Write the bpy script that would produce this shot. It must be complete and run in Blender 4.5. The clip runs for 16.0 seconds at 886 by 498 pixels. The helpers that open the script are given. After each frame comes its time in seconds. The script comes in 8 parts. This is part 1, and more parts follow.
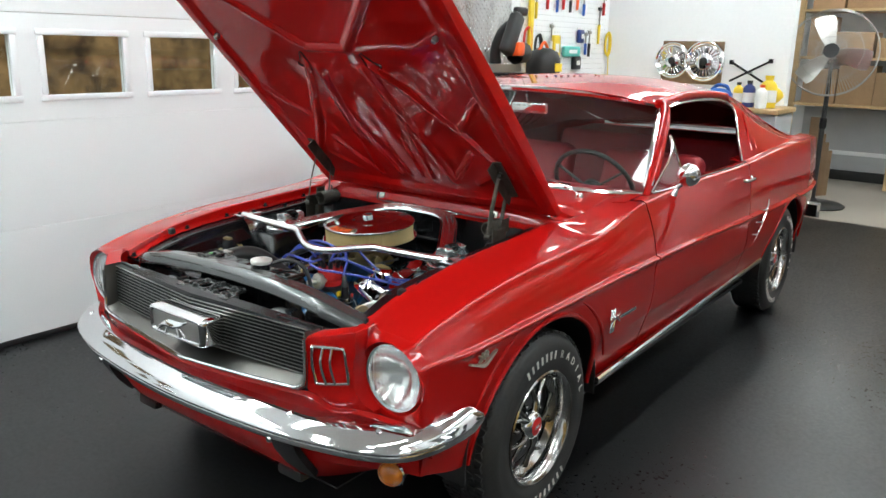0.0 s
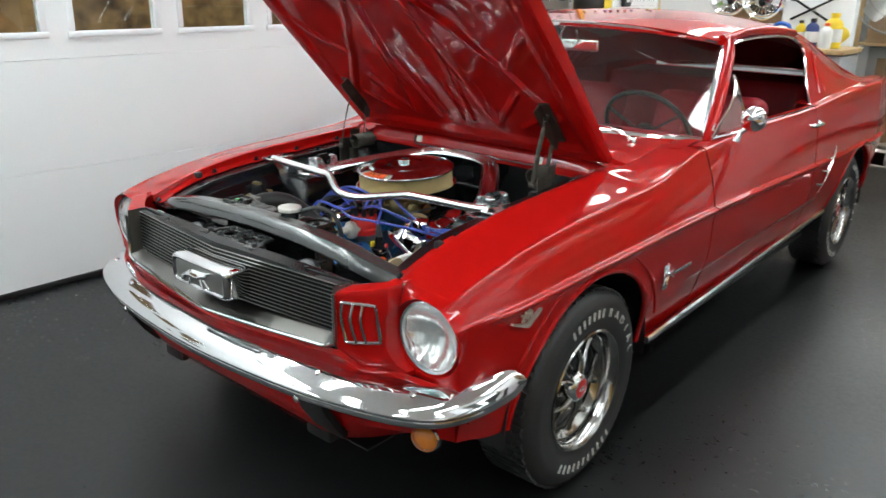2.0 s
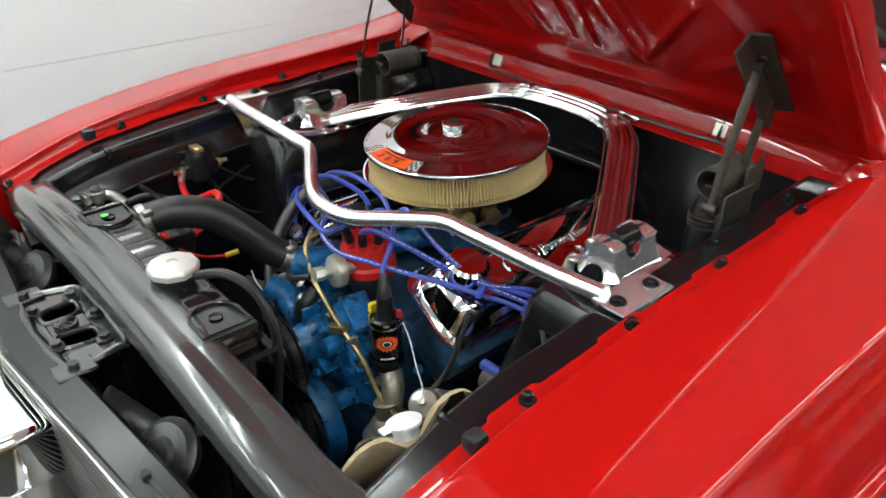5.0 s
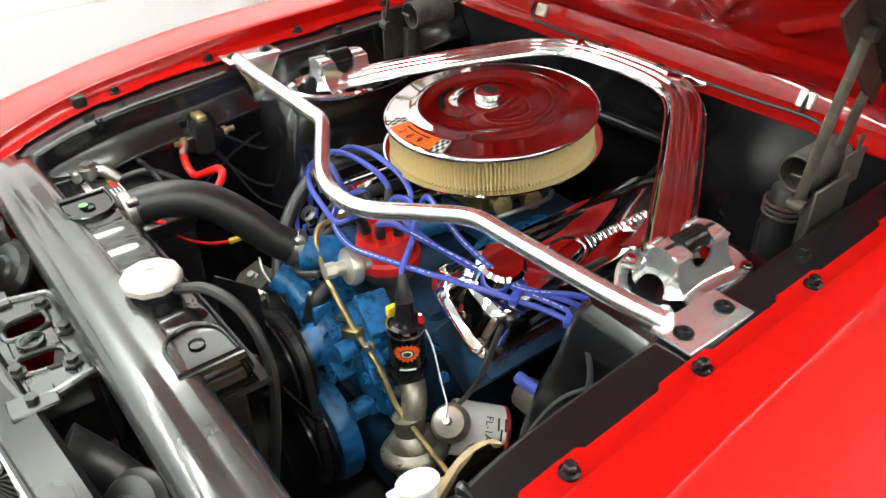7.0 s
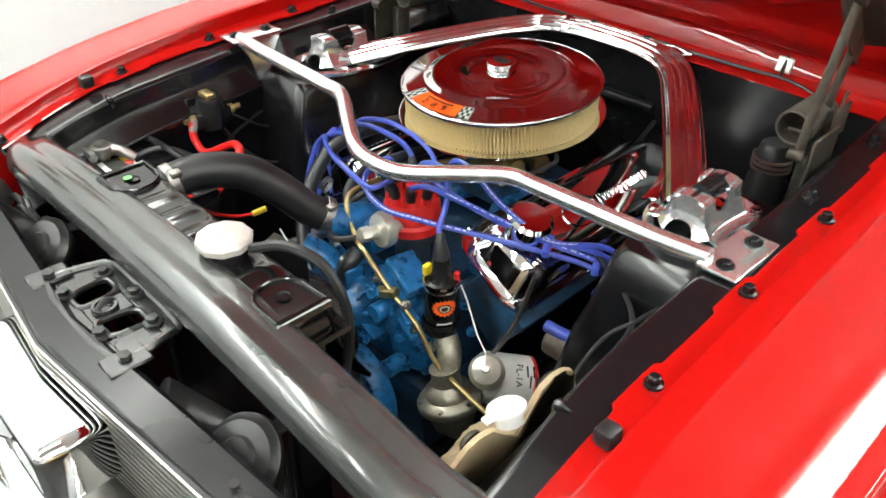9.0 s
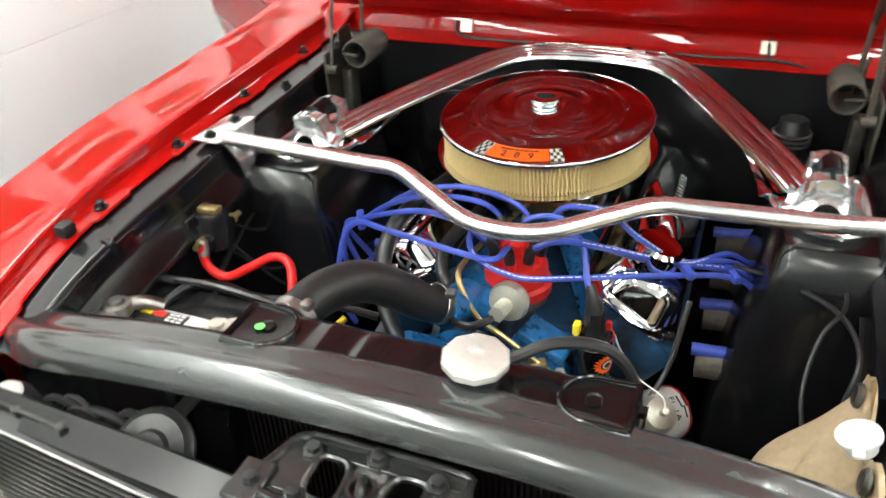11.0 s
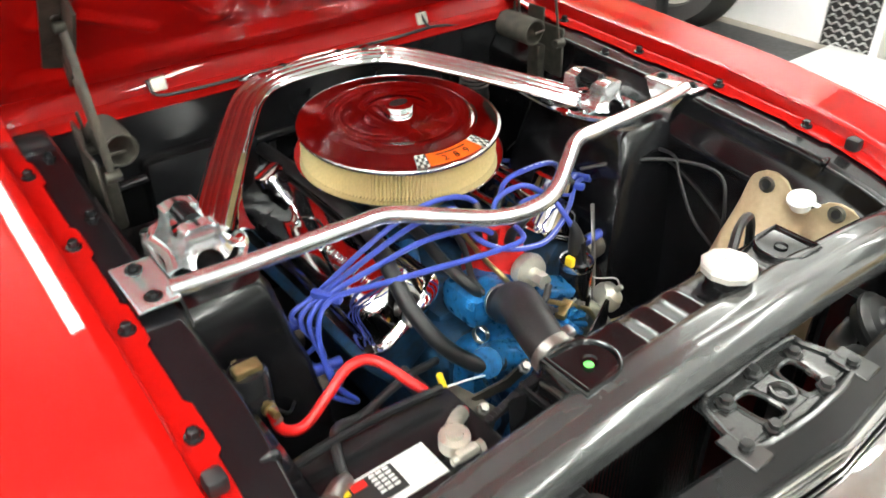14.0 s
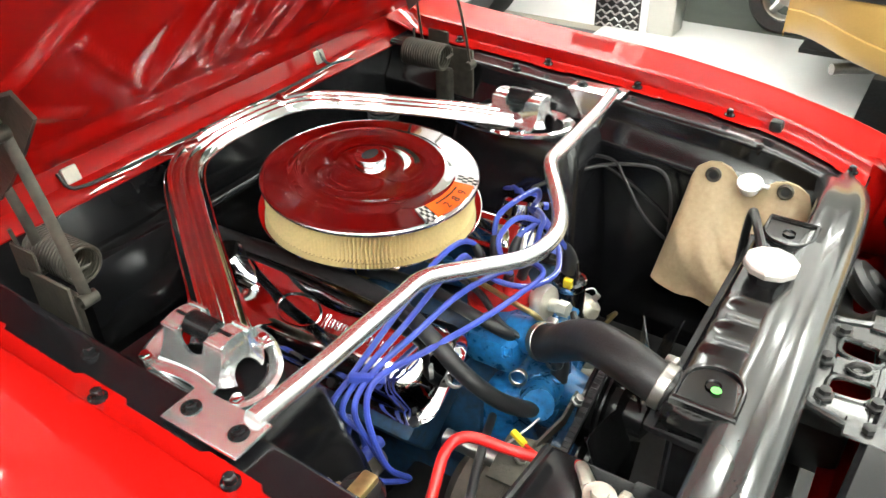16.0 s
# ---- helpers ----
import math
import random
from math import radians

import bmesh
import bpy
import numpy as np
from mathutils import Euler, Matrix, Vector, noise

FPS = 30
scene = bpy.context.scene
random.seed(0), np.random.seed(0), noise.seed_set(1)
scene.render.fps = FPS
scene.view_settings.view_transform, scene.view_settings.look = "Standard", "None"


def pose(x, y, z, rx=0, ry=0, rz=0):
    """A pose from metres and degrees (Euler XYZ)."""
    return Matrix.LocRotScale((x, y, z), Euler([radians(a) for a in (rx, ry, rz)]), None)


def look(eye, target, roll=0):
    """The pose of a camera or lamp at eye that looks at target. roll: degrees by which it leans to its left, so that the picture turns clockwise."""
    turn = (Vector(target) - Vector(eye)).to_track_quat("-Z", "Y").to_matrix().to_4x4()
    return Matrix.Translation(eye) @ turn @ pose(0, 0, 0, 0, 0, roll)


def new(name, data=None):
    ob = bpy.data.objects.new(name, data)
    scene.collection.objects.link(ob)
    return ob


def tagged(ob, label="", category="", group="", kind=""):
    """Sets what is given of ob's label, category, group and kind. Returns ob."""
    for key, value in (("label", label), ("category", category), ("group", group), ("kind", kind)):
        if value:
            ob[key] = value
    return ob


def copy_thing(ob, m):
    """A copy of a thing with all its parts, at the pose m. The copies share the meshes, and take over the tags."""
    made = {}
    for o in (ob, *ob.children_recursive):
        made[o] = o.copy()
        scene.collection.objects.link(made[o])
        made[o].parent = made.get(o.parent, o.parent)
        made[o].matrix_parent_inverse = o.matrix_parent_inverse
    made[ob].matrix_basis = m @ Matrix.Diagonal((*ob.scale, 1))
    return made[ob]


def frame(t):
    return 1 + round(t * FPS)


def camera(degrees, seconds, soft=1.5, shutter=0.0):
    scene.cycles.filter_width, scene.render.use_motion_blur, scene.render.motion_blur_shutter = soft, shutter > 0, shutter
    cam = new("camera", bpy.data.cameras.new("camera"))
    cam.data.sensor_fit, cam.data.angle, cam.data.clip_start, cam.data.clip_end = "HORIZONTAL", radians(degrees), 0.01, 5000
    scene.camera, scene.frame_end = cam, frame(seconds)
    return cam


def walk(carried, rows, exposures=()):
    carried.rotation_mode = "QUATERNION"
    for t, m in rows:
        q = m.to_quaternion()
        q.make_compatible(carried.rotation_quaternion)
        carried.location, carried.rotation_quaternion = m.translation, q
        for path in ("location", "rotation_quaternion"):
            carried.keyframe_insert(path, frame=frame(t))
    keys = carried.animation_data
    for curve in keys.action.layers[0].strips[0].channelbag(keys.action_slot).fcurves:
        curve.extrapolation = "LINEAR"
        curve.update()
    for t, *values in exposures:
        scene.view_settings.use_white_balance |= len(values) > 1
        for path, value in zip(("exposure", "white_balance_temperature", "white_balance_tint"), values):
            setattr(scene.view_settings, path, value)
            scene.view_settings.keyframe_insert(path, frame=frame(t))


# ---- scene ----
cam = camera(59.2, 16.0, shutter=0.4)
PATH = [
    (0, (1.926, -2.016, 1.511), (0.754, -0.477, 1.004), 1.2),
    (0.5, (1.908, -1.997, 1.5), (0.743, -0.468, 0.948), 1.6),
    (1, (1.916, -1.997, 1.504), (0.757, -0.487, 0.892), 1.4),
    (1.5, (1.889, -1.98, 1.503), (0.724, -0.475, 0.89), 1.5),
    (2, (1.816, -1.88, 1.477), (0.594, -0.434, 0.832), 1.1),
    (2.5, (1.685, -1.719, 1.467), (0.368, -0.345, 0.854), -0.4),
    (3, (1.56, -1.594, 1.462), (0.227, -0.276, 0.767), -1.7),
    (3.5, (1.326, -1.458, 1.464), (0.015, -0.122, 0.76), -1.1),
    (4, (1.159, -1.244, 1.424), (-0.123, 0.079, 0.645), -0.3),
    (4.2, (1.123, -1.13, 1.415), (-0.169, 0.162, 0.602), -0.1),
    (6.3, (0.841, -0.672, 1.37), (-0.451, 0.309, 0.199), 0.3),
    (6.5, (0.84, -0.664, 1.371), (-0.467, 0.312, 0.215), -0.1),
    (7, (0.841, -0.679, 1.373), (-0.471, 0.326, 0.246), -0.9),
    (7.5, (0.824, -0.727, 1.383), (-0.446, 0.336, 0.262), 0.5),
    (8, (0.826, -0.755, 1.39), (-0.429, 0.324, 0.268), 0.3),
    (8.2, (0.825, -0.771, 1.385), (-0.42, 0.33, 0.272), 0.3),
    (10.5, (0.483, -1.022, 1.364), (-0.404, 0.322, 0.178), -0.9),
    (11, (0.274, -1.059, 1.349), (-0.382, 0.502, 0.284), -2.7),
    (11.5, (0.086, -1.138, 1.352), (-0.159, 0.527, 0.272), -0.3),
    (12, (-0.095, -1.203, 1.378), (-0.194, 0.477, 0.298), -0.3),
    (12.5, (-0.244, -1.112, 1.359), (-0.064, 0.577, 0.302), -2.5),
    (13, (-0.403, -1.029, 1.384), (0.076, 0.576, 0.292), -1.0),
    (13.5, (-0.592, -1.008, 1.405), (0.172, 0.482, 0.313), -1.8),
    (13.6, (-0.617, -1.014, 1.394), (0.175, 0.481, 0.328), -2.7),
    (14, (-0.674, -0.917, 1.404), (0.325, 0.41, 0.29), -0.9),
    (14.5, (-0.688, -0.783, 1.406), (0.425, 0.468, 0.313), -2.6),
    (15, (-0.739, -0.698, 1.417), (0.47, 0.405, 0.268), -2.6),
    (15.5, (-0.808, -0.631, 1.431), (0.506, 0.356, 0.291), -2.6),
    (16, (-0.847, -0.603, 1.438), (0.539, 0.308, 0.32), -1.2),
]
walk(cam, [(t, look(eye, target, roll)) for t, eye, target, roll in PATH],
     exposures=[(0, 0.36, 5850, 0), (4.2, 0.22, 5850, 0), (6.3, 1.2, 6350, 1), (8.2, 1.2, 6350, 1), (10.5, 1.0, 6300, 1), (11.2, 1.15, 6320, 1), (13, 1.22, 6350, 2), (16, 1.45, 6450, 1)])

# ---- world and light ----
world = bpy.data.worlds.new("night_outside")
world.use_nodes = True
world.node_tree.nodes["Background"].inputs[0].default_value = (0.02, 0.022, 0.03, 1)
world.node_tree.nodes["Background"].inputs[1].default_value = 0.3
scene.world = world
LAMP = 17.0


# ---- materials ----
def mat(name, base, rough=0.5, metal=0.0, coat=0.0, vary=0.12, scale=6.0, grain=120.0, bump=0.0, bump_scale=200.0,
        rough_vary=0.1, spec=0.5, second=None, spread=0.35, piece=0.0):
    """A surface: base colour varied at two scales towards a second colour, roughness broken up, fine relief."""
    m = bpy.data.materials.new(name)
    m.use_nodes = True
    nt = m.node_tree
    b = nt.nodes["Principled BSDF"]
    b.inputs["Metallic"].default_value = metal
    b.inputs["Coat Weight"].default_value = coat
    b.inputs["Coat Roughness"].default_value = 0.03
    b.inputs["Specular IOR Level"].default_value = spec
    tc = nt.nodes.new("ShaderNodeTexCoord")
    big = nt.nodes.new("ShaderNodeTexNoise")
    big.inputs["Scale"].default_value = scale
    big.inputs["Detail"].default_value = 5
    fine = nt.nodes.new("ShaderNodeTexNoise")
    fine.inputs["Scale"].default_value = grain
    fine.inputs["Detail"].default_value = 3
    add = nt.nodes.new("ShaderNodeMath")
    add.operation = "MULTIPLY_ADD"
    add.inputs[1].default_value = 0.5
    nt.links.new(tc.outputs["Object"], big.inputs["Vector"])
    nt.links.new(tc.outputs["Object"], fine.inputs["Vector"])
    nt.links.new(fine.outputs[0], add.inputs[0])
    half = nt.nodes.new("ShaderNodeMath")
    half.operation = "MULTIPLY"
    half.inputs[1].default_value = 0.5
    nt.links.new(big.outputs[0], half.inputs[0])
    nt.links.new(half.outputs[0], add.inputs[2])
    ramp = nt.nodes.new("ShaderNodeValToRGB")
    ramp.color_ramp.elements[0].position = 0.5 - spread / 2
    ramp.color_ramp.elements[1].position = 0.5 + spread / 2
    lo = [c * (1 - vary) for c in base] if second is None else second
    hi = [min(1.0, c * (1 + vary)) for c in base] if second is None else base
    ramp.color_ramp.elements[0].color = (*lo, 1)
    ramp.color_ramp.elements[1].color = (*hi, 1)
    nt.links.new(add.outputs[0], ramp.inputs[0])
    out = ramp.outputs[0]
    if piece:
        info = nt.nodes.new("ShaderNodeObjectInfo")
        hsv = nt.nodes.new("ShaderNodeHueSaturation")
        span = nt.nodes.new("ShaderNodeMapRange")
        span.inputs["To Min"].default_value = 1 - piece
        span.inputs["To Max"].default_value = 1 + piece
        nt.links.new(info.outputs["Random"], span.inputs["Value"])
        nt.links.new(span.outputs[0], hsv.inputs["Value"])
        nt.links.new(out, hsv.inputs["Color"])
        out = hsv.outputs[0]
    nt.links.new(out, b.inputs["Base Color"])
    rr = nt.nodes.new("ShaderNodeMapRange")
    rr.inputs["From Min"].default_value = 0.3
    rr.inputs["From Max"].default_value = 0.7
    rr.inputs["To Min"].default_value = max(0.02, rough - rough_vary * rough)
    rr.inputs["To Max"].default_value = min(1.0, rough + rough_vary * rough)
    nt.links.new(add.outputs[0], rr.inputs["Value"])
    nt.links.new(rr.outputs[0], b.inputs["Roughness"])
    if bump:
        n2 = nt.nodes.new("ShaderNodeTexNoise")
        n2.inputs["Scale"].default_value = bump_scale
        n2.inputs["Detail"].default_value = 4
        nt.links.new(tc.outputs["Object"], n2.inputs["Vector"])
        bp = nt.nodes.new("ShaderNodeBump")
        bp.inputs["Strength"].default_value = bump
        bp.inputs["Distance"].default_value = 0.002
        nt.links.new(n2.outputs[0], bp.inputs["Height"])
        nt.links.new(bp.outputs[0], b.inputs["Normal"])
    return m


def glow(name, colour, strength):
    m = bpy.data.materials.new(name)
    m.use_nodes = True
    b = m.node_tree.nodes["Principled BSDF"]
    b.inputs["Base Color"].default_value = (*colour, 1)
    b.inputs["Emission Color"].default_value = (*colour, 1)
    b.inputs["Emission Strength"].default_value = strength
    return m


def clear(name, colour, rough=0.0, ior=1.45):
    m = bpy.data.materials.new(name)
    m.use_nodes = True
    b = m.node_tree.nodes["Principled BSDF"]
    b.inputs["Base Color"].default_value = (*colour, 1)
    b.inputs["Transmission Weight"].default_value = 1
    b.inputs["Roughness"].default_value = rough
    b.inputs["IOR"].default_value = ior
    return m


RED = mat("red_car_paint", (0.37, 0.0040, 0.0034), 0.4, coat=0.85, spec=0.02, vary=0.04, scale=2, rough_vary=0.1)
RED_TRIM = mat("red_vinyl", (0.27, 0.012, 0.02), 0.45, vary=0.15, bump=0.15, bump_scale=300)
CHROME = mat("chrome", (0.82, 0.82, 0.83), 0.06, metal=1, vary=0.03, rough_vary=0.5)
POLISH = mat("polished_steel", (0.62, 0.62, 0.63), 0.16, metal=0.93, vary=0.06, rough_vary=0.3, bump=0.03, bump_scale=40)
BUMPER = mat("old_chrome", (0.70, 0.70, 0.71), 0.06, metal=1, vary=0.06, scale=3, rough_vary=0.5)
MOULD = mat("dull_anodised_aluminium", (0.15, 0.145, 0.135), 0.36, metal=1, vary=0.03)
# engine blue darkened for dirt and for the shade low in the bay
GRIME_SHADE = mat("grimy_shaded_blue_iron", (0.012, 0.07, 0.16), 0.5, vary=0.3, scale=18, grain=60, bump=0.4, bump_scale=60, second=(0.012, 0.015, 0.02), spread=0.3)
STEEL = mat("dull_steel", (0.35, 0.34, 0.32), 0.38, metal=1, vary=0.2, bump=0.1)
RUSTY = mat("worn_dark_steel", (0.10, 0.092, 0.072), 0.48, metal=0.5, vary=0.35, grain=60, bump=0.3, second=(0.035, 0.032, 0.028))
BRASS = mat("zinc_brass", (0.42, 0.33, 0.15), 0.35, metal=0.9, vary=0.25)
BLACK = mat("black_gloss_paint", (0.006, 0.006, 0.007), 0.2, vary=0.3, scale=3, grain=14, rough_vary=0.0, coat=0.1, bump=0.02, bump_scale=30)
SATIN = mat("black_satin_paint", (0.011, 0.011, 0.012), 0.21, vary=0.2, scale=3, grain=14, rough_vary=0.0, spec=0.32)
PLATED = mat("pale_plated_steel", (0.88, 0.885, 0.89), 0.17, metal=0.86, vary=0.08, scale=20, rough_vary=0.3, bump=0.05, bump_scale=60)
BRIGHT = mat("worn_chrome", (0.80, 0.80, 0.81), 0.06, metal=1.0, vary=0.04, rough_vary=0.4)
BAR = mat("brushed_bright_steel", (0.86, 0.86, 0.87), 0.2, metal=0.9, vary=0.05, rough_vary=0.3, bump=0.02, bump_scale=60)
TANK = mat("gloss_black_tank", (0.006, 0.006, 0.0065), 0.15, vary=0.2, scale=4, grain=20, spec=0.7)
BEAM = mat("semi_gloss_black_paint", (0.088, 0.091, 0.091), 0.2, metal=0.58, coat=0.5, vary=0.1, scale=5, grain=30, rough_vary=0.25, spec=0.8, bump=0.04, bump_scale=60)
LATCH = mat("glossy_black_enamel", (0.022, 0.0225, 0.0225), 0.26, metal=0.15, coat=0.3, vary=0.1, scale=8, grain=40, spec=0.8, bump=0.08, bump_scale=80)
DUSTY = mat("dusty_black_paint", (0.024, 0.024, 0.024), 0.36, vary=0.4, grain=80, second=(0.010, 0.010, 0.010), bump=0.12)
RUBBER = mat("black_rubber", (0.013, 0.013, 0.014), 0.42, vary=0.2, bump=0.15, bump_scale=250)
TYRE = mat("tyre_rubber", (0.026, 0.0255, 0.025), 0.55, vary=0.4, bump=0.2, bump_scale=220)
TYRE_WHITE = mat("raised_white_rubber", (0.62, 0.61, 0.57), 0.6, vary=0.1)
BLUE = mat("engine_blue_paint", (0.014, 0.15, 0.40), 0.32, vary=0.25, scale=26, grain=90, bump=0.35, bump_scale=60, second=(0.010, 0.045, 0.10), spread=0.32, rough_vary=0.4)
ZINC = mat("pale_zinc", (0.62, 0.60, 0.52), 0.35, metal=0.7, vary=0.12)
PUMP = mat("weathered_zinc", (0.30, 0.285, 0.23), 0.42, metal=0.75, vary=0.3, scale=20, bump=0.2)
WIRE = mat("blue_plug_wire", (0.042, 0.07, 0.38), 0.38, vary=0.1)
REDWIRE = mat("red_cable", (0.62, 0.012, 0.012), 0.35, vary=0.08)
REDCAP = mat("red_distributor_cap", (0.55, 0.014, 0.012), 0.42, vary=0.1)
YELLOW = mat("yellow_plastic", (0.75, 0.55, 0.02), 0.4)
ORANGE = mat("orange_decal", (0.85, 0.11, 0.01), 0.4, vary=0.03)
WHITE = mat("white_plastic", (0.75, 0.75, 0.73), 0.4, vary=0.04)
INK = mat("black_ink", (0.015, 0.015, 0.015), 0.5)
PAPER = mat("filter_paper", (0.60, 0.48, 0.235), 0.8, vary=0.12, grain=200)
CANVAS = mat("tan_vinyl_bag", (0.50, 0.40, 0.25), 0.55, vary=0.2, scale=14, bump=0.3, bump_scale=120, second=(0.36, 0.27, 0.16), spread=0.5)
CASTIRON = mat("cast_iron", (0.10, 0.085, 0.07), 0.65, metal=0.4, vary=0.3, bump=0.5, bump_scale=140)
WHEEL = mat("weathered_wheel_chrome", (0.46, 0.455, 0.44), 0.14, metal=1, vary=0.15, scale=14, rough_vary=0.5)
GRILLE = mat("dark_grille", (0.02, 0.02, 0.021), 0.42, vary=0.2)
SILVER = mat("brushed_aluminium", (0.56, 0.55, 0.52), 0.30, metal=1, vary=0.03, rough_vary=0.08)
GLASS = clear("window_glass", (0.93, 0.97, 0.95))
LENS = clear("lamp_glass", (0.97, 0.98, 0.97), 0.02)
AMBER = mat("amber_lens", (0.75, 0.22, 0.01), 0.12, coat=1.0, vary=0.1, grain=400, bump=0.3, bump_scale=400)
WALL = mat("white_painted_wall", (0.83, 0.84, 0.85), 0.55, vary=0.025, scale=1.2, grain=30, bump=0.05, bump_scale=60)
DOORWHITE = mat("white_panel_paint", (0.86, 0.875, 0.885), 0.42, vary=0.02, scale=1.0, bump=0.06, bump_scale=90)
CEIL = mat("white_ceiling_paint", (0.78, 0.78, 0.77), 0.8, vary=0.03)
FLOOR = mat("black_floor_mat", (0.012, 0.0118, 0.0118), 0.36, vary=0.35, scale=0.7, grain=60, bump=0.12, bump_scale=330, second=(0.006, 0.006, 0.0065), rough_vary=0.4, spread=0.5, spec=0.45)
TAN_FLOOR = mat("painted_concrete", (0.30, 0.27, 0.23), 0.5, vary=0.15, scale=2)
PALE_FLOOR = mat("pale_floor", (0.72, 0.73, 0.73), 0.4, vary=0.05)
CARPET = mat("grey_green_carpet", (0.10, 0.115, 0.10), 0.9, vary=0.25, grain=300, bump=0.5)
WOOD = mat("pale_bench_wood", (0.48, 0.33, 0.16), 0.5, vary=0.2, scale=8, grain=40)
PLY = mat("brown_board", (0.20, 0.13, 0.07), 0.7, vary=0.3, scale=5)
CARD = mat("brown_cardboard", (0.33, 0.21, 0.11), 0.8, vary=0.2, scale=4, piece=0.3)
GREYWALL = mat("grey_cabinet_paint", (0.45, 0.46, 0.47), 0.5, vary=0.06)
PLATE = mat("diamond_plate_aluminium", (0.60, 0.60, 0.60), 0.28, metal=1, vary=0.06)
# mottled brown that glows: the room's reflection in the door panes, put into colour
PANE_GLOW = mat("brown_pane_glow", (0.20, 0.12, 0.05), 0.9, vary=0.5, scale=2.2, grain=9, second=(0.03, 0.02, 0.012), spread=0.25)
pane_tree = PANE_GLOW.node_tree
pane_tree.links.new([n for n in pane_tree.nodes if n.type == "VALTORGB"][0].outputs[0], pane_tree.nodes["Principled BSDF"].inputs["Emission Color"])
pane_tree.nodes["Principled BSDF"].inputs["Emission Strength"].default_value = 0.9
GOLD = mat("gold_car_paint", (0.50, 0.32, 0.10), 0.3, coat=0.8, vary=0.05)
TUBE_GLOW = glow("lamp_diffuser", (1.0, 0.97, 0.93), LAMP)
GREEN = mat("green_inspection_paint", (0.15, 0.75, 0.12), 0.4)


# ---- mesh helpers ----
def smooth_curve(xs, ys):
    """A smooth function through the points (xs, ys)."""
    xs, ys = np.array(xs, float), np.array(ys, float)
    d = np.gradient(ys, xs)

    def f(x):
        x = min(max(x, xs[0]), xs[-1])
        i = min(int(np.searchsorted(xs, x, "right")) - 1, len(xs) - 2)
        h = xs[i + 1] - xs[i]
        s = (x - xs[i]) / h
        return float((2 * s**3 - 3 * s**2 + 1) * ys[i] + (s**3 - 2 * s**2 + s) * h * d[i] + (3 * s**2 - 2 * s**3) * ys[i + 1] + (s**3 - s**2) * h * d[i + 1])

    return f


def through_points(pts, n=8):
    """A Catmull-Rom line through the points, n steps to a span."""
    p = [Vector(q) for q in pts]
    p = [2 * p[0] - p[1]] + p + [2 * p[-1] - p[-2]]
    out = []
    for i in range(1, len(p) - 2):
        for k in range(n):
            s = k / n
            a, b, c, d = p[i - 1], p[i], p[i + 1], p[i + 2]
            out.append(0.5 * (2 * b + (c - a) * s + (2 * a - 5 * b + 4 * c - d) * s * s + (3 * b - 3 * c + d - a) * s**3))
    return out + [p[-2]]


def part(name, bm, material, parent=None, label="", at=None, sharp=38, flat=False):
    """Links a bmesh as one mesh object under a thing or a part."""
    bmesh.ops.recalc_face_normals(bm, faces=bm.faces) if not flat else None
    lim = radians(sharp)
    for f in bm.faces:
        f.smooth = True
    for e in bm.edges:
        if len(e.link_faces) == 2 and e.calc_face_angle(0) > lim:
            e.smooth = False
    me = bpy.data.meshes.new(name)
    bm.to_mesh(me)
    bm.free()
    mats = material if isinstance(material, (list, tuple)) else [material]
    for m in mats:
        me.materials.append(m)
    ob = new(name, me)
    if parent:
        ob.parent = parent
    if at is not None:
        ob.matrix_basis = at
    if label:
        tagged(ob, label)
    return ob


def thing(name, label, category, group="", at=None):
    ob = new(name)
    ob.empty_display_size = 0.1
    if at is not None:
        ob.matrix_basis = at
    return tagged(ob, label, category, group)


def grid(rows, close=False, bm=None):
    """A sheet through rows of points; close joins each row's ends."""
    bm = bm or bmesh.new()
    vs = [[bm.verts.new(p) for p in r] for r in rows]
    n = len(vs[0])
    for a, b in zip(vs, vs[1:]):
        for k in range(n if close else n - 1):
            q = [a[k], a[(k + 1) % n], b[(k + 1) % n], b[k]]
            bm.faces.new(q)
    return bm


def thick(bm, t):
    """Gives an open sheet its thickness: a second skin along the normals, and a rim."""
    bmesh.ops.recalc_face_normals(bm, faces=bm.faces)
    bm.normal_update()
    faces = bm.faces[:]
    rim = [e for e in bm.edges if len(e.link_faces) == 1]
    twin = {v: bm.verts.new(v.co - v.normal * t) for v in bm.verts[:]}
    for f in faces:
        bm.faces.new([twin[v] for v in reversed(f.verts)])
    for e in rim:
        a, b = e.verts
        bm.faces.new((a, b, twin[b], twin[a]))
    return bm


def box(size, at=(0, 0, 0), bevel=0.0, seg=2, turn=None, bm=None):
    b = bmesh.new()
    bmesh.ops.create_cube(b, size=1)
    for v in b.verts:
        v.co = Vector((v.co.x * size[0], v.co.y * size[1], v.co.z * size[2]))
    if bevel:
        bmesh.ops.bevel(b, geom=b.edges[:], offset=bevel, segments=seg, profile=0.5, affect="EDGES")
    m = Matrix.Translation(at) @ (turn.to_4x4() if turn is not None else Matrix())
    bmesh.ops.transform(b, matrix=m, verts=b.verts[:])
    return join(bm, b)


def join(bm, other):
    if bm is None:
        return other
    me = bpy.data.meshes.new("joined")
    other.to_mesh(me)
    other.free()
    bm.from_mesh(me)
    bpy.data.meshes.remove(me)
    return bm


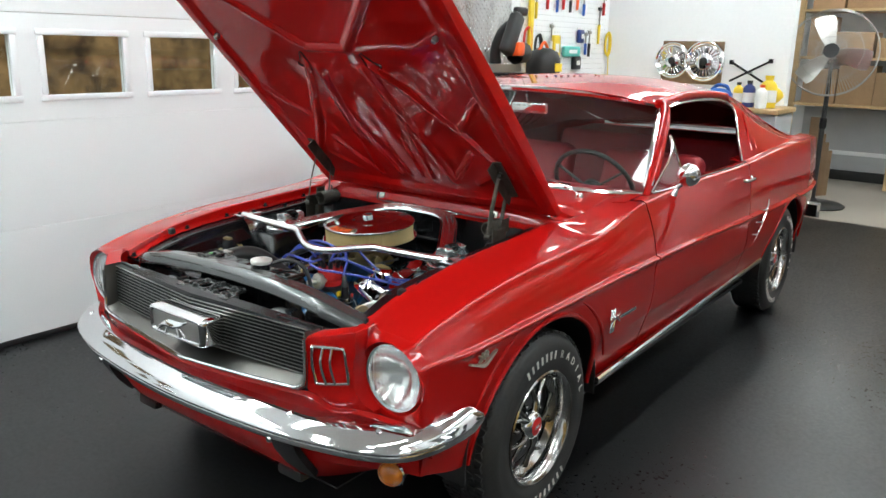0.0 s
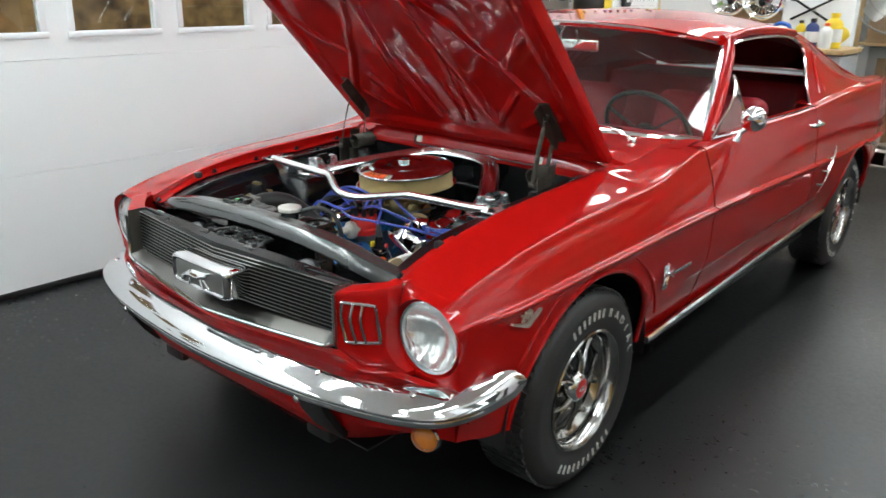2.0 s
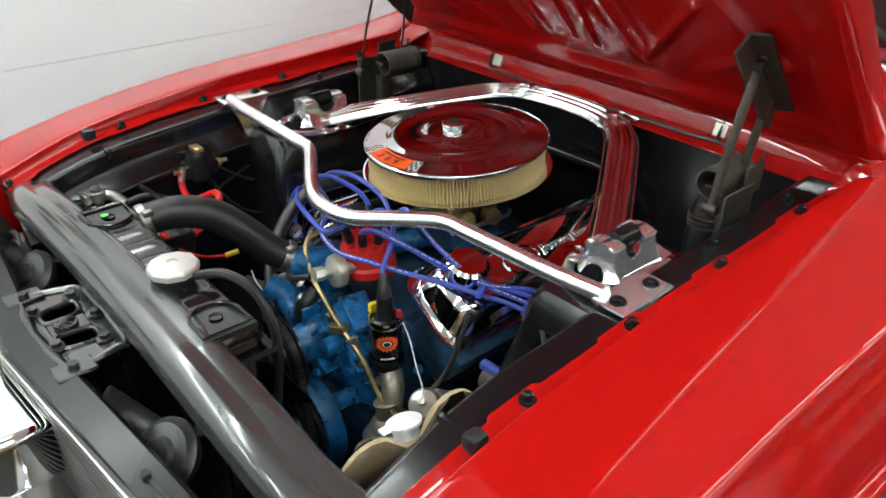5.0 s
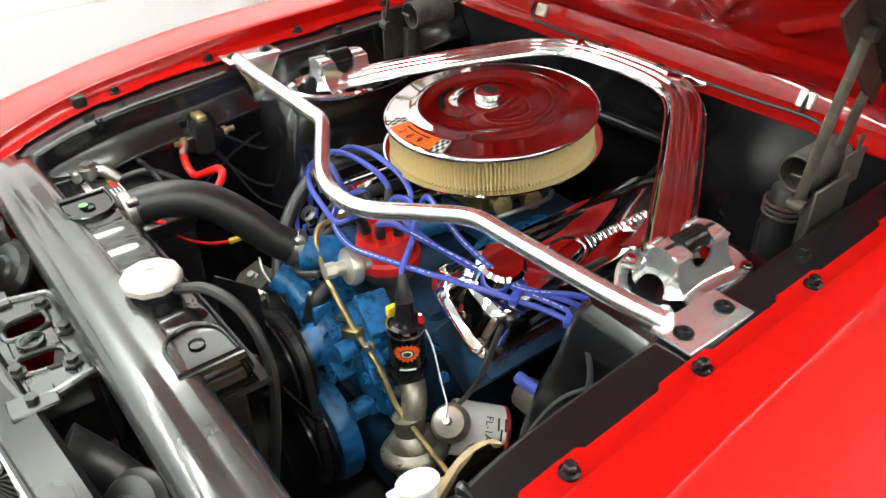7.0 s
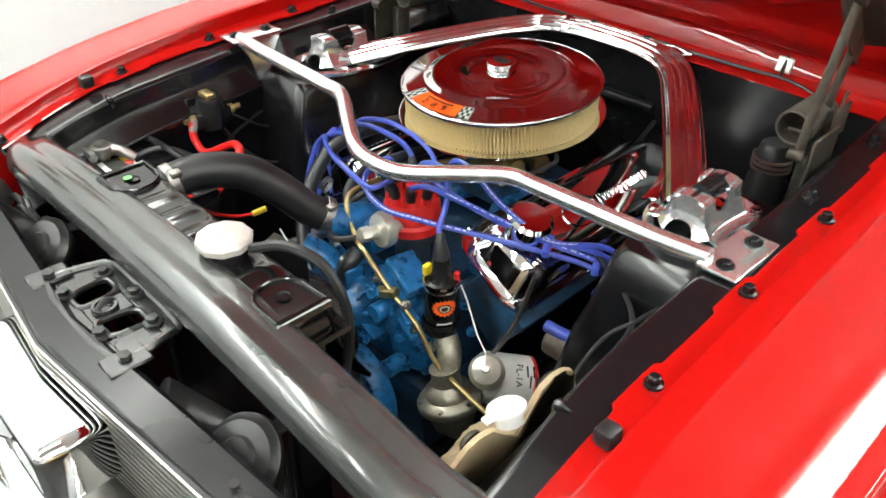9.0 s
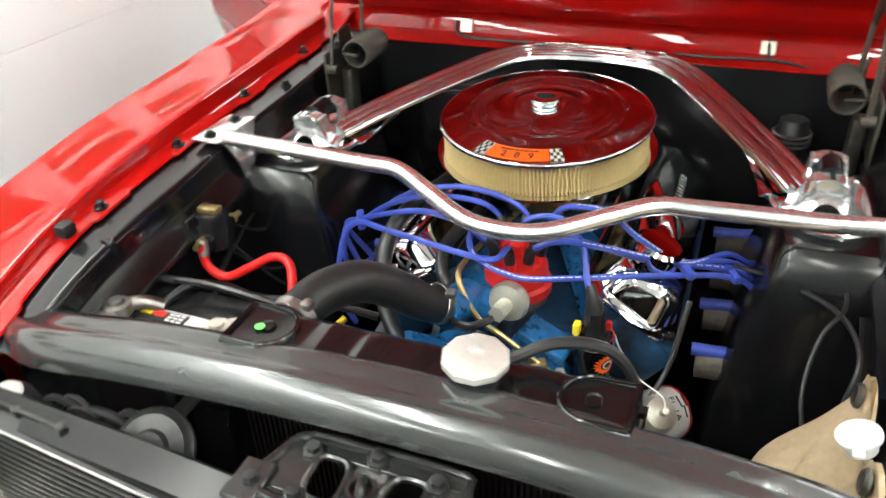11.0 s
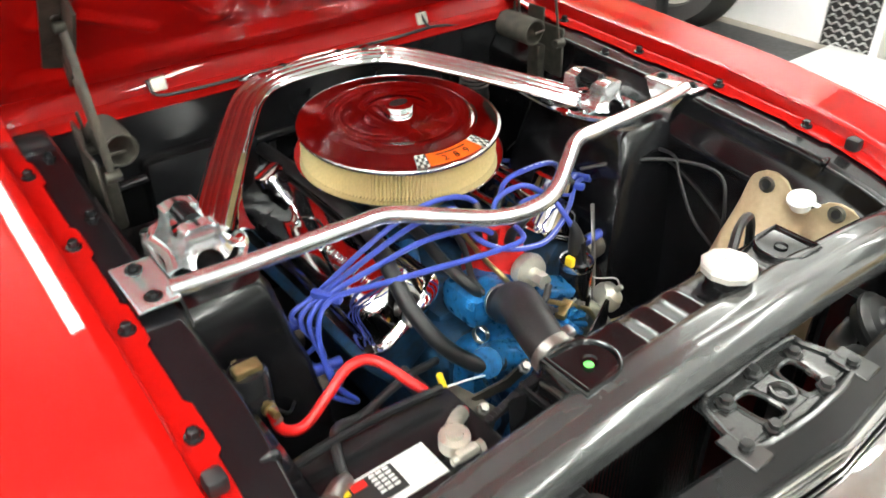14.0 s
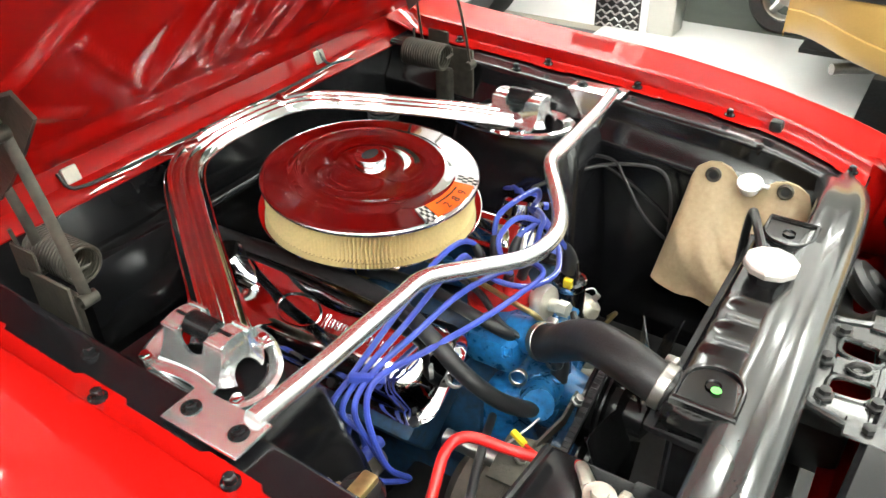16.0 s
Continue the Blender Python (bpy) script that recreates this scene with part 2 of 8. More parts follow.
def lathe(profile, n=32, m=None, cap=False, bm=None, arc=360):
    """Turns a profile of (radius, height) round the z axis, then poses it by m."""
    b = bmesh.new()
    full = arc == 360
    rows = []
    for r, h in profile:
        rows.append([b.verts.new((r * math.cos(radians(arc) * k / n), r * math.sin(radians(arc) * k / n), h)) for k in range(n if full else n + 1)])
    for p, q in zip(rows, rows[1:]):
        for k in range(n):
            j = (k + 1) % n if full else k + 1
            b.faces.new((p[k], p[j], q[j], q[k]))
    if cap:
        for r in (rows[0], rows[-1]):
            b.faces.new(r)
    bmesh.ops.remove_doubles(b, verts=b.verts[:], dist=1e-5)
    if m is not None:
        bmesh.ops.transform(b, matrix=m, verts=b.verts[:])
    return join(bm, b)


def tube(pts, r, n=10, bm=None, smooth=6, cap=True, flat=1.0):
    """A round bar along a smooth line; r may be a list, one radius a point."""
    line = through_points(pts, smooth) if smooth else [Vector(p) for p in pts]
    b = bmesh.new()
    rows = []
    up = None
    for i, p in enumerate(line):
        d = (line[min(i + 1, len(line) - 1)] - line[max(i - 1, 0)]).normalized()
        if up is None:
            up = d.orthogonal().normalized()
        up = (up - d * up.dot(d)).normalized()
        side = d.cross(up)
        rad = r if isinstance(r, (int, float)) else float(np.interp(i / (len(line) - 1), np.linspace(0, 1, len(r)), r))
        rows.append([b.verts.new(p + rad * (math.cos(2 * math.pi * k / n) * up + flat * math.sin(2 * math.pi * k / n) * side)) for k in range(n)])
    for a, c in zip(rows, rows[1:]):
        for k in range(n):
            b.faces.new((a[k], a[(k + 1) % n], c[(k + 1) % n], c[k]))
    if cap:
        b.faces.new(rows[0])
        b.faces.new(rows[-1])
    return join(bm, b)


def sweep(path, section, bm=None, close=False, cap=True):
    """Carries a section of (across, up) along a level path; across lies to the path's right."""
    b = bmesh.new()
    rows = []
    pts = [Vector(p) for p in path]
    for i, p in enumerate(pts):
        d = pts[min(i + 1, len(pts) - 1)] - pts[max(i - 1, 0)]
        d = d.normalized()
        side = d.cross(Vector((0, 0, 1))).normalized()
        up = side.cross(d)
        rows.append([b.verts.new(p + side * a + up * h) for a, h in section])
    n = len(section)
    for a, c in zip(rows, rows[1:]):
        for k in range(n):
            b.faces.new((a[k], a[(k + 1) % n], c[(k + 1) % n], c[k]))
    if cap:
        b.faces.new(rows[0])
        b.faces.new(rows[-1])
    return join(bm, b)


def flip(bm, sx):
    """Mirrors a mesh built for the driver's side to the other side of the car."""
    if sx < 0:
        for v in bm.verts:
            v.co.x = -v.co.x
        bmesh.ops.reverse_faces(bm, faces=bm.faces[:])
    return bm


def facing(at, direction, up=(0, 0, 1)):
    """A pose whose z axis points along direction."""
    return Matrix.Translation(at) @ Vector(direction).to_track_quat("Z", "Y").to_matrix().to_4x4()


def lettering(name, text, size, m, material, parent, depth=0.0006, label=""):
    cu = bpy.data.curves.new(name, "FONT")
    cu.body, cu.size, cu.extrude = text, size, depth
    cu.align_x, cu.align_y = "CENTER", "CENTER"
    ob = bpy.data.objects.new(name, cu)
    me = bpy.data.meshes.new_from_object(ob)
    bpy.data.objects.remove(ob)
    me.materials.append(material)
    o = new(name, me)
    o.parent = parent
    o.matrix_basis = m
    return tagged(o, label) if label else o


def step(a, b, x):
    s = min(max((x - a) / (b - a), 0), 1)
    return s * s * (3 - 2 * s)

# ---- the room ----
X0, X1, Y0, Y1, TOP = -2.0, 3.3, -7.6, 6.0, 3.0


def structure(name, bm, material, label, parent=None):
    ob = part(name, bm, material, parent, label)
    if parent is None:
        tagged(ob, kind="structure")
    return ob


floor = structure("floor", box((12, 18, 0.1), (2.5, 0.8, -0.051)), TAN_FLOOR, "worn tan painted concrete garage floor")
mat_sheet = bmesh.new()
box((5.2, 10.4, 0.006), (0.6, 0.6, 0.001), 0.002, 1, bm=mat_sheet)
structure("floor_covering", mat_sheet, FLOOR, "black rubber mat floor with dull sheen")
structure("ceiling", box((12, 16.6, 0.1), (2.5, 0.6, TOP + 0.05)), CEIL, "white painted garage ceiling")
structure("wall_front", box((12, 0.12, TOP), (2.5, Y0 - 0.06, TOP / 2)), GREYWALL, "plain grey painted wall")
structure("wall_back", box((1.95, 0.14, TOP), (-1.08, Y1 + 0.07, TOP / 2), 0.004, 1), WALL, "plain white wall above the workbench")

# wall with the sectional door, its opening from y -2.3 to 2.0, 2.2 high
DY0, DY1, DH = -2.6, 2.05, 2.25
wl = bmesh.new()
box((0.14, DY0 - Y0, TOP), (X0 - 0.07, (DY0 + Y0) / 2, TOP / 2), bm=wl)
box((0.14, 8.9 - DY1, TOP), (X0 - 0.07, (8.9 + DY1) / 2, TOP / 2), bm=wl)
box((0.14, DY1 - DY0, TOP - DH), (X0 - 0.07, (DY0 + DY1) / 2, (TOP + DH) / 2), bm=wl)
structure("wall_west", wl, WALL, "white garage wall round the overhead door")

# overhead door in four sections, the third with windows
gd = new("door_1")
tagged(gd, "white sectional overhead garage door with a row of windows", "garage door", kind="structure")
WIN = [(-2.404 + 0.576 * k, -1.984 + 0.576 * k) for k in range(8)]
SEC = [(0.03, 0.585), (0.586, 1.107), (1.108, 1.618), (1.620, 2.25)]
for k, (a, b) in enumerate(SEC):
    if k != 2:
        part("door_section", box((0.045, DY1 - DY0, b - a), (X0 - 0.022, (DY0 + DY1) / 2, (a + b) / 2), 0.0015, 1), DOORWHITE, gd)
        continue
    bm = bmesh.new()
    w0, w1 = 1.229, 1.52
    box((0.045, DY1 - DY0, w0 - a), (X0 - 0.022, (DY0 + DY1) / 2, (a + w0) / 2), bm=bm)
    box((0.045, DY1 - DY0, b - w1), (X0 - 0.022, (DY0 + DY1) / 2, (b + w1) / 2), bm=bm)
    edges = [DY0] + [e for w in WIN for e in w] + [DY1]
    for e0, e1 in zip(edges[::2], edges[1::2]):
        box((0.045, e1 - e0, w1 - w0), (X0 - 0.022, (e0 + e1) / 2, (w0 + w1) / 2), bm=bm)
    sec = part("door_section", bm, DOORWHITE, gd)
    for a_, b_ in WIN:
        fr = bmesh.new()
        for y_, z_, sy, sz in (((a_ + b_) / 2, w0 - 0.012, b_ - a_ + 0.07, 0.03), ((a_ + b_) / 2, w1 + 0.012, b_ - a_ + 0.07, 0.03),
                               (a_ - 0.012, (w0 + w1) / 2, 0.03, w1 - w0 - 0.01), (b_ + 0.012, (w0 + w1) / 2, 0.03, w1 - w0 - 0.01)):
            box((0.012, sy, sz), (X0 + 0.001, y_, z_), 0.004, 2, bm=fr)
        part("window_frame", fr, DOORWHITE, sec)
        pane = part("pane", box((0.004, b_ - a_ - 0.002, w1 - w0 - 0.002), (X0 - 0.02, (a_ + b_) / 2, (w0 + w1) / 2)), GLASS, sec, "clear glass pane with night behind")
        pane.visible_shadow = False
part("bottom_seal", box((0.05, DY1 - DY0, 0.032), (X0 - 0.018, (DY0 + DY1) / 2, 0.02), 0.008), RUBBER, gd, "black rubber bottom seal")
structure("trim", box((0.02, 0.09, 2.34), (X0 + 0.008, DY1 + 0.045, 1.17), 0.004), DOORWHITE, "white door casing")
# added glowing sheet behind the panes, in place of their brown reflections
structure("backdrop", box((0.05, 6, 3), (X0 - 1.2, -0.2, 1.5)), PANE_GLOW, "glowing brown sheet behind the door panes, imitating the room's reflection")

# east wall with the opening to the next bay
we = bmesh.new()
box((0.15, 5.4, TOP), (X1 + 0.075, 0.76 + 2.7, TOP / 2), bm=we)
box((0.15, -2.0 - Y0, TOP), (X1 + 0.075, (Y0 - 2.0) / 2, TOP / 2), bm=we)
box((0.15, 2.76, TOP - 2.3), (X1 + 0.075, -0.62, TOP / 2 + 1.15), bm=we)
structure("wall_east", we, WALL, "white garage wall beside an open bay")
structure("door_jamb", box((0.17, 0.15, 2.3), (X1 + 0.075, 0.683, 1.15), 0.01), SILVER, "brushed aluminium jamb of the open bay")
structure("threshold", box((1.2, 1.4, 0.012), (2.99, 0.30, 0.004), 0.003), PALE_FLOOR, "pale smooth floor strip in the open bay")
structure("carpet", box((4.4, 5.0, 0.012), (5.79, 0.5, 0.004)), CARPET, "grey-green carpet in the next bay")
structure("wall_far_east", box((0.12, 16.4, TOP), (8.4, 0.6, TOP / 2)), WALL, "plain white wall of the next bay")
structure("baseboard", box((0.012, 4.0, 0.1), (X1 - 0.005, 4.0, 0.05)), RUBBER, "black rubber baseboard")

# the alcove behind the back wall
structure("wall_alcove", box((6.0, 0.12, TOP), (1.0, 8.66, TOP / 2)), WALL, "white wall at the end of the storage alcove")
al = bmesh.new()
box((4.2, 0.05, 0.74), (1.6, 8.57, 0.49), 0.004, bm=al)
structure("wall_panel", al, GREYWALL, "grey lower wall panel in the alcove")
structure("trim_rail", box((4.2, 0.06, 0.05), (1.6, 8.55, 0.33), 0.006), WALL, "white horizontal rail on the panel")
structure("baseboard_alcove", box((4.2, 0.03, 0.12), (1.6, 8.53, 0.06), 0.004), INK, "black baseboard in the alcove")
structure("wall_alcove_east", box((0.12, 2.6, TOP), (3.36, 7.4, TOP / 2)), WALL, "white alcove side wall")


# ---- ceiling lamps ----
def ceiling_light():
    t = thing("ceiling_light", "long narrow white shop light hung under the ceiling", "ceiling light", "ceiling lights")
    hb = bmesh.new()
    box((0.24, 2.04, 0.05), (0, 0, 0.03), 0.012, bm=hb)
    part("housing", hb, WHITE, t)
    part("diffuser", box((0.175, 1.98, 0.03), (0, 0, -0.008), 0.012, 3), TUBE_GLOW, t, "glowing white lamp diffuser")
    return t


first = ceiling_light()
first.matrix_basis = pose(-0.76, 2.75, TOP - 0.06)
# (-0.3, -4.2) and (-0.76, 5.0) are unseen fill for hood underside and back wall
for lx, ly in ((-1.7, -4.9), (-1.7, -2.7), (-1.7, -0.6), (-0.76, 5.0), (-0.76, -1.6), (-0.3, -4.2), (1.1, -4.2), (1.1, -1.6), (1.1, 1.22), (1.1, 3.5), (1.1, 5.7), (2.55, -1.6), (2.55, 1.22), (2.55, 3.5), (2.55, 5.7), (0.3, 7.5), (5.6, 0.6)):
    copy_thing(first, pose(lx, ly, TOP - 0.06))
# ---- the car: body ----
car = thing("car", "red fastback coupe with its hood raised, parked on a black mat", "car")
ZR = smooth_curve([-0.66, -0.58, -0.45, -0.2, 0.15, 0.5, 0.8, 1.1, 1.9, 2.4, 3.0, 3.5], [0.757, 0.782, 0.826, 0.869, 0.892, 0.913, 0.946, 0.966, 0.975, 1.0, 1.005, 0.985])
XR = smooth_curve([-0.66, -0.45, -0.2, 0.15, 0.8, 1.9, 2.6, 3.2, 3.5], [0.722, 0.728, 0.733, 0.738, 0.758, 0.790, 0.80, 0.785, 0.74])
WB = smooth_curve([-0.66, -0.36, 0.0, 0.45, 1.0, 2.0, 2.75, 3.2, 3.5], [0.793, 0.821, 0.835, 0.839, 0.842, 0.848, 0.852, 0.838, 0.79])
ZC = smooth_curve([-0.66, -0.45, -0.13, 0.2, 1.0, 2.2, 3.5], [0.706, 0.713, 0.726, 0.733, 0.732, 0.705, 0.69])


def sill(y):
    """Height of the body side's lower edge: wheel arches, sill and the ends."""
    low = 0.355 if y < 0.38 else 0.345 + 0.024 * (y - 0.4)
    if y < -0.38:
        low = 0.40 - 0.045 * step(-0.60, -0.40, y)
    for c, r, h in ((0.0, 0.375, 0.326), (2.743, 0.370, 0.325)):
        if abs(y - c) < r:
            low = max(low, h + math.sqrt(r * r - (y - c) ** 2))
    return low if y < 3.1 else max(low, 0.40 + 0.16 * step(3.1, 3.5, y))


def drop(y):
    """How far the fender's shoulder lies below the hood gap, and beside the window sill's line."""
    return (0.012 + 0.012 * step(-0.58, -0.40, y)) * (1 - step(0.35, 0.75, y)), 0.018 * (1 - step(0.35, 0.75, y))


def side(y):
    """Body side from the shoulder down to the lower edge, as (x, z)."""
    d, o = drop(y)
    z0, zc, w, xr, zb = ZR(y) - d, ZC(y), WB(y), XR(y) + o, sill(y)
    c = step(-0.55, -0.40, y)
    pts = [(xr, z0), (xr + 0.0045, z0 - 0.0012), (xr + 0.008, z0 - 0.004), (xr + 0.0105, z0 - 0.009)]
    xa, za, xb, zb2 = xr + 0.0125, z0 - 0.015, w - 0.016, min(zc + 0.014, z0 - 0.024)
    for k in range(7):
        e = k / 6
        pts.append((xa + (xb - xa) * e + 0.007 * math.sin(math.pi * e) * step(-0.62, -0.3, y), za + (zb2 - za) * e))
    f = 1 - c
    pts += [(w - 0.0125, zb2 - 0.0035), (w - 0.0080 - 0.0025 * f, zb2 - 0.0048), (w - 0.0035 - 0.006 * f, zb2 - 0.0058), (w + 0.0005 - 0.010 * f, zb2 - 0.0078), (w + 0.0030 - 0.0125 * f, zb2 - 0.0115), (w + 0.0025 - 0.012 * f, zb2 - 0.0165), (w - 0.0055 - 0.005 * f, zb2 - 0.0225), (w - 0.0105, zb2 - 0.031), (w - 0.014, zb2 - 0.054)]
    tops = [(x, max(z, zb + 0.009 + 0.0012 * (len(pts) - i))) for i, (x, z) in enumerate(pts)]
    zl = tops[-1][1]
    fold = step(0.60, 0.70, y) * (1 - step(2.0, 2.2, y))
    zf = 0.503 + 0.022 * (y - 0.65)
    zs = [zl + (zf - zl) * k / 4 for k in (1, 2, 3)] + [zf + 0.005, zf, zf - 0.006] + [zf + (zb - zf) * k / 4 for k in (1, 2, 3, 4)]
    for i, z in enumerate(zs):
        z = min(max(z, zb + 0.0008 * (9 - i)), zl - 0.0008 * (i + 1))
        x = w - 0.014 - (0.03 + 0.035 * step(-0.2, 0.5, y)) * step(0.62, 0.28, z)
        tops.append((x + fold * (0.0015 * step(zl, zf + 0.005, z) if i < 5 else -0.001), z))
    return tops


def stations(a, b, n=0.025):
    ys = list(np.linspace(a, b, max(2, int((b - a) / n) + 1)))
    for c, r in ((0.0, 0.375), (2.743, 0.370)):
        for e in (c - r, c + r):
            for d in (-0.0005, 0.0005, 0.004, -0.004, 0.012, -0.012):
                if a < e + d < b:
                    ys.append(e + d)
    return sorted(ys)


def hem(bm, t=0.0025):
    """Gives a body panel its sheet thickness."""
    return thick(bm, t)


TABS = (-0.555, -0.332, -0.152, 0.039, 0.25)


def flange(y):
    """Height of the bolted flange beside the hood gap."""
    return ZR(y) - 0.028 + 0.008 * step(-0.15, -0.40, y)


def fender_row(y):
    """One cross-section of the fender: bolted flange, gutter wall, crowned top, side."""
    zt, (d, o) = ZR(y), drop(y)
    xr = XR(y) + o
    k = 1 - step(0.36, 0.44, y)
    xw = 0.570 + 0.040 * (1 - k)
    low = flange(y) + 0.014 * (1 - k)
    tab = max(step(0.040, 0.034, abs(y - t)) for t in TABS)
    xi = 0.539 - 0.006 * tab
    rows = [(xi, low - 0.0025), (xi + 0.002, low), (xw - 0.007, low), (xw - 0.003, low + 0.0015), (xw - 0.001, low + 0.004), (xw + 0.001, zt - 0.006), (xw + 0.002, zt - 0.0025), (xw + 0.005, zt - 0.0008)]
    for e in (0.08, 0.2, 0.34, 0.5, 0.66, 0.8, 0.9):
        rows.append((xw + 0.006 + (xr - 0.004 - xw - 0.006) * e, zt - (d + 0.0012) * e ** 1.1))
    return [(x, y, z) for x, z in rows + [(xr - 0.005, zt - d - 0.0002)] + side(y)]


def fender(sx):
    f = part("front_fender", flip(hem(grid([fender_row(y) for y in sorted(stations(-0.572, 0.775) + [t + a for t in TABS for a in (-0.041, -0.033, 0.033, 0.041) if t + a > -0.57])])), sx), RED, car, "glossy red front fender")
    arch = [(side(0.374 * math.cos(a))[-1][0] - 0.002, 0.375 * math.cos(a), 0.326 + 0.375 * math.sin(a)) for a in np.linspace(math.pi - 0.07, 0.05, 40)]
    part("arch_lip", flip(tube(arch, 0.009, 8, smooth=0), sx), RED, f)
    for a0, a1 in ((2.75, 2.0), (1.15, 0.3)):
        flare = [(WB(0.425 * math.cos(a)) - 0.014 - 0.03 * step(0.62, 0.28, 0.326 + 0.425 * math.sin(a)), 0.425 * math.cos(a), 0.326 + 0.425 * math.sin(a)) for a in np.linspace(a0, a1, 20)]
        part("arch_flare", flip(tube(flare, [0.002, 0.0065, 0.0065, 0.004], 8, smooth=0), sx), RED, f)
    liner = [[(x, 0.40 * math.cos(a), 0.335 + 0.40 * math.sin(a)) for x in (0.46, 0.6, 0.79)] for a in np.linspace(-0.1, math.pi + 0.1, 24)]
    part("wheel_house", flip(thick(grid(liner), 0.003), sx), DUSTY, f)
    return f


fender(1)
fender(-1)


# front: headlamp panels, gill panels, stone deflector, valance
def face_y(x):
    """How far forward the nose stands, across the car."""
    return float(np.interp(abs(x), [0, 0.485, 0.53, 0.59, 0.66, 0.74, 0.83], [-0.757, -0.712, -0.688, -0.643, -0.622, -0.605, -0.565]))


def headlamp(sx):
    c = Vector((0.69, -0.585, 0.668))
    joint = -0.572
    top = [(x, z) for x, y, z in fender_row(joint) if z > 0.55 and x > 0.586]
    outline = [(0.583, top[0][1] - 0.001)] + top + [(0.785, 0.547), (0.72, 0.537), (0.64, 0.54), (0.583, 0.56), (0.577, 0.66)]
    loop = [Vector((x, 0, z)) for x, z in outline + outline[:1]]
    pts = []
    for a, b_ in zip(loop, loop[1:]):
        k = max(1, round((b_ - a).length / 0.007))
        pts += [a.lerp(b_, i / k) for i in range(k)]
    rows = [[] for _ in range(13)]
    for p in pts:
        u = Vector((p.x - c.x, 0, p.z - c.z)).normalized()
        brow = 0.034 * step(-0.2, 0.9, u.z)
        rows[0].append(c + u * 0.088 + Vector((0, 0.02, 0)))
        rows[1].append(c + u * 0.099 + Vector((0, -0.004 - 0.2 * brow, 0)))
        rim = c + u * 0.1025 + Vector((0, -0.012 - 0.5 * brow, 0))
        d0 = joint - rim.y
        for i in range(10):
            q = i / 9
            round_off = d0 * max(0.0, 1 - q ** 2.6) ** (1 / 2.2)
            flat = d0 * (1 - q)
            round_off += (flat - round_off) * step(0.15, 0.6, u.z)
            f = q ** 0.85
            rows[2 + i].append(Vector((rim.x + (p.x - rim.x) * f, joint - round_off, rim.z + (p.z - rim.z) * f)))
        rows[12].append(Vector((p.x, joint + 0.016, p.z)) - u * 0.004)
    part("headlamp_panel", flip(hem(grid(rows, True)), sx), RED, car, "red headlamp surround")
    at = Matrix.Translation((sx * c.x, c.y - 0.002, c.z)) @ Matrix.Rotation(radians(90), 4, "X")
    lamp = part("headlight", lathe([(0.094, -0.05), (0.096, -0.004), (0.096, 0.006), (0.0925, 0.011), (0.087, 0.009), (0.086, 0.002)], 48), CHROME, car, "round sealed-beam headlight with chrome ring", at)
    part("reflector", lathe([(0.0, -0.05), (0.03, -0.045), (0.06, -0.028), (0.08, -0.008), (0.0865, 0.003)], 40), PLATED, lamp)
    rows = []
    for r in np.linspace(0.001, 0.0865, 22):
        h = 0.022 * (1 - (r / 0.0865) ** 2) + 0.003
        rows.append([(r * math.cos(a), r * math.sin(a), h + 0.0016 * abs(math.sin(math.pi * r * math.cos(a) / (0.016 if r * math.sin(a) > -0.02 else 0.024))) + (0.0012 if abs(r * math.sin(a) + 0.02) < 0.004 else 0)) for a in np.linspace(0, 2 * math.pi, 96, endpoint=False)])
    lens = thick(grid(rows, True), 0.003)
    part("lens", lens, LENS, lamp, "fluted clear glass lens").visible_shadow = False
    return lamp


def gill(sx):
    rows = []
    for v in np.linspace(1, 0, 17):
        zl = 0.560 + 0.216 * v
        far = 0.69 - math.sqrt(max(0.0, 0.105 ** 2 - (zl - 0.668) ** 2))
        x1 = min(0.645 if v < 0.5 else 0.598, max(0.590, far))
        row = []
        for e in np.linspace(0, 1, 10):
            x = 0.487 + (x1 - 0.487) * e
            low, high = 0.602 - 0.046 * step(0.487, 0.56, x), 0.776 - 0.02 * (0.592 - min(x, 0.592)) / 0.105
            row.append((x, face_y(x) + 0.005 * math.sin(math.pi * v) * (1 - e) + 0.009 * step(0.12, 0.0, v), low + (high - low) * v))
        x, y, z = row[-1]
        rows.append(row + [(x + 0.002, y + 0.006, z), (x + 0.004, max(y + 0.012, -0.597), z)])
    lip = [[(x, y + a, z + b_) for x, y, z in rows[0]] for a, b_ in ((0.06, 0.012), (0.014, 0.010), (0.004, 0.007))]
    rows = lip + rows
    g = part("gill_panel", flip(hem(grid(rows)), sx), RED, car, "red panel with chrome gills")

    def on(x, z, d=0.004):
        return (x, face_y(x) - d, z)

    za, zb = 0.638, 0.738
    ring = bmesh.new()
    frame_line = [(0.514, za + 0.008), (0.520, za), (0.578, za + 0.002), (0.584, za + 0.01), (0.580, zb - 0.045), (0.576, zb - 0.006), (0.568, zb), (0.513, zb + 0.004), (0.506, zb - 0.004), (0.506, zb - 0.05), (0.514, za + 0.008)]
    tube([on(x, z, 0.006) for x, z in frame_line], 0.0042, 8, ring, 4)
    for k in (0.36, 0.66):
        tube([on(0.514 + 0.064 * k, za, 0.006), on(0.507 + 0.066 * k, (za + zb) / 2 + 0.01, 0.014), on(0.508 + 0.064 * k, zb, 0.006)], 0.0042, 8, ring, 5)
    part("gill_trim", flip(ring, sx), CHROME, g, "chrome three-slot gill trim")


for sx in (1, -1):
    headlamp(sx)
    gill(sx)

# grille mouth, bars, corral
XG = np.linspace(-0.487, 0.487, 41)


def lip_y(x):
    return face_y(x) + 0.004


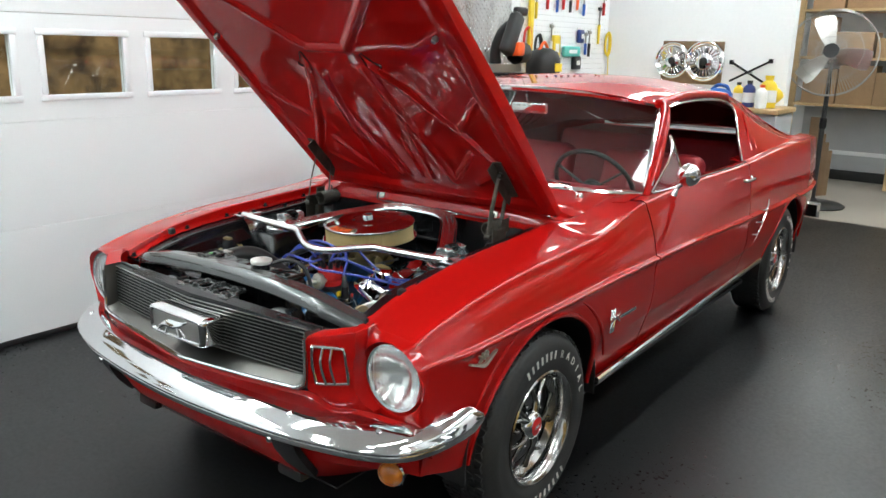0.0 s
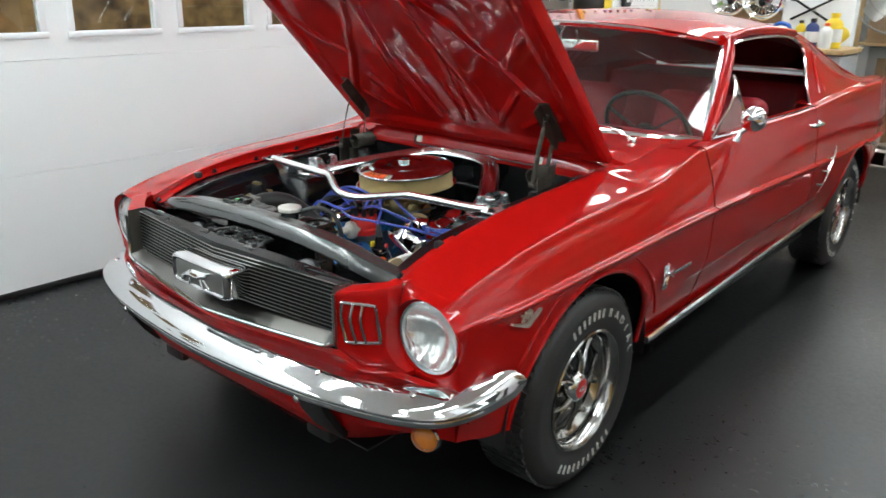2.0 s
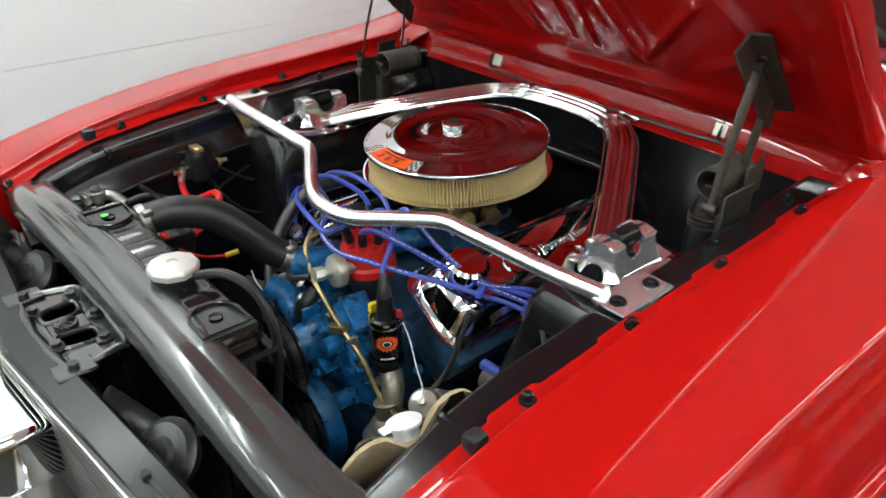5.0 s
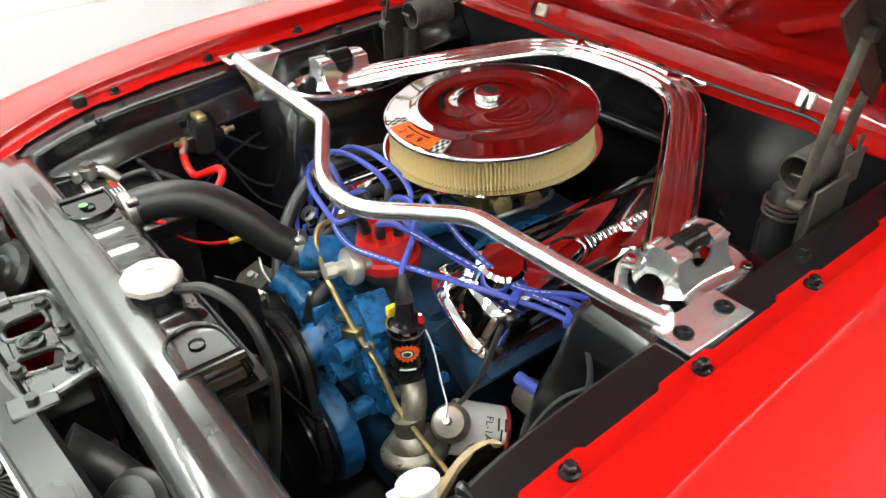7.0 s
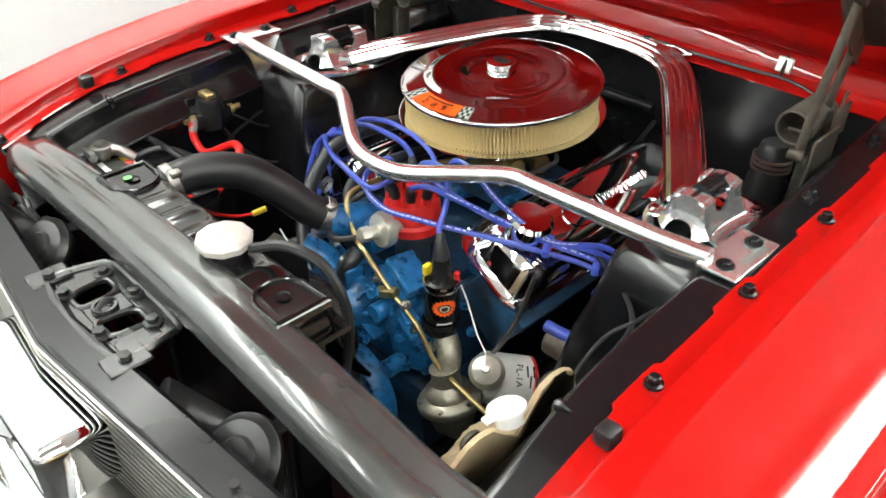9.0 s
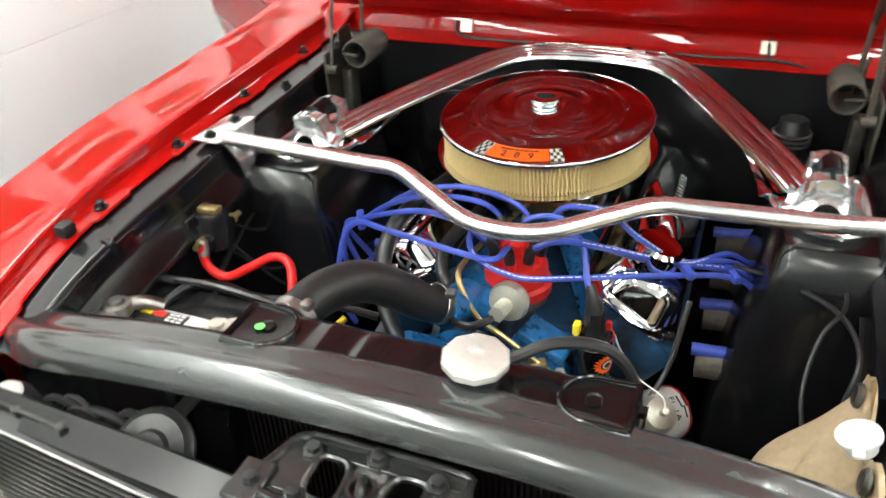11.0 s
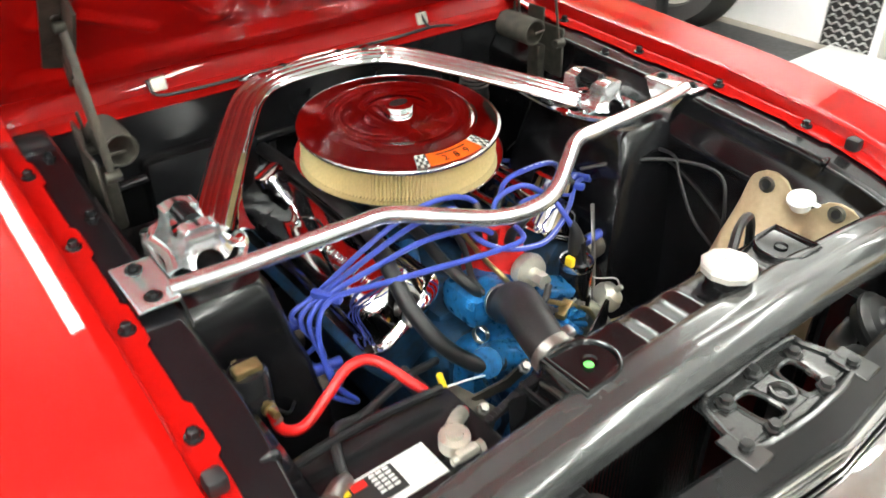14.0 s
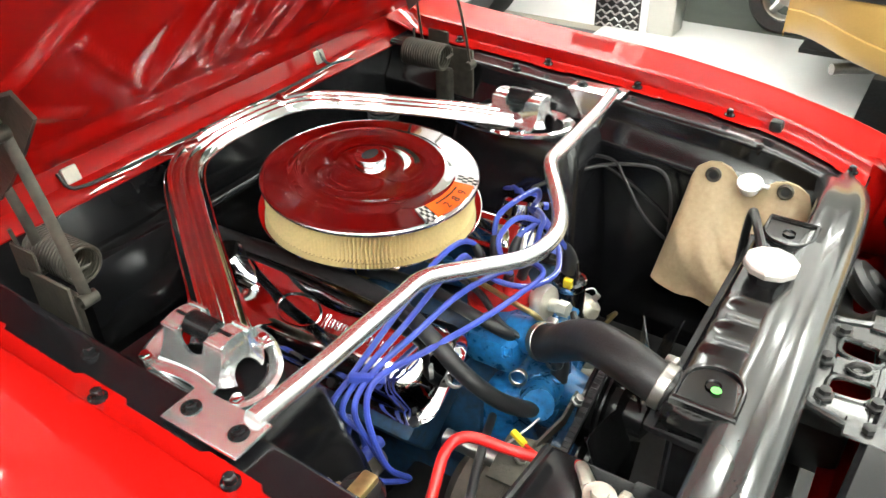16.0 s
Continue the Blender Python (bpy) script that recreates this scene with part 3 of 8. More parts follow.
def mouth_low(x):
    return 0.594 + 0.022 * (abs(x) / 0.487) ** 1.5 + 0.014 * step(0.455, 0.487, abs(x))


grille = part("grille", thick(grid([[(x, lip_y(x) + 0.055, 0.775), (x, lip_y(x) + 0.06, mouth_low(x) + 0.01)] for x in XG]), 0.004), INK, car, "dark horizontal-bar grille with chrome moulding")
for k in range(13):
    z = 0.640 + 0.0108 * k
    bm = sweep([(x, lip_y(x) + 0.04, z) for x in XG if mouth_low(x) < z - 0.004], [(-0.009, -0.0018), (0.009, -0.0024), (0.009, 0.0004), (-0.009, 0.0018)])
    part("grille_bar", bm, GRILLE, grille)
    part("bar_edge", sweep([(x, lip_y(x) + 0.0295, z - 0.0005) for x in XG if mouth_low(x) < z - 0.004], [(-0.001, -0.0012), (0.001, -0.0012), (0.001, 0.0012), (-0.001, 0.0012)]), SILVER, grille)
rows = []
for x in np.linspace(-0.487, 0.487, 61):
    zl = mouth_low(x)
    rows.append([(x, lip_y(x) + 0.052, zl + 0.034), (x, lip_y(x) + 0.048, zl + 0.032), (x, lip_y(x) - 0.002, zl + 0.010), (x, lip_y(x) - 0.008, zl + 0.006), (x, lip_y(x) - 0.010, zl - 0.002), (x, lip_y(x) - 0.002, zl - 0.008), (x, lip_y(x) + 0.03, zl - 0.008)])
part("grille_moulding", grid(rows, True), MOULD, grille, "brushed aluminium lower grille moulding")
for sx in (1, -1):
    rows = []
    for z in np.linspace(0.622, 0.775, 10):
        x = 0.483
        rows.append([(x - 0.012, lip_y(x) + 0.05, z), (x - 0.008, lip_y(x) + 0.006, z), (x, lip_y(x) - 0.006, z), (x + 0.004, lip_y(x) - 0.003, z), (x + 0.004, lip_y(x) + 0.05, z)])
    part("grille_side_moulding", flip(grid(rows, True), sx), MOULD, grille)
edge_line = [(x, lip_y(x) - 0.012, mouth_low(x) + 0.002) for x in np.linspace(-0.484, 0.484, 61)]
ends = [(0.488, lip_y(0.488) - 0.010, z) for z in (0.65, 0.70, 0.762)]
part("nose_edge", tube([(-x, y, z) for x, y, z in ends[::-1]] + edge_line + ends, 0.0055, 8, smooth=0), CHROME, grille, "bright chrome edge of the grille mouth")
# corral with its running-horse emblem as a plain plaque
def corral_ring(sx_, sz_, y):
    ring = []
    for k in range(40):
        a = 2 * math.pi * k / 40
        ca, sa = math.cos(a), math.sin(a)
        ring.append((0.012 + sx_ * math.copysign(abs(ca) ** 0.14, ca), y, 0.702 + sz_ * math.copysign(abs(sa) ** 0.22, sa)))
    return ring
rows = [corral_ring(0.122, 0.037, -0.70), corral_ring(0.132, 0.043, -0.712), corral_ring(0.134, 0.0445, -0.755), corral_ring(0.132, 0.0435, -0.775), corral_ring(0.127, 0.040, -0.785), corral_ring(0.121, 0.035, -0.788), corral_ring(0.116, 0.031, -0.7865), corral_ring(0.113, 0.0285, -0.782)]
part("corral", grid(rows, True), BUMPER, grille, "chrome corral frame in the grille", sharp=70)
part("corral_back", grid([corral_ring(0.1135, 0.029, -0.7825), corral_ring(0.0, 0.0, -0.7835)], True), SILVER, grille)
em = tube([(-0.07, -0.786, 0.686), (-0.03, -0.785, 0.703), (0.02, -0.787, 0.707), (0.06, -0.785, 0.718)], [0.004, 0.013, 0.014, 0.005], 8, flat=0.5)
for a, b in (((-0.03, 0.699), (-0.07, 0.676)), ((-0.02, 0.696), (-0.035, 0.671)), ((0.03, 0.703), (0.062, 0.679)), ((0.02, 0.701), (0.03, 0.673)), ((0.05, 0.716), (0.075, 0.725))):
    tube([(a[0], -0.786, a[1]), (b[0], -0.786, b[1])], 0.004, 6, em, 1)
part("plaque", em, CHROME, grille, "plain chrome emblem shape")

# stone deflector under the nose, and valance
rows = []
for x in np.linspace(-0.785, 0.785, 60):
    ax = abs(x)
    y = face_y(min(ax, 0.83)) + 0.012
    zt = 0.594 + 0.022 * (min(ax, 0.487) / 0.487) ** 1.5 - 0.006 - 0.045 * step(0.487, 0.56, ax) - 0.012 * step(0.6, 0.82, ax)
    rows.append([(x, y - 0.008, zt), (x, y - 0.012, zt - 0.014), (x, y - 0.006, zt - 0.026), (x, y + 0.002, zt - 0.040), (x, y + 0.012, zt - 0.07), (x, y + 0.03, zt - 0.11)])
part("stone_deflector", hem(grid(rows)), RED, car, "red panel between grille and bumper")
rows = []
for x in np.linspace(-0.765, 0.765, 50):
    ax = abs(x)
    y = -0.715 + 0.16 * step(0.35, 0.84, ax)
    zb = 0.315 + 0.085 * step(0.4, 0.76, ax)
    rows.append([(x, y, 0.475), (x, y - 0.012, 0.44), (x, y - 0.010, 0.40), (x, y + 0.02, zb + 0.03), (x, y + 0.04, zb), (x, y + 0.07, zb - 0.01)])
part("valance", hem(grid(rows)), RED, car, "red lower valance")
for sx in (1, -1):
    m = Matrix.Translation((sx * 0.69, -0.600, 0.393)) @ Euler((radians(84), 0, radians(sx * 16))).to_matrix().to_4x4() @ Matrix.Diagonal((1.0, 0.9, 1, 1))
    pl = part("parking_lamp", lathe([(0.036, -0.03), (0.040, 0.0), (0.041, 0.006), (0.037, 0.010), (0.034, 0.006)], 32), CHROME, car, "round amber parking lamp with chrome rim", m)
    part("lens", lathe([(0.0345, 0.004), (0.028, 0.013), (0.016, 0.018), (0.0005, 0.019)], 28), AMBER, pl, "amber lens")

# bumper
half = [(0.0, -0.826, 0.511), (0.22, -0.816, 0.511), (0.45, -0.788, 0.510), (0.60, -0.750, 0.509), (0.71, -0.708, 0.508), (0.785, -0.655, 0.510), (0.825, -0.580, 0.515), (0.845, -0.490, 0.523), (0.850, -0.400, 0.532)]
plan = through_points([(-x, y, z) for x, y, z in half[:0:-1]] + half, 8)
b = bmesh.new()
rows = []
sec = [(-0.088, 0.040), (-0.075, 0.046), (-0.05, 0.040), (-0.02, 0.026), (-0.006, 0.014), (-0.002, 0.005), (0.004, 0.001), (0.004, -0.006), (-0.001, -0.010), (0.002, -0.018), (-0.004, -0.028), (-0.016, -0.036), (-0.03, -0.039)]
sec += [(-0.03, -0.035), (-0.017, -0.031), (-0.008, -0.022), (-0.008, 0.0), (-0.022, 0.020), (-0.05, 0.034), (-0.078, 0.039)]
for i, p in enumerate(plan):
    d = (plan[min(i + 1, len(plan) - 1)] - plan[max(i - 1, 0)]).normalized()
    out = Vector((d.y, -d.x, 0)).normalized()
    e = min(i, len(plan) - 1 - i)
    wide = math.sin(min(1, 0.12 + e / 6) * math.pi / 2) * (0.42 + 0.58 * step(3, 22, e))
    tall = math.sin(min(1, 0.18 + e / 5) * math.pi / 2) * (0.88 + 0.12 * step(2, 20, e))
    rows.append([b.verts.new(p + out * a * wide + Vector((0, 0, h * tall))) for a, h in sec])
n = len(sec)
for p, q in zip(rows, rows[1:]):
    for k in range(n):
        b.faces.new((p[k], p[(k + 1) % n], q[(k + 1) % n], q[k]))
b.faces.new(rows[0])
b.faces.new(rows[-1])
bumper = part("bumper", b, BUMPER, car, "chrome wrap-around front bumper", sharp=60)
for sx in (1, -1):
    pad = thick(grid([[(0.405, -0.775, 0.474), (0.482, -0.763, 0.474)], [(0.410, -0.765, 0.440), (0.486, -0.752, 0.440)], [(0.420, -0.735, 0.390), (0.490, -0.722, 0.390)], [(0.430, -0.695, 0.345), (0.482, -0.688, 0.345)], [(0.440, -0.676, 0.328), (0.470, -0.672, 0.328)]]), 0.02)
    part("bumper_guard_pad", flip(pad, sx), RUBBER, bumper, "black rubber flap under the bumper")
    for at_, nrm in (((0.42, -0.790, 0.480), (0, -1, -0.1)), ((0.453, -0.742, 0.546), (0, -0.5, 0.9)), ((0.70, -0.662, 0.545), (0.3, -0.4, 0.9))):
        part("bumper_bolt", flip(lathe([(0.0, 0.006), (0.007, 0.005), (0.010, 0.0)], 12, facing(at_, nrm)), sx), CHROME, bumper)

# ---- doors, quarters, roof ----
def door_rows(a, b):
    """Door skin with its lip at the window sill."""
    return [[(XR(y) - 0.05, y, ZR(y) - 0.012), (XR(y) - 0.045, y, ZR(y) + 0.002), (XR(y) - 0.012, y, ZR(y) + 0.005)] + [(x, y, z) for x, z in side(y)] for y in stations(a, b, 0.04)]


HINGE = Vector((-0.815, 0.79, 0.0))
swing = Matrix.Translation(HINGE) @ Matrix.Rotation(radians(52), 4, "Z") @ Matrix.Translation(-HINGE)
for sx in (1, -1):
    at = None if sx > 0 else swing
    d = part("door", flip(thick(grid(door_rows(0.785, 1.925)), 0.004), sx), RED, car, "closed red door" if sx > 0 else "red passenger door standing open", at)
    inner = [[(0.70, y, 0.95), (0.69, y, 0.8), (0.70, y, 0.45), (0.72, y, 0.36)] for y in np.linspace(0.82, 1.90, 8)]
    part("door_card", flip(thick(grid(inner), 0.01), sx), RED_TRIM, d, "red vinyl door panel")
    for ye in (0.795, 1.915):
        edge = grid([[(0.72, ye, 0.94), (0.71, ye, 0.40)], [(XR(ye) - 0.02, ye, 0.94), (0.77, ye, 0.40)]])
        part("door_edge", flip(thick(edge, 0.002), sx), RED, d)
    hb = lathe([(0.012, 0.0), (0.014, 0.008), (0.008, 0.016), (0.0, 0.018)], 16, facing((0.83, 1.86, 0.918), (1, 0, 0)))
    tube([(0.835, 1.75, 0.914), (0.856, 1.765, 0.917), (0.86, 1.81, 0.919), (0.856, 1.85, 0.918), (0.838, 1.87, 0.916)], 0.0085, 10, hb, flat=1.2)
    part("door_handle", flip(hb, sx), CHROME, d, "chrome push-button door handle")
    # vent window and its frame
    vf = tube([(0.752, 0.86, 0.968), (0.735, 1.07, 1.10), (0.70, 1.13, 1.165), (0.738, 1.14, 1.07), (0.765, 1.142, 0.972), (0.752, 0.86, 0.968)], 0.006, 8, smooth=3)
    vent = part("vent_frame", flip(vf, sx), CHROME, d, "chrome quarter-light frame")
    pane = part("pane", flip(thick(grid([[(0.752, 0.87, 0.97), (0.765, 1.14, 0.975)], [(0.737, 1.06, 1.09), (0.752, 1.14, 1.03)], [(0.702, 1.125, 1.16), (0.705, 1.13, 1.162)]]), 0.003), sx), GLASS, vent)
    pane.visible_shadow = False
    part("sill_moulding", flip(tube([(XR(y) - 0.006, y, ZR(y) + 0.006) for y in np.linspace(1.15, 1.92, 12)], 0.004, 6, smooth=0), sx), CHROME, d)
    q = part("quarter_panel", flip(hem(grid([[(XR(y) - 0.09, y, ZR(y) + 0.012), (XR(y) - 0.03, y, ZR(y) + 0.006)] + [(x, y, z) for x, z in side(y)] for y in stations(1.935, 3.5, 0.035)])), sx), RED, car, "red rear quarter panel")
    arch = [(side(2.743 + 0.369 * math.cos(a))[-1][0] - 0.002, 2.743 + 0.370 * math.cos(a), 0.325 + 0.370 * math.sin(a)) for a in np.linspace(math.pi - 0.2, 0.12, 40)]
    part("arch_lip", flip(tube(arch, 0.0075, 8, smooth=0), sx), RED, q)
    liner = [[(x, 2.743 + 0.39 * math.cos(a), 0.325 + 0.39 * math.sin(a)) for x in (0.45, 0.6, 0.80)] for a in np.linspace(-0.1, math.pi + 0.1, 24)]
    part("wheel_house", flip(thick(grid(liner), 0.003), sx), DUSTY, q)
    # chrome scoop fins ahead of the rear wheel
    so = part("scoop_bar", flip(tube([(0.856, 2.15, 0.775), (0.864, 2.11, 0.735), (0.864, 2.03, 0.65), (0.855, 1.965, 0.578)], [0.005, 0.010, 0.010, 0.005], 10, flat=0.6), sx), CHROME, q, "chrome side scoop ornament")
    for zz, yy in ((0.735, 2.11), (0.68, 2.058), (0.625, 2.005)):
        part("scoop_fin", flip(tube([(0.862, yy, zz), (0.866, yy - 0.04, zz - 0.004), (0.856, yy - 0.085, zz + 0.004)], [0.009, 0.007, 0.003], 8, flat=0.6), sx), CHROME, so)
    # sill and bright rocker moulding
    part("rocker", flip(thick(grid([[(0.785, y, 0.352 + 0.024 * (y - 0.4)), (0.775, y, 0.325 + 0.024 * (y - 0.4)), (0.72, y, 0.30 + 0.024 * (y - 0.4))] for y in np.linspace(0.40, 2.36, 8)]), 0.003), sx), RED, car)
    part("rocker_moulding", flip(sweep([(0.798, y, 0.350 + 0.024 * (y - 0.4)) for y in np.linspace(0.395, 2.36, 12)], [(-0.008, -0.014), (0.004, -0.012), (0.009, -0.004), (0.008, 0.008), (0.002, 0.014), (-0.008, 0.014)]), sx), CHROME, car, "bright rocker moulding")
    # windscreen pillar, roof rail, rear pillar
    A = [(0.732, 0.87, 0.945), (0.706, 1.0, 1.08), (0.668, 1.14, 1.22), (0.634, 1.21, 1.284)]
    pil = bmesh.new()
    tube(A, 0.023, 10, pil, flat=0.7)
    part("windscreen_pillar", flip(pil, sx), RED, car)
    rail = tube([(0.618, 1.18, 1.288), (0.618, 1.45, 1.312), (0.612, 1.8, 1.305), (0.605, 2.06, 1.285)], 0.02, 10)
    part("roof_rail", flip(rail, sx), RED, car)
    trim = tube([(0.735, 0.90, 0.985), (0.705, 1.0, 1.085), (0.668, 1.13, 1.205), (0.638, 1.22, 1.268), (0.636, 1.45, 1.288), (0.632, 1.8, 1.283), (0.632, 1.99, 1.262), (0.66, 2.06, 1.215), (0.715, 2.0, 1.07), (0.757, 1.955, 0.978)], 0.007, 8, smooth=5)
    part("window_trim", flip(trim, sx), CHROME, car, "chrome side-window moulding")
    cp = [[(0.60, 2.03, 1.30), (0.655, 2.07, 1.225), (0.712, 2.01, 1.08), (0.762, 1.96, 0.98)],
          [(0.60, 2.25, 1.262), (0.665, 2.26, 1.18), (0.72, 2.24, 1.09), (0.77, 2.2, 0.995)],
          [(0.60, 2.6, 1.17), (0.665, 2.6, 1.11), (0.73, 2.6, 1.05), (0.78, 2.6, 1.0)],
          [(0.61, 2.95, 1.07), (0.68, 2.95, 1.03), (0.74, 2.95, 1.015), (0.775, 2.95, 1.003)],
          [(0.62, 3.2, 1.01), (0.68, 3.2, 1.008), (0.74, 3.2, 1.005), (0.77, 3.2, 1.0)]]
    lv = part("rear_pillar", flip(hem(grid([through_points(r, 5) for r in zip(*[through_points(c, 5) for c in zip(*cp)])])), sx), RED, car, "red fastback rear pillar with louvres")
    for k in range(5):
        y = 2.17 + 0.075 * k
        lb = tube([(0.668 - 0.002 * k, y, 1.205 - 0.024 * k), (0.725, y - 0.035, 1.075 - 0.008 * k), (0.755, y - 0.06, 1.02)], [0.004, 0.008, 0.004], 8)
        part("louvre", flip(lb, sx), RED, lv)

# roof skin to the tail
rc = smooth_curve([1.16, 1.4, 1.7, 2.0, 2.4, 2.8, 3.2, 3.48], [1.338, 1.368, 1.380, 1.366, 1.285, 1.165, 1.055, 0.985])
re = smooth_curve([1.16, 1.4, 1.8, 2.06, 2.4, 2.8, 3.2, 3.48], [1.288, 1.315, 1.31, 1.292, 1.222, 1.115, 1.02, 0.965])
rx = smooth_curve([1.16, 1.8, 2.4, 3.0, 3.48], [0.612, 0.612, 0.605, 0.615, 0.64])
rows = []
for y in np.linspace(1.16, 3.48, 60):
    r = []
    for u in np.linspace(-1, 1, 25):
        r.append((u * rx(y), y - (0.07 * (1 - u * u) if y < 1.17 else 0.07 * (1 - u * u) * (1 - step(1.16, 1.5, y))), re(y) + (rc(y) - re(y)) * (1 - abs(u) ** 2.6)))
    rows.append(r)
roof = part("roof", hem(grid(rows), 0.004), RED, car, "glossy red fastback roof")
rows = []
for y in np.linspace(2.15, 2.95, 12):
    rows.append([(u * 0.5, y, re(y) + (rc(y) - re(y)) * (1 - abs(u * 0.5 / rx(y)) ** 2.6) + 0.006) for u in np.linspace(-1, 1, 13)])
part("rear_window", thick(grid(rows), 0.004), BLACK, roof, "dark rear window glass")
part("tail_panel", thick(grid([[(x, 3.49, 0.96), (x, 3.52, 0.8), (x, 3.48, 0.45), (x, 3.4, 0.33)] for x in np.linspace(-0.75, 0.75, 8)]), 0.004), RED, car)
part("rear_bumper", sweep([(x, 3.56 - 0.1 * abs(x) ** 3, 0.5) for x in np.linspace(-0.83, 0.83, 20)], [(-0.02, -0.05), (0.03, -0.04), (0.03, 0.04), (-0.02, 0.05)]), CHROME, car, "chrome rear bumper")
part("underbody", thick(grid([[(x, y, 0.27) for x in (-0.72, 0.72)] for y in (0.4, 2.35)]), 0.02), DUSTY, car, "dark floor pan")
part("underbody_rear", thick(grid([[(x, y, 0.33) for x in (-0.42, 0.42)] for y in (2.35, 3.45)]), 0.02), DUSTY, car)

# cowl top, windscreen, wipers
def ws_base(x):
    return 0.755 + 0.16 * (abs(x) / 0.70) ** 2.2


rows = []
for x in np.linspace(-0.618, 0.618, 41):
    ax = abs(x)
    fall = step(0.50, 0.615, ax)
    zf = 0.905 + 0.008 * (1 - (ax / 0.62) ** 2) - 0.020 * fall
    yb = ws_base(x) + 0.02
    zt = 0.948 - 0.012 * (ax / 0.62) ** 2 - 0.006 * fall
    rows.append([(x, 0.395, 0.858), (x, 0.425, 0.862), (x, 0.438, 0.87), (x, 0.447, zf - 0.01), (x, 0.455, zf), (x, 0.50, zf + 0.006), (x, 0.505, zf + 0.022), (x, 0.53, zf + 0.03), (x, 0.62, zt - 0.004), (x, yb - 0.03, zt), (x, yb, zt + 0.003)])
cowl = part("cowl", hem(grid(rows)), RED, car, "glossy red cowl panel below the windscreen")
for sx in (1, -1):
    side_ = [[(0.612, y, ZR(y) - 0.01), (0.66, y, ZR(y) + 0.003), (0.70, y + 0.02, ZR(y) + 0.004)] for y in np.linspace(0.72, 0.86, 6)]
    part("cowl_corner", flip(hem(grid(side_)), sx), RED, cowl)


def ws_point(u, v):
    x = u * (0.70 - 0.085 * v)
    y = ws_base(x) + 0.01 + v * 0.325
    z = 0.948 - 0.005 * abs(u) + v * (0.378 - 0.04 * abs(u) ** 2.2) + 0.012 * math.sin(math.pi * v)
    return (x, y, z)


ws = part("windscreen", thick(grid([[ws_point(u, v) for u in np.linspace(-0.985, 0.985, 33)] for v in np.linspace(0.01, 0.985, 14)]), 0.005), GLASS, car, "curved clear windscreen glass")
ws.visible_shadow = False
edge = [ws_point(u, 0) for u in np.linspace(-1, 1, 31)]
left = [ws_point(1, v) for v in np.linspace(0, 1, 12)]
top = [ws_point(u, 1) for u in np.linspace(1, -1, 31)]
right = [ws_point(-1, v) for v in np.linspace(1, 0, 12)]
part("windscreen_trim", tube(edge + left[1:] + top[1:] + right[1:], 0.014, 8, smooth=0, cap=False), CHROME, ws, "chrome windscreen moulding")
for x0, x1, s in ((0.506, 0.12, 1), (-0.33, -0.62, 1)):
    wp = tube([(x0, 0.735, 0.945), (x0 - 0.10, ws_base(x0 - 0.1) - 0.015, 0.965), (x0 - 0.26, ws_base(x0 - 0.26) - 0.005, 0.985)], 0.004, 8)
    lathe([(0.016, -0.01), (0.016, 0.008), (0.010, 0.016), (0.0, 0.017)], 14, Matrix.Translation((x0, 0.735, 0.94)), bm=wp)
    wo = part("wiper", wp, CHROME, car, "chrome windscreen wiper")
    part("blade", tube([(x0 - 0.08, ws_base(x0 - 0.08) - 0.004, 0.968), (x0 - 0.27, ws_base(x0 - 0.27) - 0.002, 0.985), (x0 - 0.46, ws_base(x0 - 0.46) - 0.0, 0.992)], 0.004, 6), RUBBER, wo, "black rubber blade")
# mirror on the driver's door
MM = facing((0.872, 0.91, 1.045), (-0.25, 1, 0))
mb = lathe([(0.0, -0.026), (0.024, -0.024), (0.040, -0.010), (0.0455, 0.005), (0.045, 0.011), (0.040, 0.013)], 28, MM)
tube([(0.825, 0.90, 0.962), (0.836, 0.905, 0.992), (0.862, 0.91, 1.018)], [0.013, 0.007, 0.008], 10, mb)
mirror = part("door_mirror", mb, CHROME, car, "round chrome door mirror")
part("mirror_glass", lathe([(0.042, 0.010), (0.0, 0.010)], 24, MM), CHROME, mirror)

# cabin
def seat(x, y, w, name, label):
    cu = box((w, 0.5, 0.14), (x, y, 0.47), 0.05, 4)
    s = part(name, cu, RED_TRIM, car, label)
    part("backrest", box((w, 0.14, 0.56), (x, y + 0.30, 0.73), 0.05, 4, Euler((radians(-16), 0, 0)).to_matrix()), RED_TRIM, s)
    for k in range(5):
        part("pleat", tube([(x - w * 0.38 + w * 0.19 * k, y + 0.215, 0.56), (x - w * 0.38 + w * 0.19 * k, y + 0.275, 0.86)], 0.016, 8, smooth=2), RED_TRIM, s)


seat(0.36, 1.45, 0.52, "front_seat", "red vinyl bucket seat")
seat(-0.36, 1.45, 0.52, "front_seat", "red vinyl bucket seat")
seat(0, 2.2, 1.15, "rear_seat", "red vinyl rear seat")
da = [[(x, 0.80 + 0.12 * (abs(x) / 0.7) ** 2, 0.925), (x, 0.93, 0.945), (x, 1.03, 0.935), (x, 1.07, 0.905), (x, 1.06, 0.84), (x, 1.02, 0.72)] for x in np.linspace(-0.69, 0.69, 12)]
part("dashboard", thick(grid(da), 0.01), RED_TRIM, car, "dark red padded dashboard")
sw = facing((0.36, 1.15, 0.915), (0, 0.9, 0.55))
wheel_bm = lathe([(0.187 + 0.010 * math.cos(a), 0.011 * math.sin(a)) for a in np.linspace(0, 2 * math.pi, 11)], 48, sw)
steer = part("steering_wheel", wheel_bm, INK, car, "thin black steering wheel")
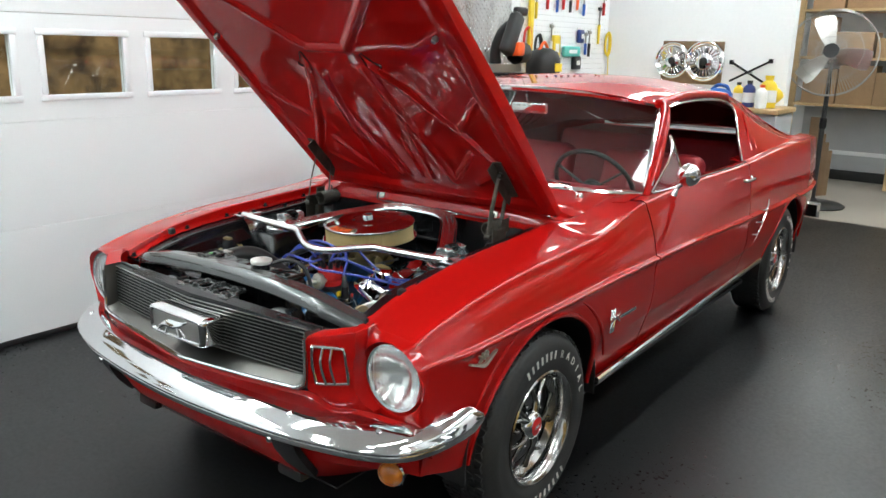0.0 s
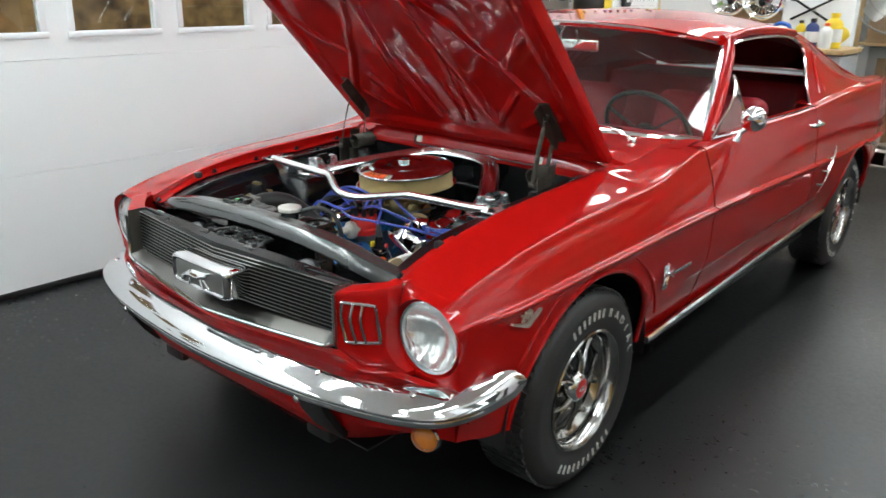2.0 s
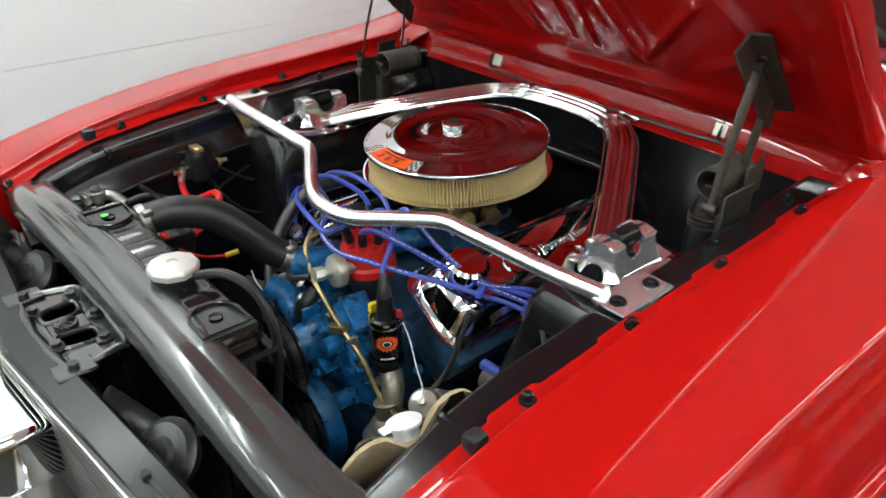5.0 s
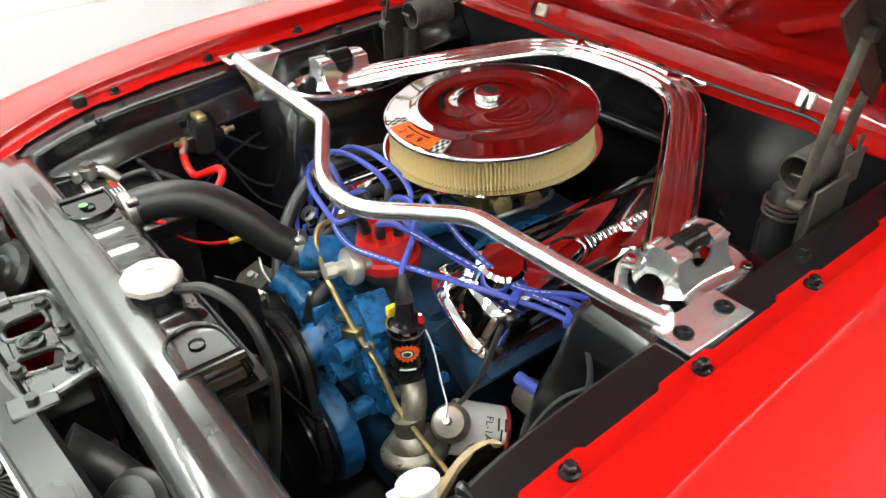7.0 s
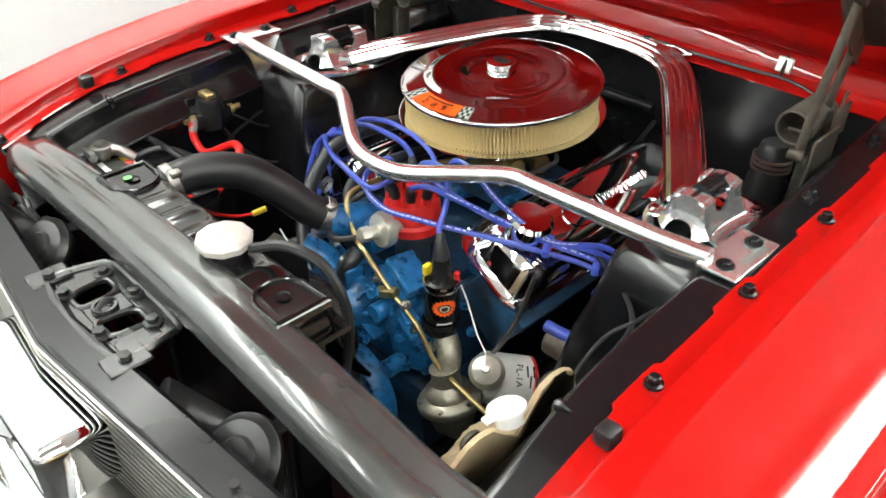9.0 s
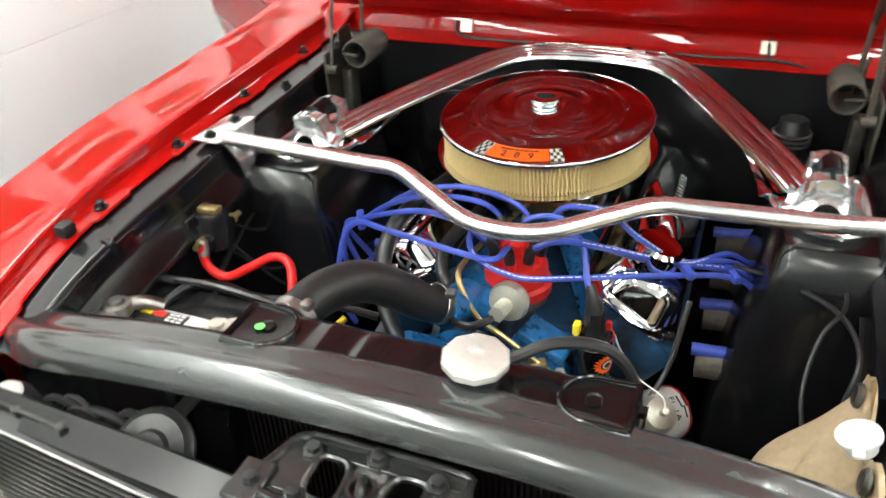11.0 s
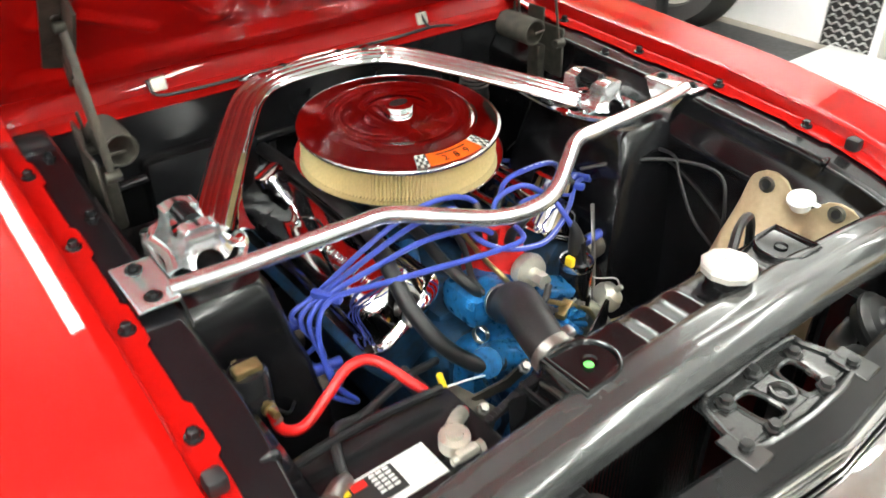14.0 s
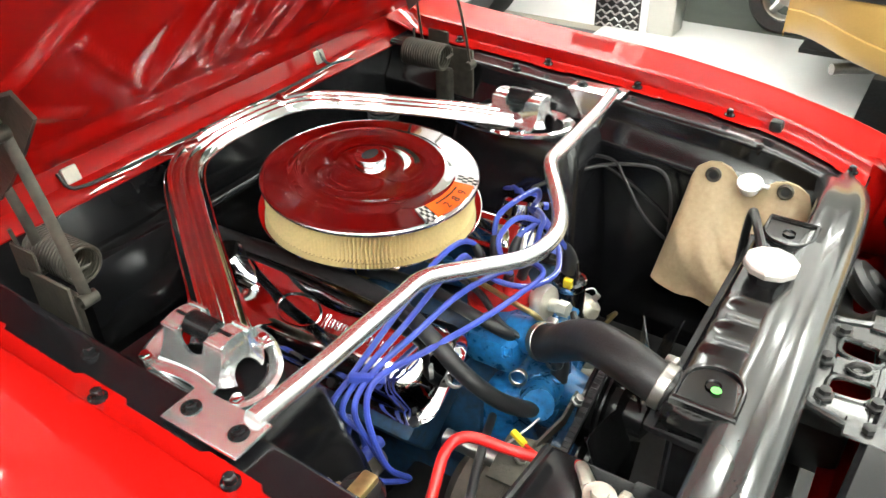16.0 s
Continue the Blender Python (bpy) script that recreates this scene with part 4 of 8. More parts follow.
for a in (0, 2.1, -2.1):
    part("spoke", tube([sw @ Vector((0.03 * math.sin(a), -0.03 * math.cos(a), -0.03)), sw @ Vector((0.18 * math.sin(a), -0.18 * math.cos(a), 0))], 0.008, 8, smooth=1, flat=0.4), INK, steer)
part("hub", lathe([(0.0, 0.0), (0.04, -0.005), (0.045, -0.05), (0.02, -0.3)], 20, sw), INK, steer)
iv = box((0.19, 0.02, 0.055), (0.0, 1.16, 1.235), 0.012, 3)
tube([(0, 1.15, 1.25), (0, 1.12, 1.30)], 0.006, 8, iv, 1)
part("interior_mirror", iv, CHROME, car, "chrome interior mirror")
part("cabin_floor", thick(grid([[(x, y, 0.33) for x in (-0.70, 0.70)] for y in (0.5, 2.6)]), 0.01), INK, car, "dark carpeted cabin floor")
part("headlining", thick(grid([[(u * 0.58, y, re(y) + (rc(y) - re(y)) * (1 - abs(u) ** 2.6) - 0.03) for u in np.linspace(-1, 1, 9)] for y in np.linspace(1.25, 2.4, 8)]), 0.006), RED_TRIM, car, "dark red headlining")
part("parcel_panel", thick(grid([[(x, 2.45, 0.6), (x, 2.6, 0.98), (x, 3.0, 1.0)] for x in (-0.6, 0.6)]), 0.01), RED_TRIM, car)
for sx in (1, -1):
    part("cabin_side", flip(thick(grid([[(0.70, 1.95, 0.4), (0.70, 1.95, 0.97)], [(0.68, 2.6, 0.4), (0.66, 2.6, 1.02)]]), 0.006), sx), RED_TRIM, car)
# ---- raised hood ----
HOOD = Matrix(((1, 0, 0, 0), (0, -0.7071, -0.7071, 0.418), (0, 0.7071, -0.7071, 0.928), (0, 0, 0, 1)))
HW, HL = 0.585, 1.10


def near(p, a, b):
    p, a, b = Vector(p), Vector(a), Vector(b)
    s = min(max((p - a).dot(b - a) / (b - a).length_squared, 0), 1)
    return (p - a - s * (b - a)).length, s


RIBS = []
for s in (-1, 1):
    RIBS += [((s * 0.09, 0.80), (s * 0.33, 1.03), 0.024, 0.013), ((s * 0.15, 0.72), (s * 0.47, 0.20), 0.022, 0.012), ((s * 0.11, 0.70), (s * 0.19, 0.12), 0.03, 0.010),
             ((s * 0.20, 0.13), (s * 0.34, 0.29), 0.016, 0.008), ((s * 0.08, 0.12), (s * 0.13, 0.42), 0.014, 0.008), ((s * 0.30, 0.12), (s * 0.42, 0.20), 0.014, 0.007),
             ((s * 0.03, 0.12), (s * 0.05, 0.33), 0.010, 0.006), ((s * 0.36, 0.42), (s * 0.50, 0.58), 0.02, 0.007)]
RIBS += [((-0.09, 0.80), (0.09, 0.80), 0.024, 0.013)]


def under(u, v):
    """Relief of the hood's inner panel."""
    e = min(HW - abs(u), v + 0.01, HL - v)
    h = 0.012 * (1 - step(0.045, 0.085, e)) - 0.010 * (1 - step(0.0, 0.012, e))
    for a, b, w, k in RIBS:
        d, s = near((u, v), a, b)
        if d < w:
            h = max(h, k * 0.5 * (1 + math.cos(math.pi * d / w)))
    h -= 0.020 * math.exp(-((abs(u) - 0.30) ** 2 / 0.010 + (v - 0.36) ** 2 / 0.016))
    h -= 0.016 * math.exp(-((abs(u) - 0.27) ** 2 / 0.008 + (v - 0.62) ** 2 / 0.010))
    h -= 0.012 * math.exp(-(u ** 2 / 0.004 + (v - 0.45) ** 2 / 0.03))
    h += 0.005 * math.sin(46 * abs(u) + 9 * v) * math.exp(-((abs(u) - 0.17) ** 2 / 0.006 + (v - 0.24) ** 2 / 0.012))
    return h


us = np.linspace(-HW, HW, 151)
vs = np.linspace(0, HL, 141)
hood = part("hood", grid([[(u, v, -0.022 - 0.018 * (1 - (u / HW) ** 2) - 0.02 * math.sin(math.pi * v / HL)) for u in np.linspace(-HW, HW, 25)] for v in np.linspace(-0.012, HL + 0.02, 25)]), RED, car, "raised glossy red hood seen from below", HOOD)
part("inner_panel", grid([[(u, v, under(u, v)) for u in us] for v in vs]), RED, hood, "embossed red inner hood panel", sharp=70)
rim = [(-HW, -0.012), (HW, -0.012), (HW, HL + 0.02), (-HW, HL + 0.02)]
eb = bmesh.new()
for (a, b), (c, d) in zip(rim, rim[1:] + rim[:1]):
    n_ = 30
    rows = []
    for k in range(n_ + 1):
        u, v = a + (c - a) * k / n_, b + (d - b) * k / n_
        rows.append([(u, v, 0.002), (u * 1.004, v, -0.006), (u * 1.004, v, -0.022 - 0.018 * (1 - min(1, abs(u) / HW) ** 2) - 0.02 * math.sin(math.pi * min(max(v / HL, 0), 1)))])
    grid(rows, bm=eb)
bmesh.ops.remove_doubles(eb, verts=eb.verts[:], dist=1e-4)
part("hood_edge", eb, RED, hood)
for s in (-1, 1):
    sl = bmesh.new()
    grid([[(s * (0.165 + 0.03 * a), 0.735 + 0.034 * b * (1 - 0.5 * a), 0.004 - 0.02 * c) for a, b in ((-1, -0.3), (-0.6, -1), (0.9, -1), (1, -0.6), (0.2, 0.2), (-0.7, 1), (-1, 0.8))] for c in (0, 1)], True, sl)
    sl.faces.new(sl.verts[-7:])
    part("slot", sl, INK, hood, "dark slot in the inner panel")
    part("bumper_stop", lathe([(0.0, 0.022), (0.008, 0.02), (0.011, 0.008), (0.008, 0.0)], 14, Matrix.Translation((s * 0.50, 0.86, 0.008))), STEEL, hood)
    for vv in (0.16, 0.24):
        part("hinge_bolt", lathe([(0.0, 0.008), (0.007, 0.008), (0.008, 0.0)], 6, Matrix.Translation((s * 0.455, vv, 0.012))), STEEL, hood)
part("cowl_seal", tube([(x, 0.462, 0.914 + 0.008 * (1 - (x / 0.6) ** 2)) for x in np.linspace(-0.56, 0.56, 25)], 0.008, 8, smooth=0), RUBBER, cowl, "black rubber cowl seal")

# ---- hood hinges ----
def hinge(sx):
    b = box((0.005, 0.085, 0.16), (0.468, 0.22, 0.81), 0.002, 1)
    box((0.004, 0.05, 0.05), (0.466, 0.26, 0.895), 0.002, 1, bm=b)
    h = part("hood_hinge", flip(b, sx), RUSTY, car, "worn dark steel hood hinge with coil spring")
    for nm, pts, r in (("link", [(0.452, 0.175, 0.865), (0.452, 0.195, 0.96), (0.452, 0.232, 1.075)], 0.0075), ("link", [(0.438, 0.275, 0.87), (0.438, 0.285, 0.93), (0.445, 0.30, 1.01)], 0.007)):
        part(nm, flip(tube(pts, r, 8, smooth=4, flat=0.35), sx), RUSTY, h)
    arm = bmesh.new()
    edge = [((0.205, 1.125), (-0.055, -0.040)), ((0.250, 1.078), (-0.052, -0.050)), ((0.300, 1.028), (-0.042, -0.058)), ((0.325, 0.990), (-0.016, -0.052))]
    grid([[(0.447, y + dy * e, z + dz * e) for e in (0, 0.35, 0.55, 0.62)] for (y, z), (dy, dz) in edge], bm=arm)
    grid([[(0.447, 0.205, 1.125), (0.475, 0.205, 1.128)], [(0.447, 0.325, 0.990), (0.475, 0.325, 0.995)]], bm=arm)
    part("strap", flip(thick(arm, 0.005), sx), RUSTY, h)
    coil = [(0.422 + 0.025 * math.cos(a), 0.215 + 0.0058 * a / (2 * math.pi), 0.882 + 0.025 * math.sin(a)) for a in np.linspace(0, 2 * math.pi * 16, 16 * 16)]
    coil = [(coil[0][0] - 0.03, coil[0][1] - 0.004, coil[0][2])] + coil + [(0.45, 0.31, 0.92)]
    part("spring", flip(tube(coil, 0.0028, 6, smooth=0), sx), RUSTY, h, "dark coil spring")
    for yy, zz in ((0.175, 0.865), (0.275, 0.87), (0.232, 1.072)):
        part("pivot", flip(lathe([(0.0, 0.012), (0.009, 0.01), (0.009, -0.012)], 12, facing((0.45, yy, zz), (-1, 0, 0))), sx), RUSTY, h)
    part("lower_bracket", flip(box((0.022, 0.035, 0.10), (0.448, 0.235, 0.80), 0.006, 2), sx), RUSTY, h)


hinge(1)
hinge(-1)

# ---- wheels ----
def wheel():
    """A styled steel wheel with its tyre; the axle is z, outside up."""
    w = part("wheel", lathe([(0.155, -0.09), (0.168, -0.085), (0.160, -0.02), (0.150, 0.02), (0.152, 0.028)], 56), WHEEL, car, "chrome styled-steel wheel with white-lettered tyre")
    prof = [(0.172, -0.085), (0.19, -0.098), (0.235, -0.106), (0.274, -0.102), (0.299, -0.088), (0.309, -0.074), (0.313, -0.05), (0.315, -0.02), (0.315, 0.02), (0.313, 0.05), (0.309, 0.074), (0.299, 0.088),
            (0.293, 0.0925), (0.276, 0.102), (0.262, 0.1055), (0.258, 0.1045), (0.235, 0.106), (0.21, 0.103), (0.197, 0.097), (0.186, 0.094), (0.176, 0.086)]
    part("tyre", lathe(prof, 96), TYRE, w, "black radial tyre with raised white letters")
    tr = bmesh.new()
    for zc in (-0.052, -0.018, 0.018, 0.052):
        lathe([(0.3145, zc - 0.004), (0.3175, zc - 0.003), (0.3175, zc + 0.003), (0.3145, zc + 0.004)], 96, bm=tr)
    for k in range(80):
        a = 2 * math.pi * k / 80
        for zz in (-0.066, 0.066, -0.035, 0.035, 0.0):
            m = Matrix.Rotation(a, 4, "Z") @ Matrix.Translation((0.313, 0, zz)) @ Matrix.Rotation(0.35 if k % 2 else -0.35, 4, "X")
            bb = bmesh.new()
            bmesh.ops.create_cube(bb, size=1, matrix=m @ Matrix.Diagonal((0.008, 0.017, 0.024, 1)))
            join(tr, bb)
    t = part("tread", tr, TYRE, w)
    tagged(t, kind="stuff")
    part("trim_ring", lathe([(0.192, 0.094), (0.193, 0.099), (0.188, 0.103), (0.182, 0.100), (0.176, 0.090), (0.170, 0.080), (0.168, 0.055), (0.158, 0.045), (0.150, 0.035)], 64), WHEEL, w, "polished trim ring")
    part("disc", lathe([(0.15, 0.012), (0.10, 0.010), (0.05, 0.03), (0.0, 0.035)], 48), DUSTY, w, "dark wheel centre")
    sp = bmesh.new()
    for k in range(5):
        a0 = 2 * math.pi * k / 5
        for d in (-0.30, 0.30):
            pts = [(0.045 * math.cos(a0), 0.045 * math.sin(a0), 0.062), (0.085 * math.cos(a0 + d * 0.35), 0.085 * math.sin(a0 + d * 0.35), 0.058), (0.125 * math.cos(a0 + d * 0.8), 0.125 * math.sin(a0 + d * 0.8), 0.046), (0.156 * math.cos(a0 + d), 0.156 * math.sin(a0 + d), 0.04)]
            tube(pts, [0.013, 0.0095, 0.0085, 0.012], 8, sp, 4, flat=0.8)
    part("spokes", sp, WHEEL, w, "five split chrome spokes")
    cap = part("hub_cap", lathe([(0.052, 0.05), (0.05, 0.062), (0.042, 0.075), (0.031, 0.08), (0.03, 0.078)], 40), CHROME, w)
    part("cap_centre", lathe([(0.0305, 0.0785), (0.012, 0.0815), (0.0, 0.082)], 32), REDCAP, w, "red wheel centre with a plain chrome shape")
    part("cap_mark", tube([(-0.016, -0.006, 0.082), (-0.004, 0.002, 0.083), (0.014, 0.007, 0.082)], [0.002, 0.005, 0.002], 6), CHROME, w)
    for k in range(5):
        a0 = 2 * math.pi * (k + 0.5) / 5
        part("lug_nut", lathe([(0.0, 0.058), (0.006, 0.056), (0.0095, 0.05), (0.0095, 0.02)], 8, Matrix.Translation((0.072 * math.cos(a0), 0.072 * math.sin(a0), 0))), CHROME, w)
    for ch, th in zip("RADIAL", np.linspace(22, 76, 6)):
        th = radians(th)
        lettering("letter", ch, 0.036, Matrix.Translation((0.246 * math.sin(th), 0.246 * math.cos(th), 0.1055)) @ Matrix.Rotation(-th, 4, "Z"), TYRE_WHITE, w, 0.0012)
    for th in list(np.linspace(-27, 11, 7)) + list(np.linspace(146, 214, 11)):
        th = radians(th)
        part("raised_bar", box((0.0105, 0.027, 0.003), (0, 0, 0), 0.001, 1), TYRE_WHITE, w, at=Matrix.Translation((0.246 * math.sin(th), 0.246 * math.cos(th), 0.1055)) @ Matrix.Rotation(-th, 4, "Z"))
    return w


OUT_D = Matrix(((0, 0, 1, 0), (1, 0, 0, 0), (0, 1, 0, 0), (0, 0, 0, 1)))
OUT_P = Matrix(((0, 0, -1, 0), (-1, 0, 0, 0), (0, 1, 0, 0), (0, 0, 0, 1)))
w1 = wheel()
w1.matrix_basis = Matrix.Translation((0.705, 0.005, 0.321)) @ OUT_D
copy_thing(w1, Matrix.Translation((-0.705, 0.005, 0.321)) @ OUT_P)
copy_thing(w1, Matrix.Translation((0.705, 2.743, 0.321)) @ OUT_D @ Matrix.Rotation(radians(-38), 4, "Z"))
copy_thing(w1, Matrix.Translation((-0.705, 2.743, 0.321)) @ OUT_P)
part("front_axle", tube([(-0.66, 0, 0.3), (-0.3, 0, 0.27), (0.3, 0, 0.27), (0.66, 0, 0.3)], 0.035, 10), DUSTY, car)
part("rear_axle", tube([(-0.66, 2.743, 0.324), (0.66, 2.743, 0.324)], 0.04, 12, smooth=2), DUSTY, car)

# badges: plain chrome shapes, and the legible engine size
vee = [(-0.420, 0.678), (-0.416, 0.682), (-0.395, 0.674), (-0.360, 0.666), (-0.352, 0.667), (-0.318, 0.687), (-0.302, 0.693), (-0.308, 0.684), (-0.346, 0.658), (-0.356, 0.655), (-0.366, 0.657)]
vb_ = bmesh.new()
lo_, hi_ = [[vb_.verts.new((WB(y) - d, y, z)) for y, z in vee] for d in (0.012, 0.003)]
for k in range(len(vee)):
    vb_.faces.new((lo_[k], lo_[k - 1], hi_[k - 1], hi_[k]))
vb_.faces.new(hi_)
part("fender_badge", vb_, ZINC, car, "small chrome V badge on the fender", sharp=30)
lettering("letter", "289", 0.030, Matrix.Translation((WB(-0.36) - 0.006, -0.362, 0.688)) @ OUT_D @ Matrix.Rotation(radians(12), 4, "Z"), ZINC, car, 0.004)
hb = bmesh.new()
for k in range(3):
    box((0.005, 0.009, 0.085), (0.8325, 0.415 + 0.013 * (k - 1), 0.580), 0.002, 1, Euler((radians(-4), 0, 0)).to_matrix(), bm=hb)
tube([(0.836, 0.385, 0.578), (0.839, 0.41, 0.59), (0.839, 0.43, 0.592), (0.836, 0.465, 0.602)], [0.004, 0.011, 0.011, 0.004], 8, hb, flat=0.5)
for a, b in (((0.405, 0.585), (0.385, 0.562)), ((0.42, 0.585), (0.41, 0.56)), ((0.435, 0.588), (0.46, 0.572))):
    tube([(0.838, a[0], a[1]), (0.838, b[0], b[1])], 0.0035, 6, hb, 1)
part("emblem", hb, CHROME, car, "chrome emblem shape on the fender")
part("script_bar", box((0.005, 0.135, 0.013), (0.8325, 0.545, 0.580), 0.003, 2), CHROME, car, "chrome script as a plain bar")

# ---- engine bay shell ----
def apron_top(y):
    return flange(y) - 0.003


for sx in (1, -1):
    rows = []
    for y in np.linspace(-0.575, 0.40, 40):
        z = apron_top(y)
        front = step(-0.25, -0.5, y)
        xi = 0.485 + 0.012 * step(-0.28, -0.55, y)
        xl = 0.462 - 0.006 * front
        rows.append([(0.585, y, z - 0.0035), (0.537, y, z - 0.004), (xi + 0.014, y, z - 0.005), (xi + 0.009, y, z - 0.0045), (xi + 0.004, y, z - 0.006), (xi + 0.001, y, z - 0.009), (xi, y, z - 0.013), (xi + 0.001, y, z - 0.018), (xi + 0.001, y, z - 0.040), (xi - 0.001, y, z - 0.046),
                     (xl + 0.006, y, z - 0.074), (xl + 0.001, y, z - 0.079), (xl - 0.001, y, z - 0.086), (xl + 0.002, y, z - 0.094), (xl + 0.003, y, z - 0.104), (xl + 0.003, y, z - 0.22), (xl - 0.008, y, 0.45), (xl - 0.034, y, 0.34)])
    ap = part("inner_apron", flip(thick(grid(rows), 0.003), sx), BLACK, car, "gloss black inner fender apron")
    dimple = tube([(0.488, -0.395, apron_top(-0.395) - 0.022), (0.493, -0.395, apron_top(-0.395) - 0.006), (0.508, -0.395, apron_top(-0.395) - 0.004)], [0.002, 0.007, 0.002], 8)
    part("stiffening_dimple", flip(dimple, sx), BLACK, ap)
    # shock tower
    tw = []
    for z, x0, y0, y1 in ((0.30, 0.278, -0.160, 0.20), (0.55, 0.298, -0.142, 0.19), (0.64, 0.314, -0.132, 0.18), (0.70, 0.332, -0.122, 0.175), (0.775, 0.346, -0.11, 0.16), (0.792, 0.354, -0.095, 0.145)):
        tw.append([(0.488, y0, z), (x0 + 0.018, y0, z), (x0 + 0.006, y0 + 0.006, z), (x0, y0 + 0.02, z), (x0, y1 - 0.03, z), (x0 + 0.008, y1 - 0.010, z), (x0 + 0.025, y1, z), (0.488, y1, z)])
    tb = grid(tw)
    tb.faces.new(tb.verts[-8:])
    part("shock_tower", flip(tb, sx), BLACK, car, "black shock tower")
    # fixing bolts along the fender and apron
    def bolt(x, y, z, name="bolt", r=0.0068):
        bb = lathe([(r * 1.55, 0.0), (r * 1.5, 0.003), (r * 1.05, 0.004)], 16, Matrix.Translation((x, y, z)))
        lathe([(r, 0.003), (r, 0.011), (r * 0.7, 0.0125), (0.0, 0.0125)], 6, Matrix.Translation((x, y, z)), bm=bb)
        return part(name, flip(bb, sx), SATIN, car if name == "fender_bolt" else ap)
    for y in TABS:
        bolt(0.550, y + 0.010 * sx, flange(y + 0.010 * sx) - 0.0005, "fender_bolt")
    for y in (0.10, 0.30):
        bolt(0.508, y, apron_top(y) - 0.006)
    part("stop_block", flip(box((0.022, 0.024, 0.022), (0.556, -0.405, flange(-0.405) + 0.010), 0.006, 2), sx), RUBBER, car, "black rubber hood stop")
    part("frame_rail", flip(box((0.10, 1.15, 0.11), (0.36, -0.10, 0.34), 0.01), sx), DUSTY, car)
fw = [[(x, 0.405, 0.858), (x, 0.408, 0.75), (x, 0.40 + 0.02 * math.cos(x * 12), 0.6), (x, 0.43, 0.45), (x, 0.52, 0.30)] for x in np.linspace(-0.6, 0.6, 25)]
part("firewall", thick(grid(fw), 0.004), SATIN, car, "black firewall")
part("splash_floor", thick(grid([[(x, y, 0.285) for x in np.linspace(-0.5, 0.5, 4)] for y in (-0.62, 0.45)]), 0.006), DUSTY, car)
part("bay_crossmember", box((0.74, 0.12, 0.10), (0, -0.12, 0.36), 0.02), DUSTY, car)

# export brace
pth = through_points([(-0.372, 0.035, 0.812), (-0.325, 0.105, 0.828), (-0.235, 0.235, 0.850), (-0.165, 0.325, 0.864), (-0.10, 0.362, 0.868), (0, 0.372, 0.869), (0.10, 0.362, 0.868), (0.165, 0.325, 0.864), (0.235, 0.235, 0.850), (0.325, 0.105, 0.828), (0.372, 0.035, 0.812)], 8)
secp = [(a, 0.0105 * (0.5 + 0.5 * math.cos(a * 2 * math.pi / 0.0195)) ** 0.8 - (0.007 if abs(a) > 0.029 else 0)) for a in np.linspace(-0.0315, 0.0315, 43)]
secp += [(0.030, -0.0065), (-0.030, -0.0065)]
brace = part("export_brace", sweep(pth, secp), BRIGHT, car, "ribbed chrome export brace over the engine", sharp=75)
for sx in (1, -1):
    ear = tube([(0.10, 0.36, 0.874), (0.125, 0.385, 0.872), (0.142, 0.408, 0.866)], [0.014, 0.010, 0.005], 10, flat=0.3)
    part("ear", flip(ear, sx), CHROME, brace)
    part("brace_nut", flip(lathe([(0.012, 0), (0.012, 0.003), (0.008, 0.004), (0.008, 0.011), (0, 0.012)], 6, Matrix.Translation((0.06, 0.392, 0.868))), sx), SATIN, brace)
    part("brace_foot", flip(box((0.07, 0.03, 0.006), (0.07, 0.392, 0.866), 0.002), sx), CHROME, brace)
    flare = []
    for e in np.linspace(0, 1, 9):
        mid, w_ = Vector((0.312, 0.125, 0.824)).lerp(Vector((0.366, 0.044, 0.802)), e), 0.031 + 0.030 * e ** 2
        mid.z -= 0.006 * math.sin(math.pi * e)
        across = Vector((0.832, 0.555, 0))
        flare.append([mid + across * w_ * a + Vector((0, 0, 0.004 * abs(a) ** 3 + 0.0025 * math.cos(3 * math.pi * a))) for a in np.linspace(-1, 1, 19)])
    part("brace_end", flip(thick(grid(flare), 0.003), sx), BRIGHT, brace)
    # saddle plate on the tower
    ol = through_points([(0.318, 0.075, 0), (0.325, -0.01, 0), (0.37, -0.072, 0), (0.43, -0.085, 0), (0.468, -0.05, 0), (0.470, 0.04, 0), (0.455, 0.115, 0), (0.40, 0.14, 0), (0.345, 0.13, 0), (0.318, 0.075, 0)], 5)[:-1]
    pb = grid([[(0.40 + (p.x - 0.40) * s, 0.03 + (p.y - 0.03) * s, z) for p in ol] for s, z in ((0.86, 0.794), (0.88, 0.801), (0.83, 0.804), (0.79, 0.801), (0.70, 0.796))], True)
    pl = part("saddle_plate", flip(pb, sx), PLATED, brace, "chrome shock-tower plate", sharp=50)
    sb = bmesh.new()
    foot, tip = 0.8025, 0.8500
    ys = np.linspace(-0.018, 0.080, 41)

    def leg(yy, sgn):
        # one cast side: flange, flared foot, and a round scoop in the top edge between the two posts
        s = abs(yy - 0.031) / 0.049
        w_ = 0.033 + 0.010 * s ** 2
        q = abs(yy - 0.031) / 0.022
        h_ = tip if q >= 1 else tip - 0.027 * math.sqrt(1 - q * q)
        line = [(0.402 + sgn * (w_ + 0.014), yy, foot), (0.402 + sgn * (w_ + 0.007), yy, foot + 0.001)]
        for k in range(11):
            e = k / 10
            z = foot + 0.003 + (h_ - foot - 0.003) * e
            f = (z - foot) / (tip - foot)
            line.append((0.402 + sgn * (0.0225 + (w_ - 0.0225) * (1 - f) ** 2.4), yy, z))
        return line

    for sgn in (1, -1):
        join(sb, thick(grid([leg(yy, sgn) for yy in ys]), 0.004))
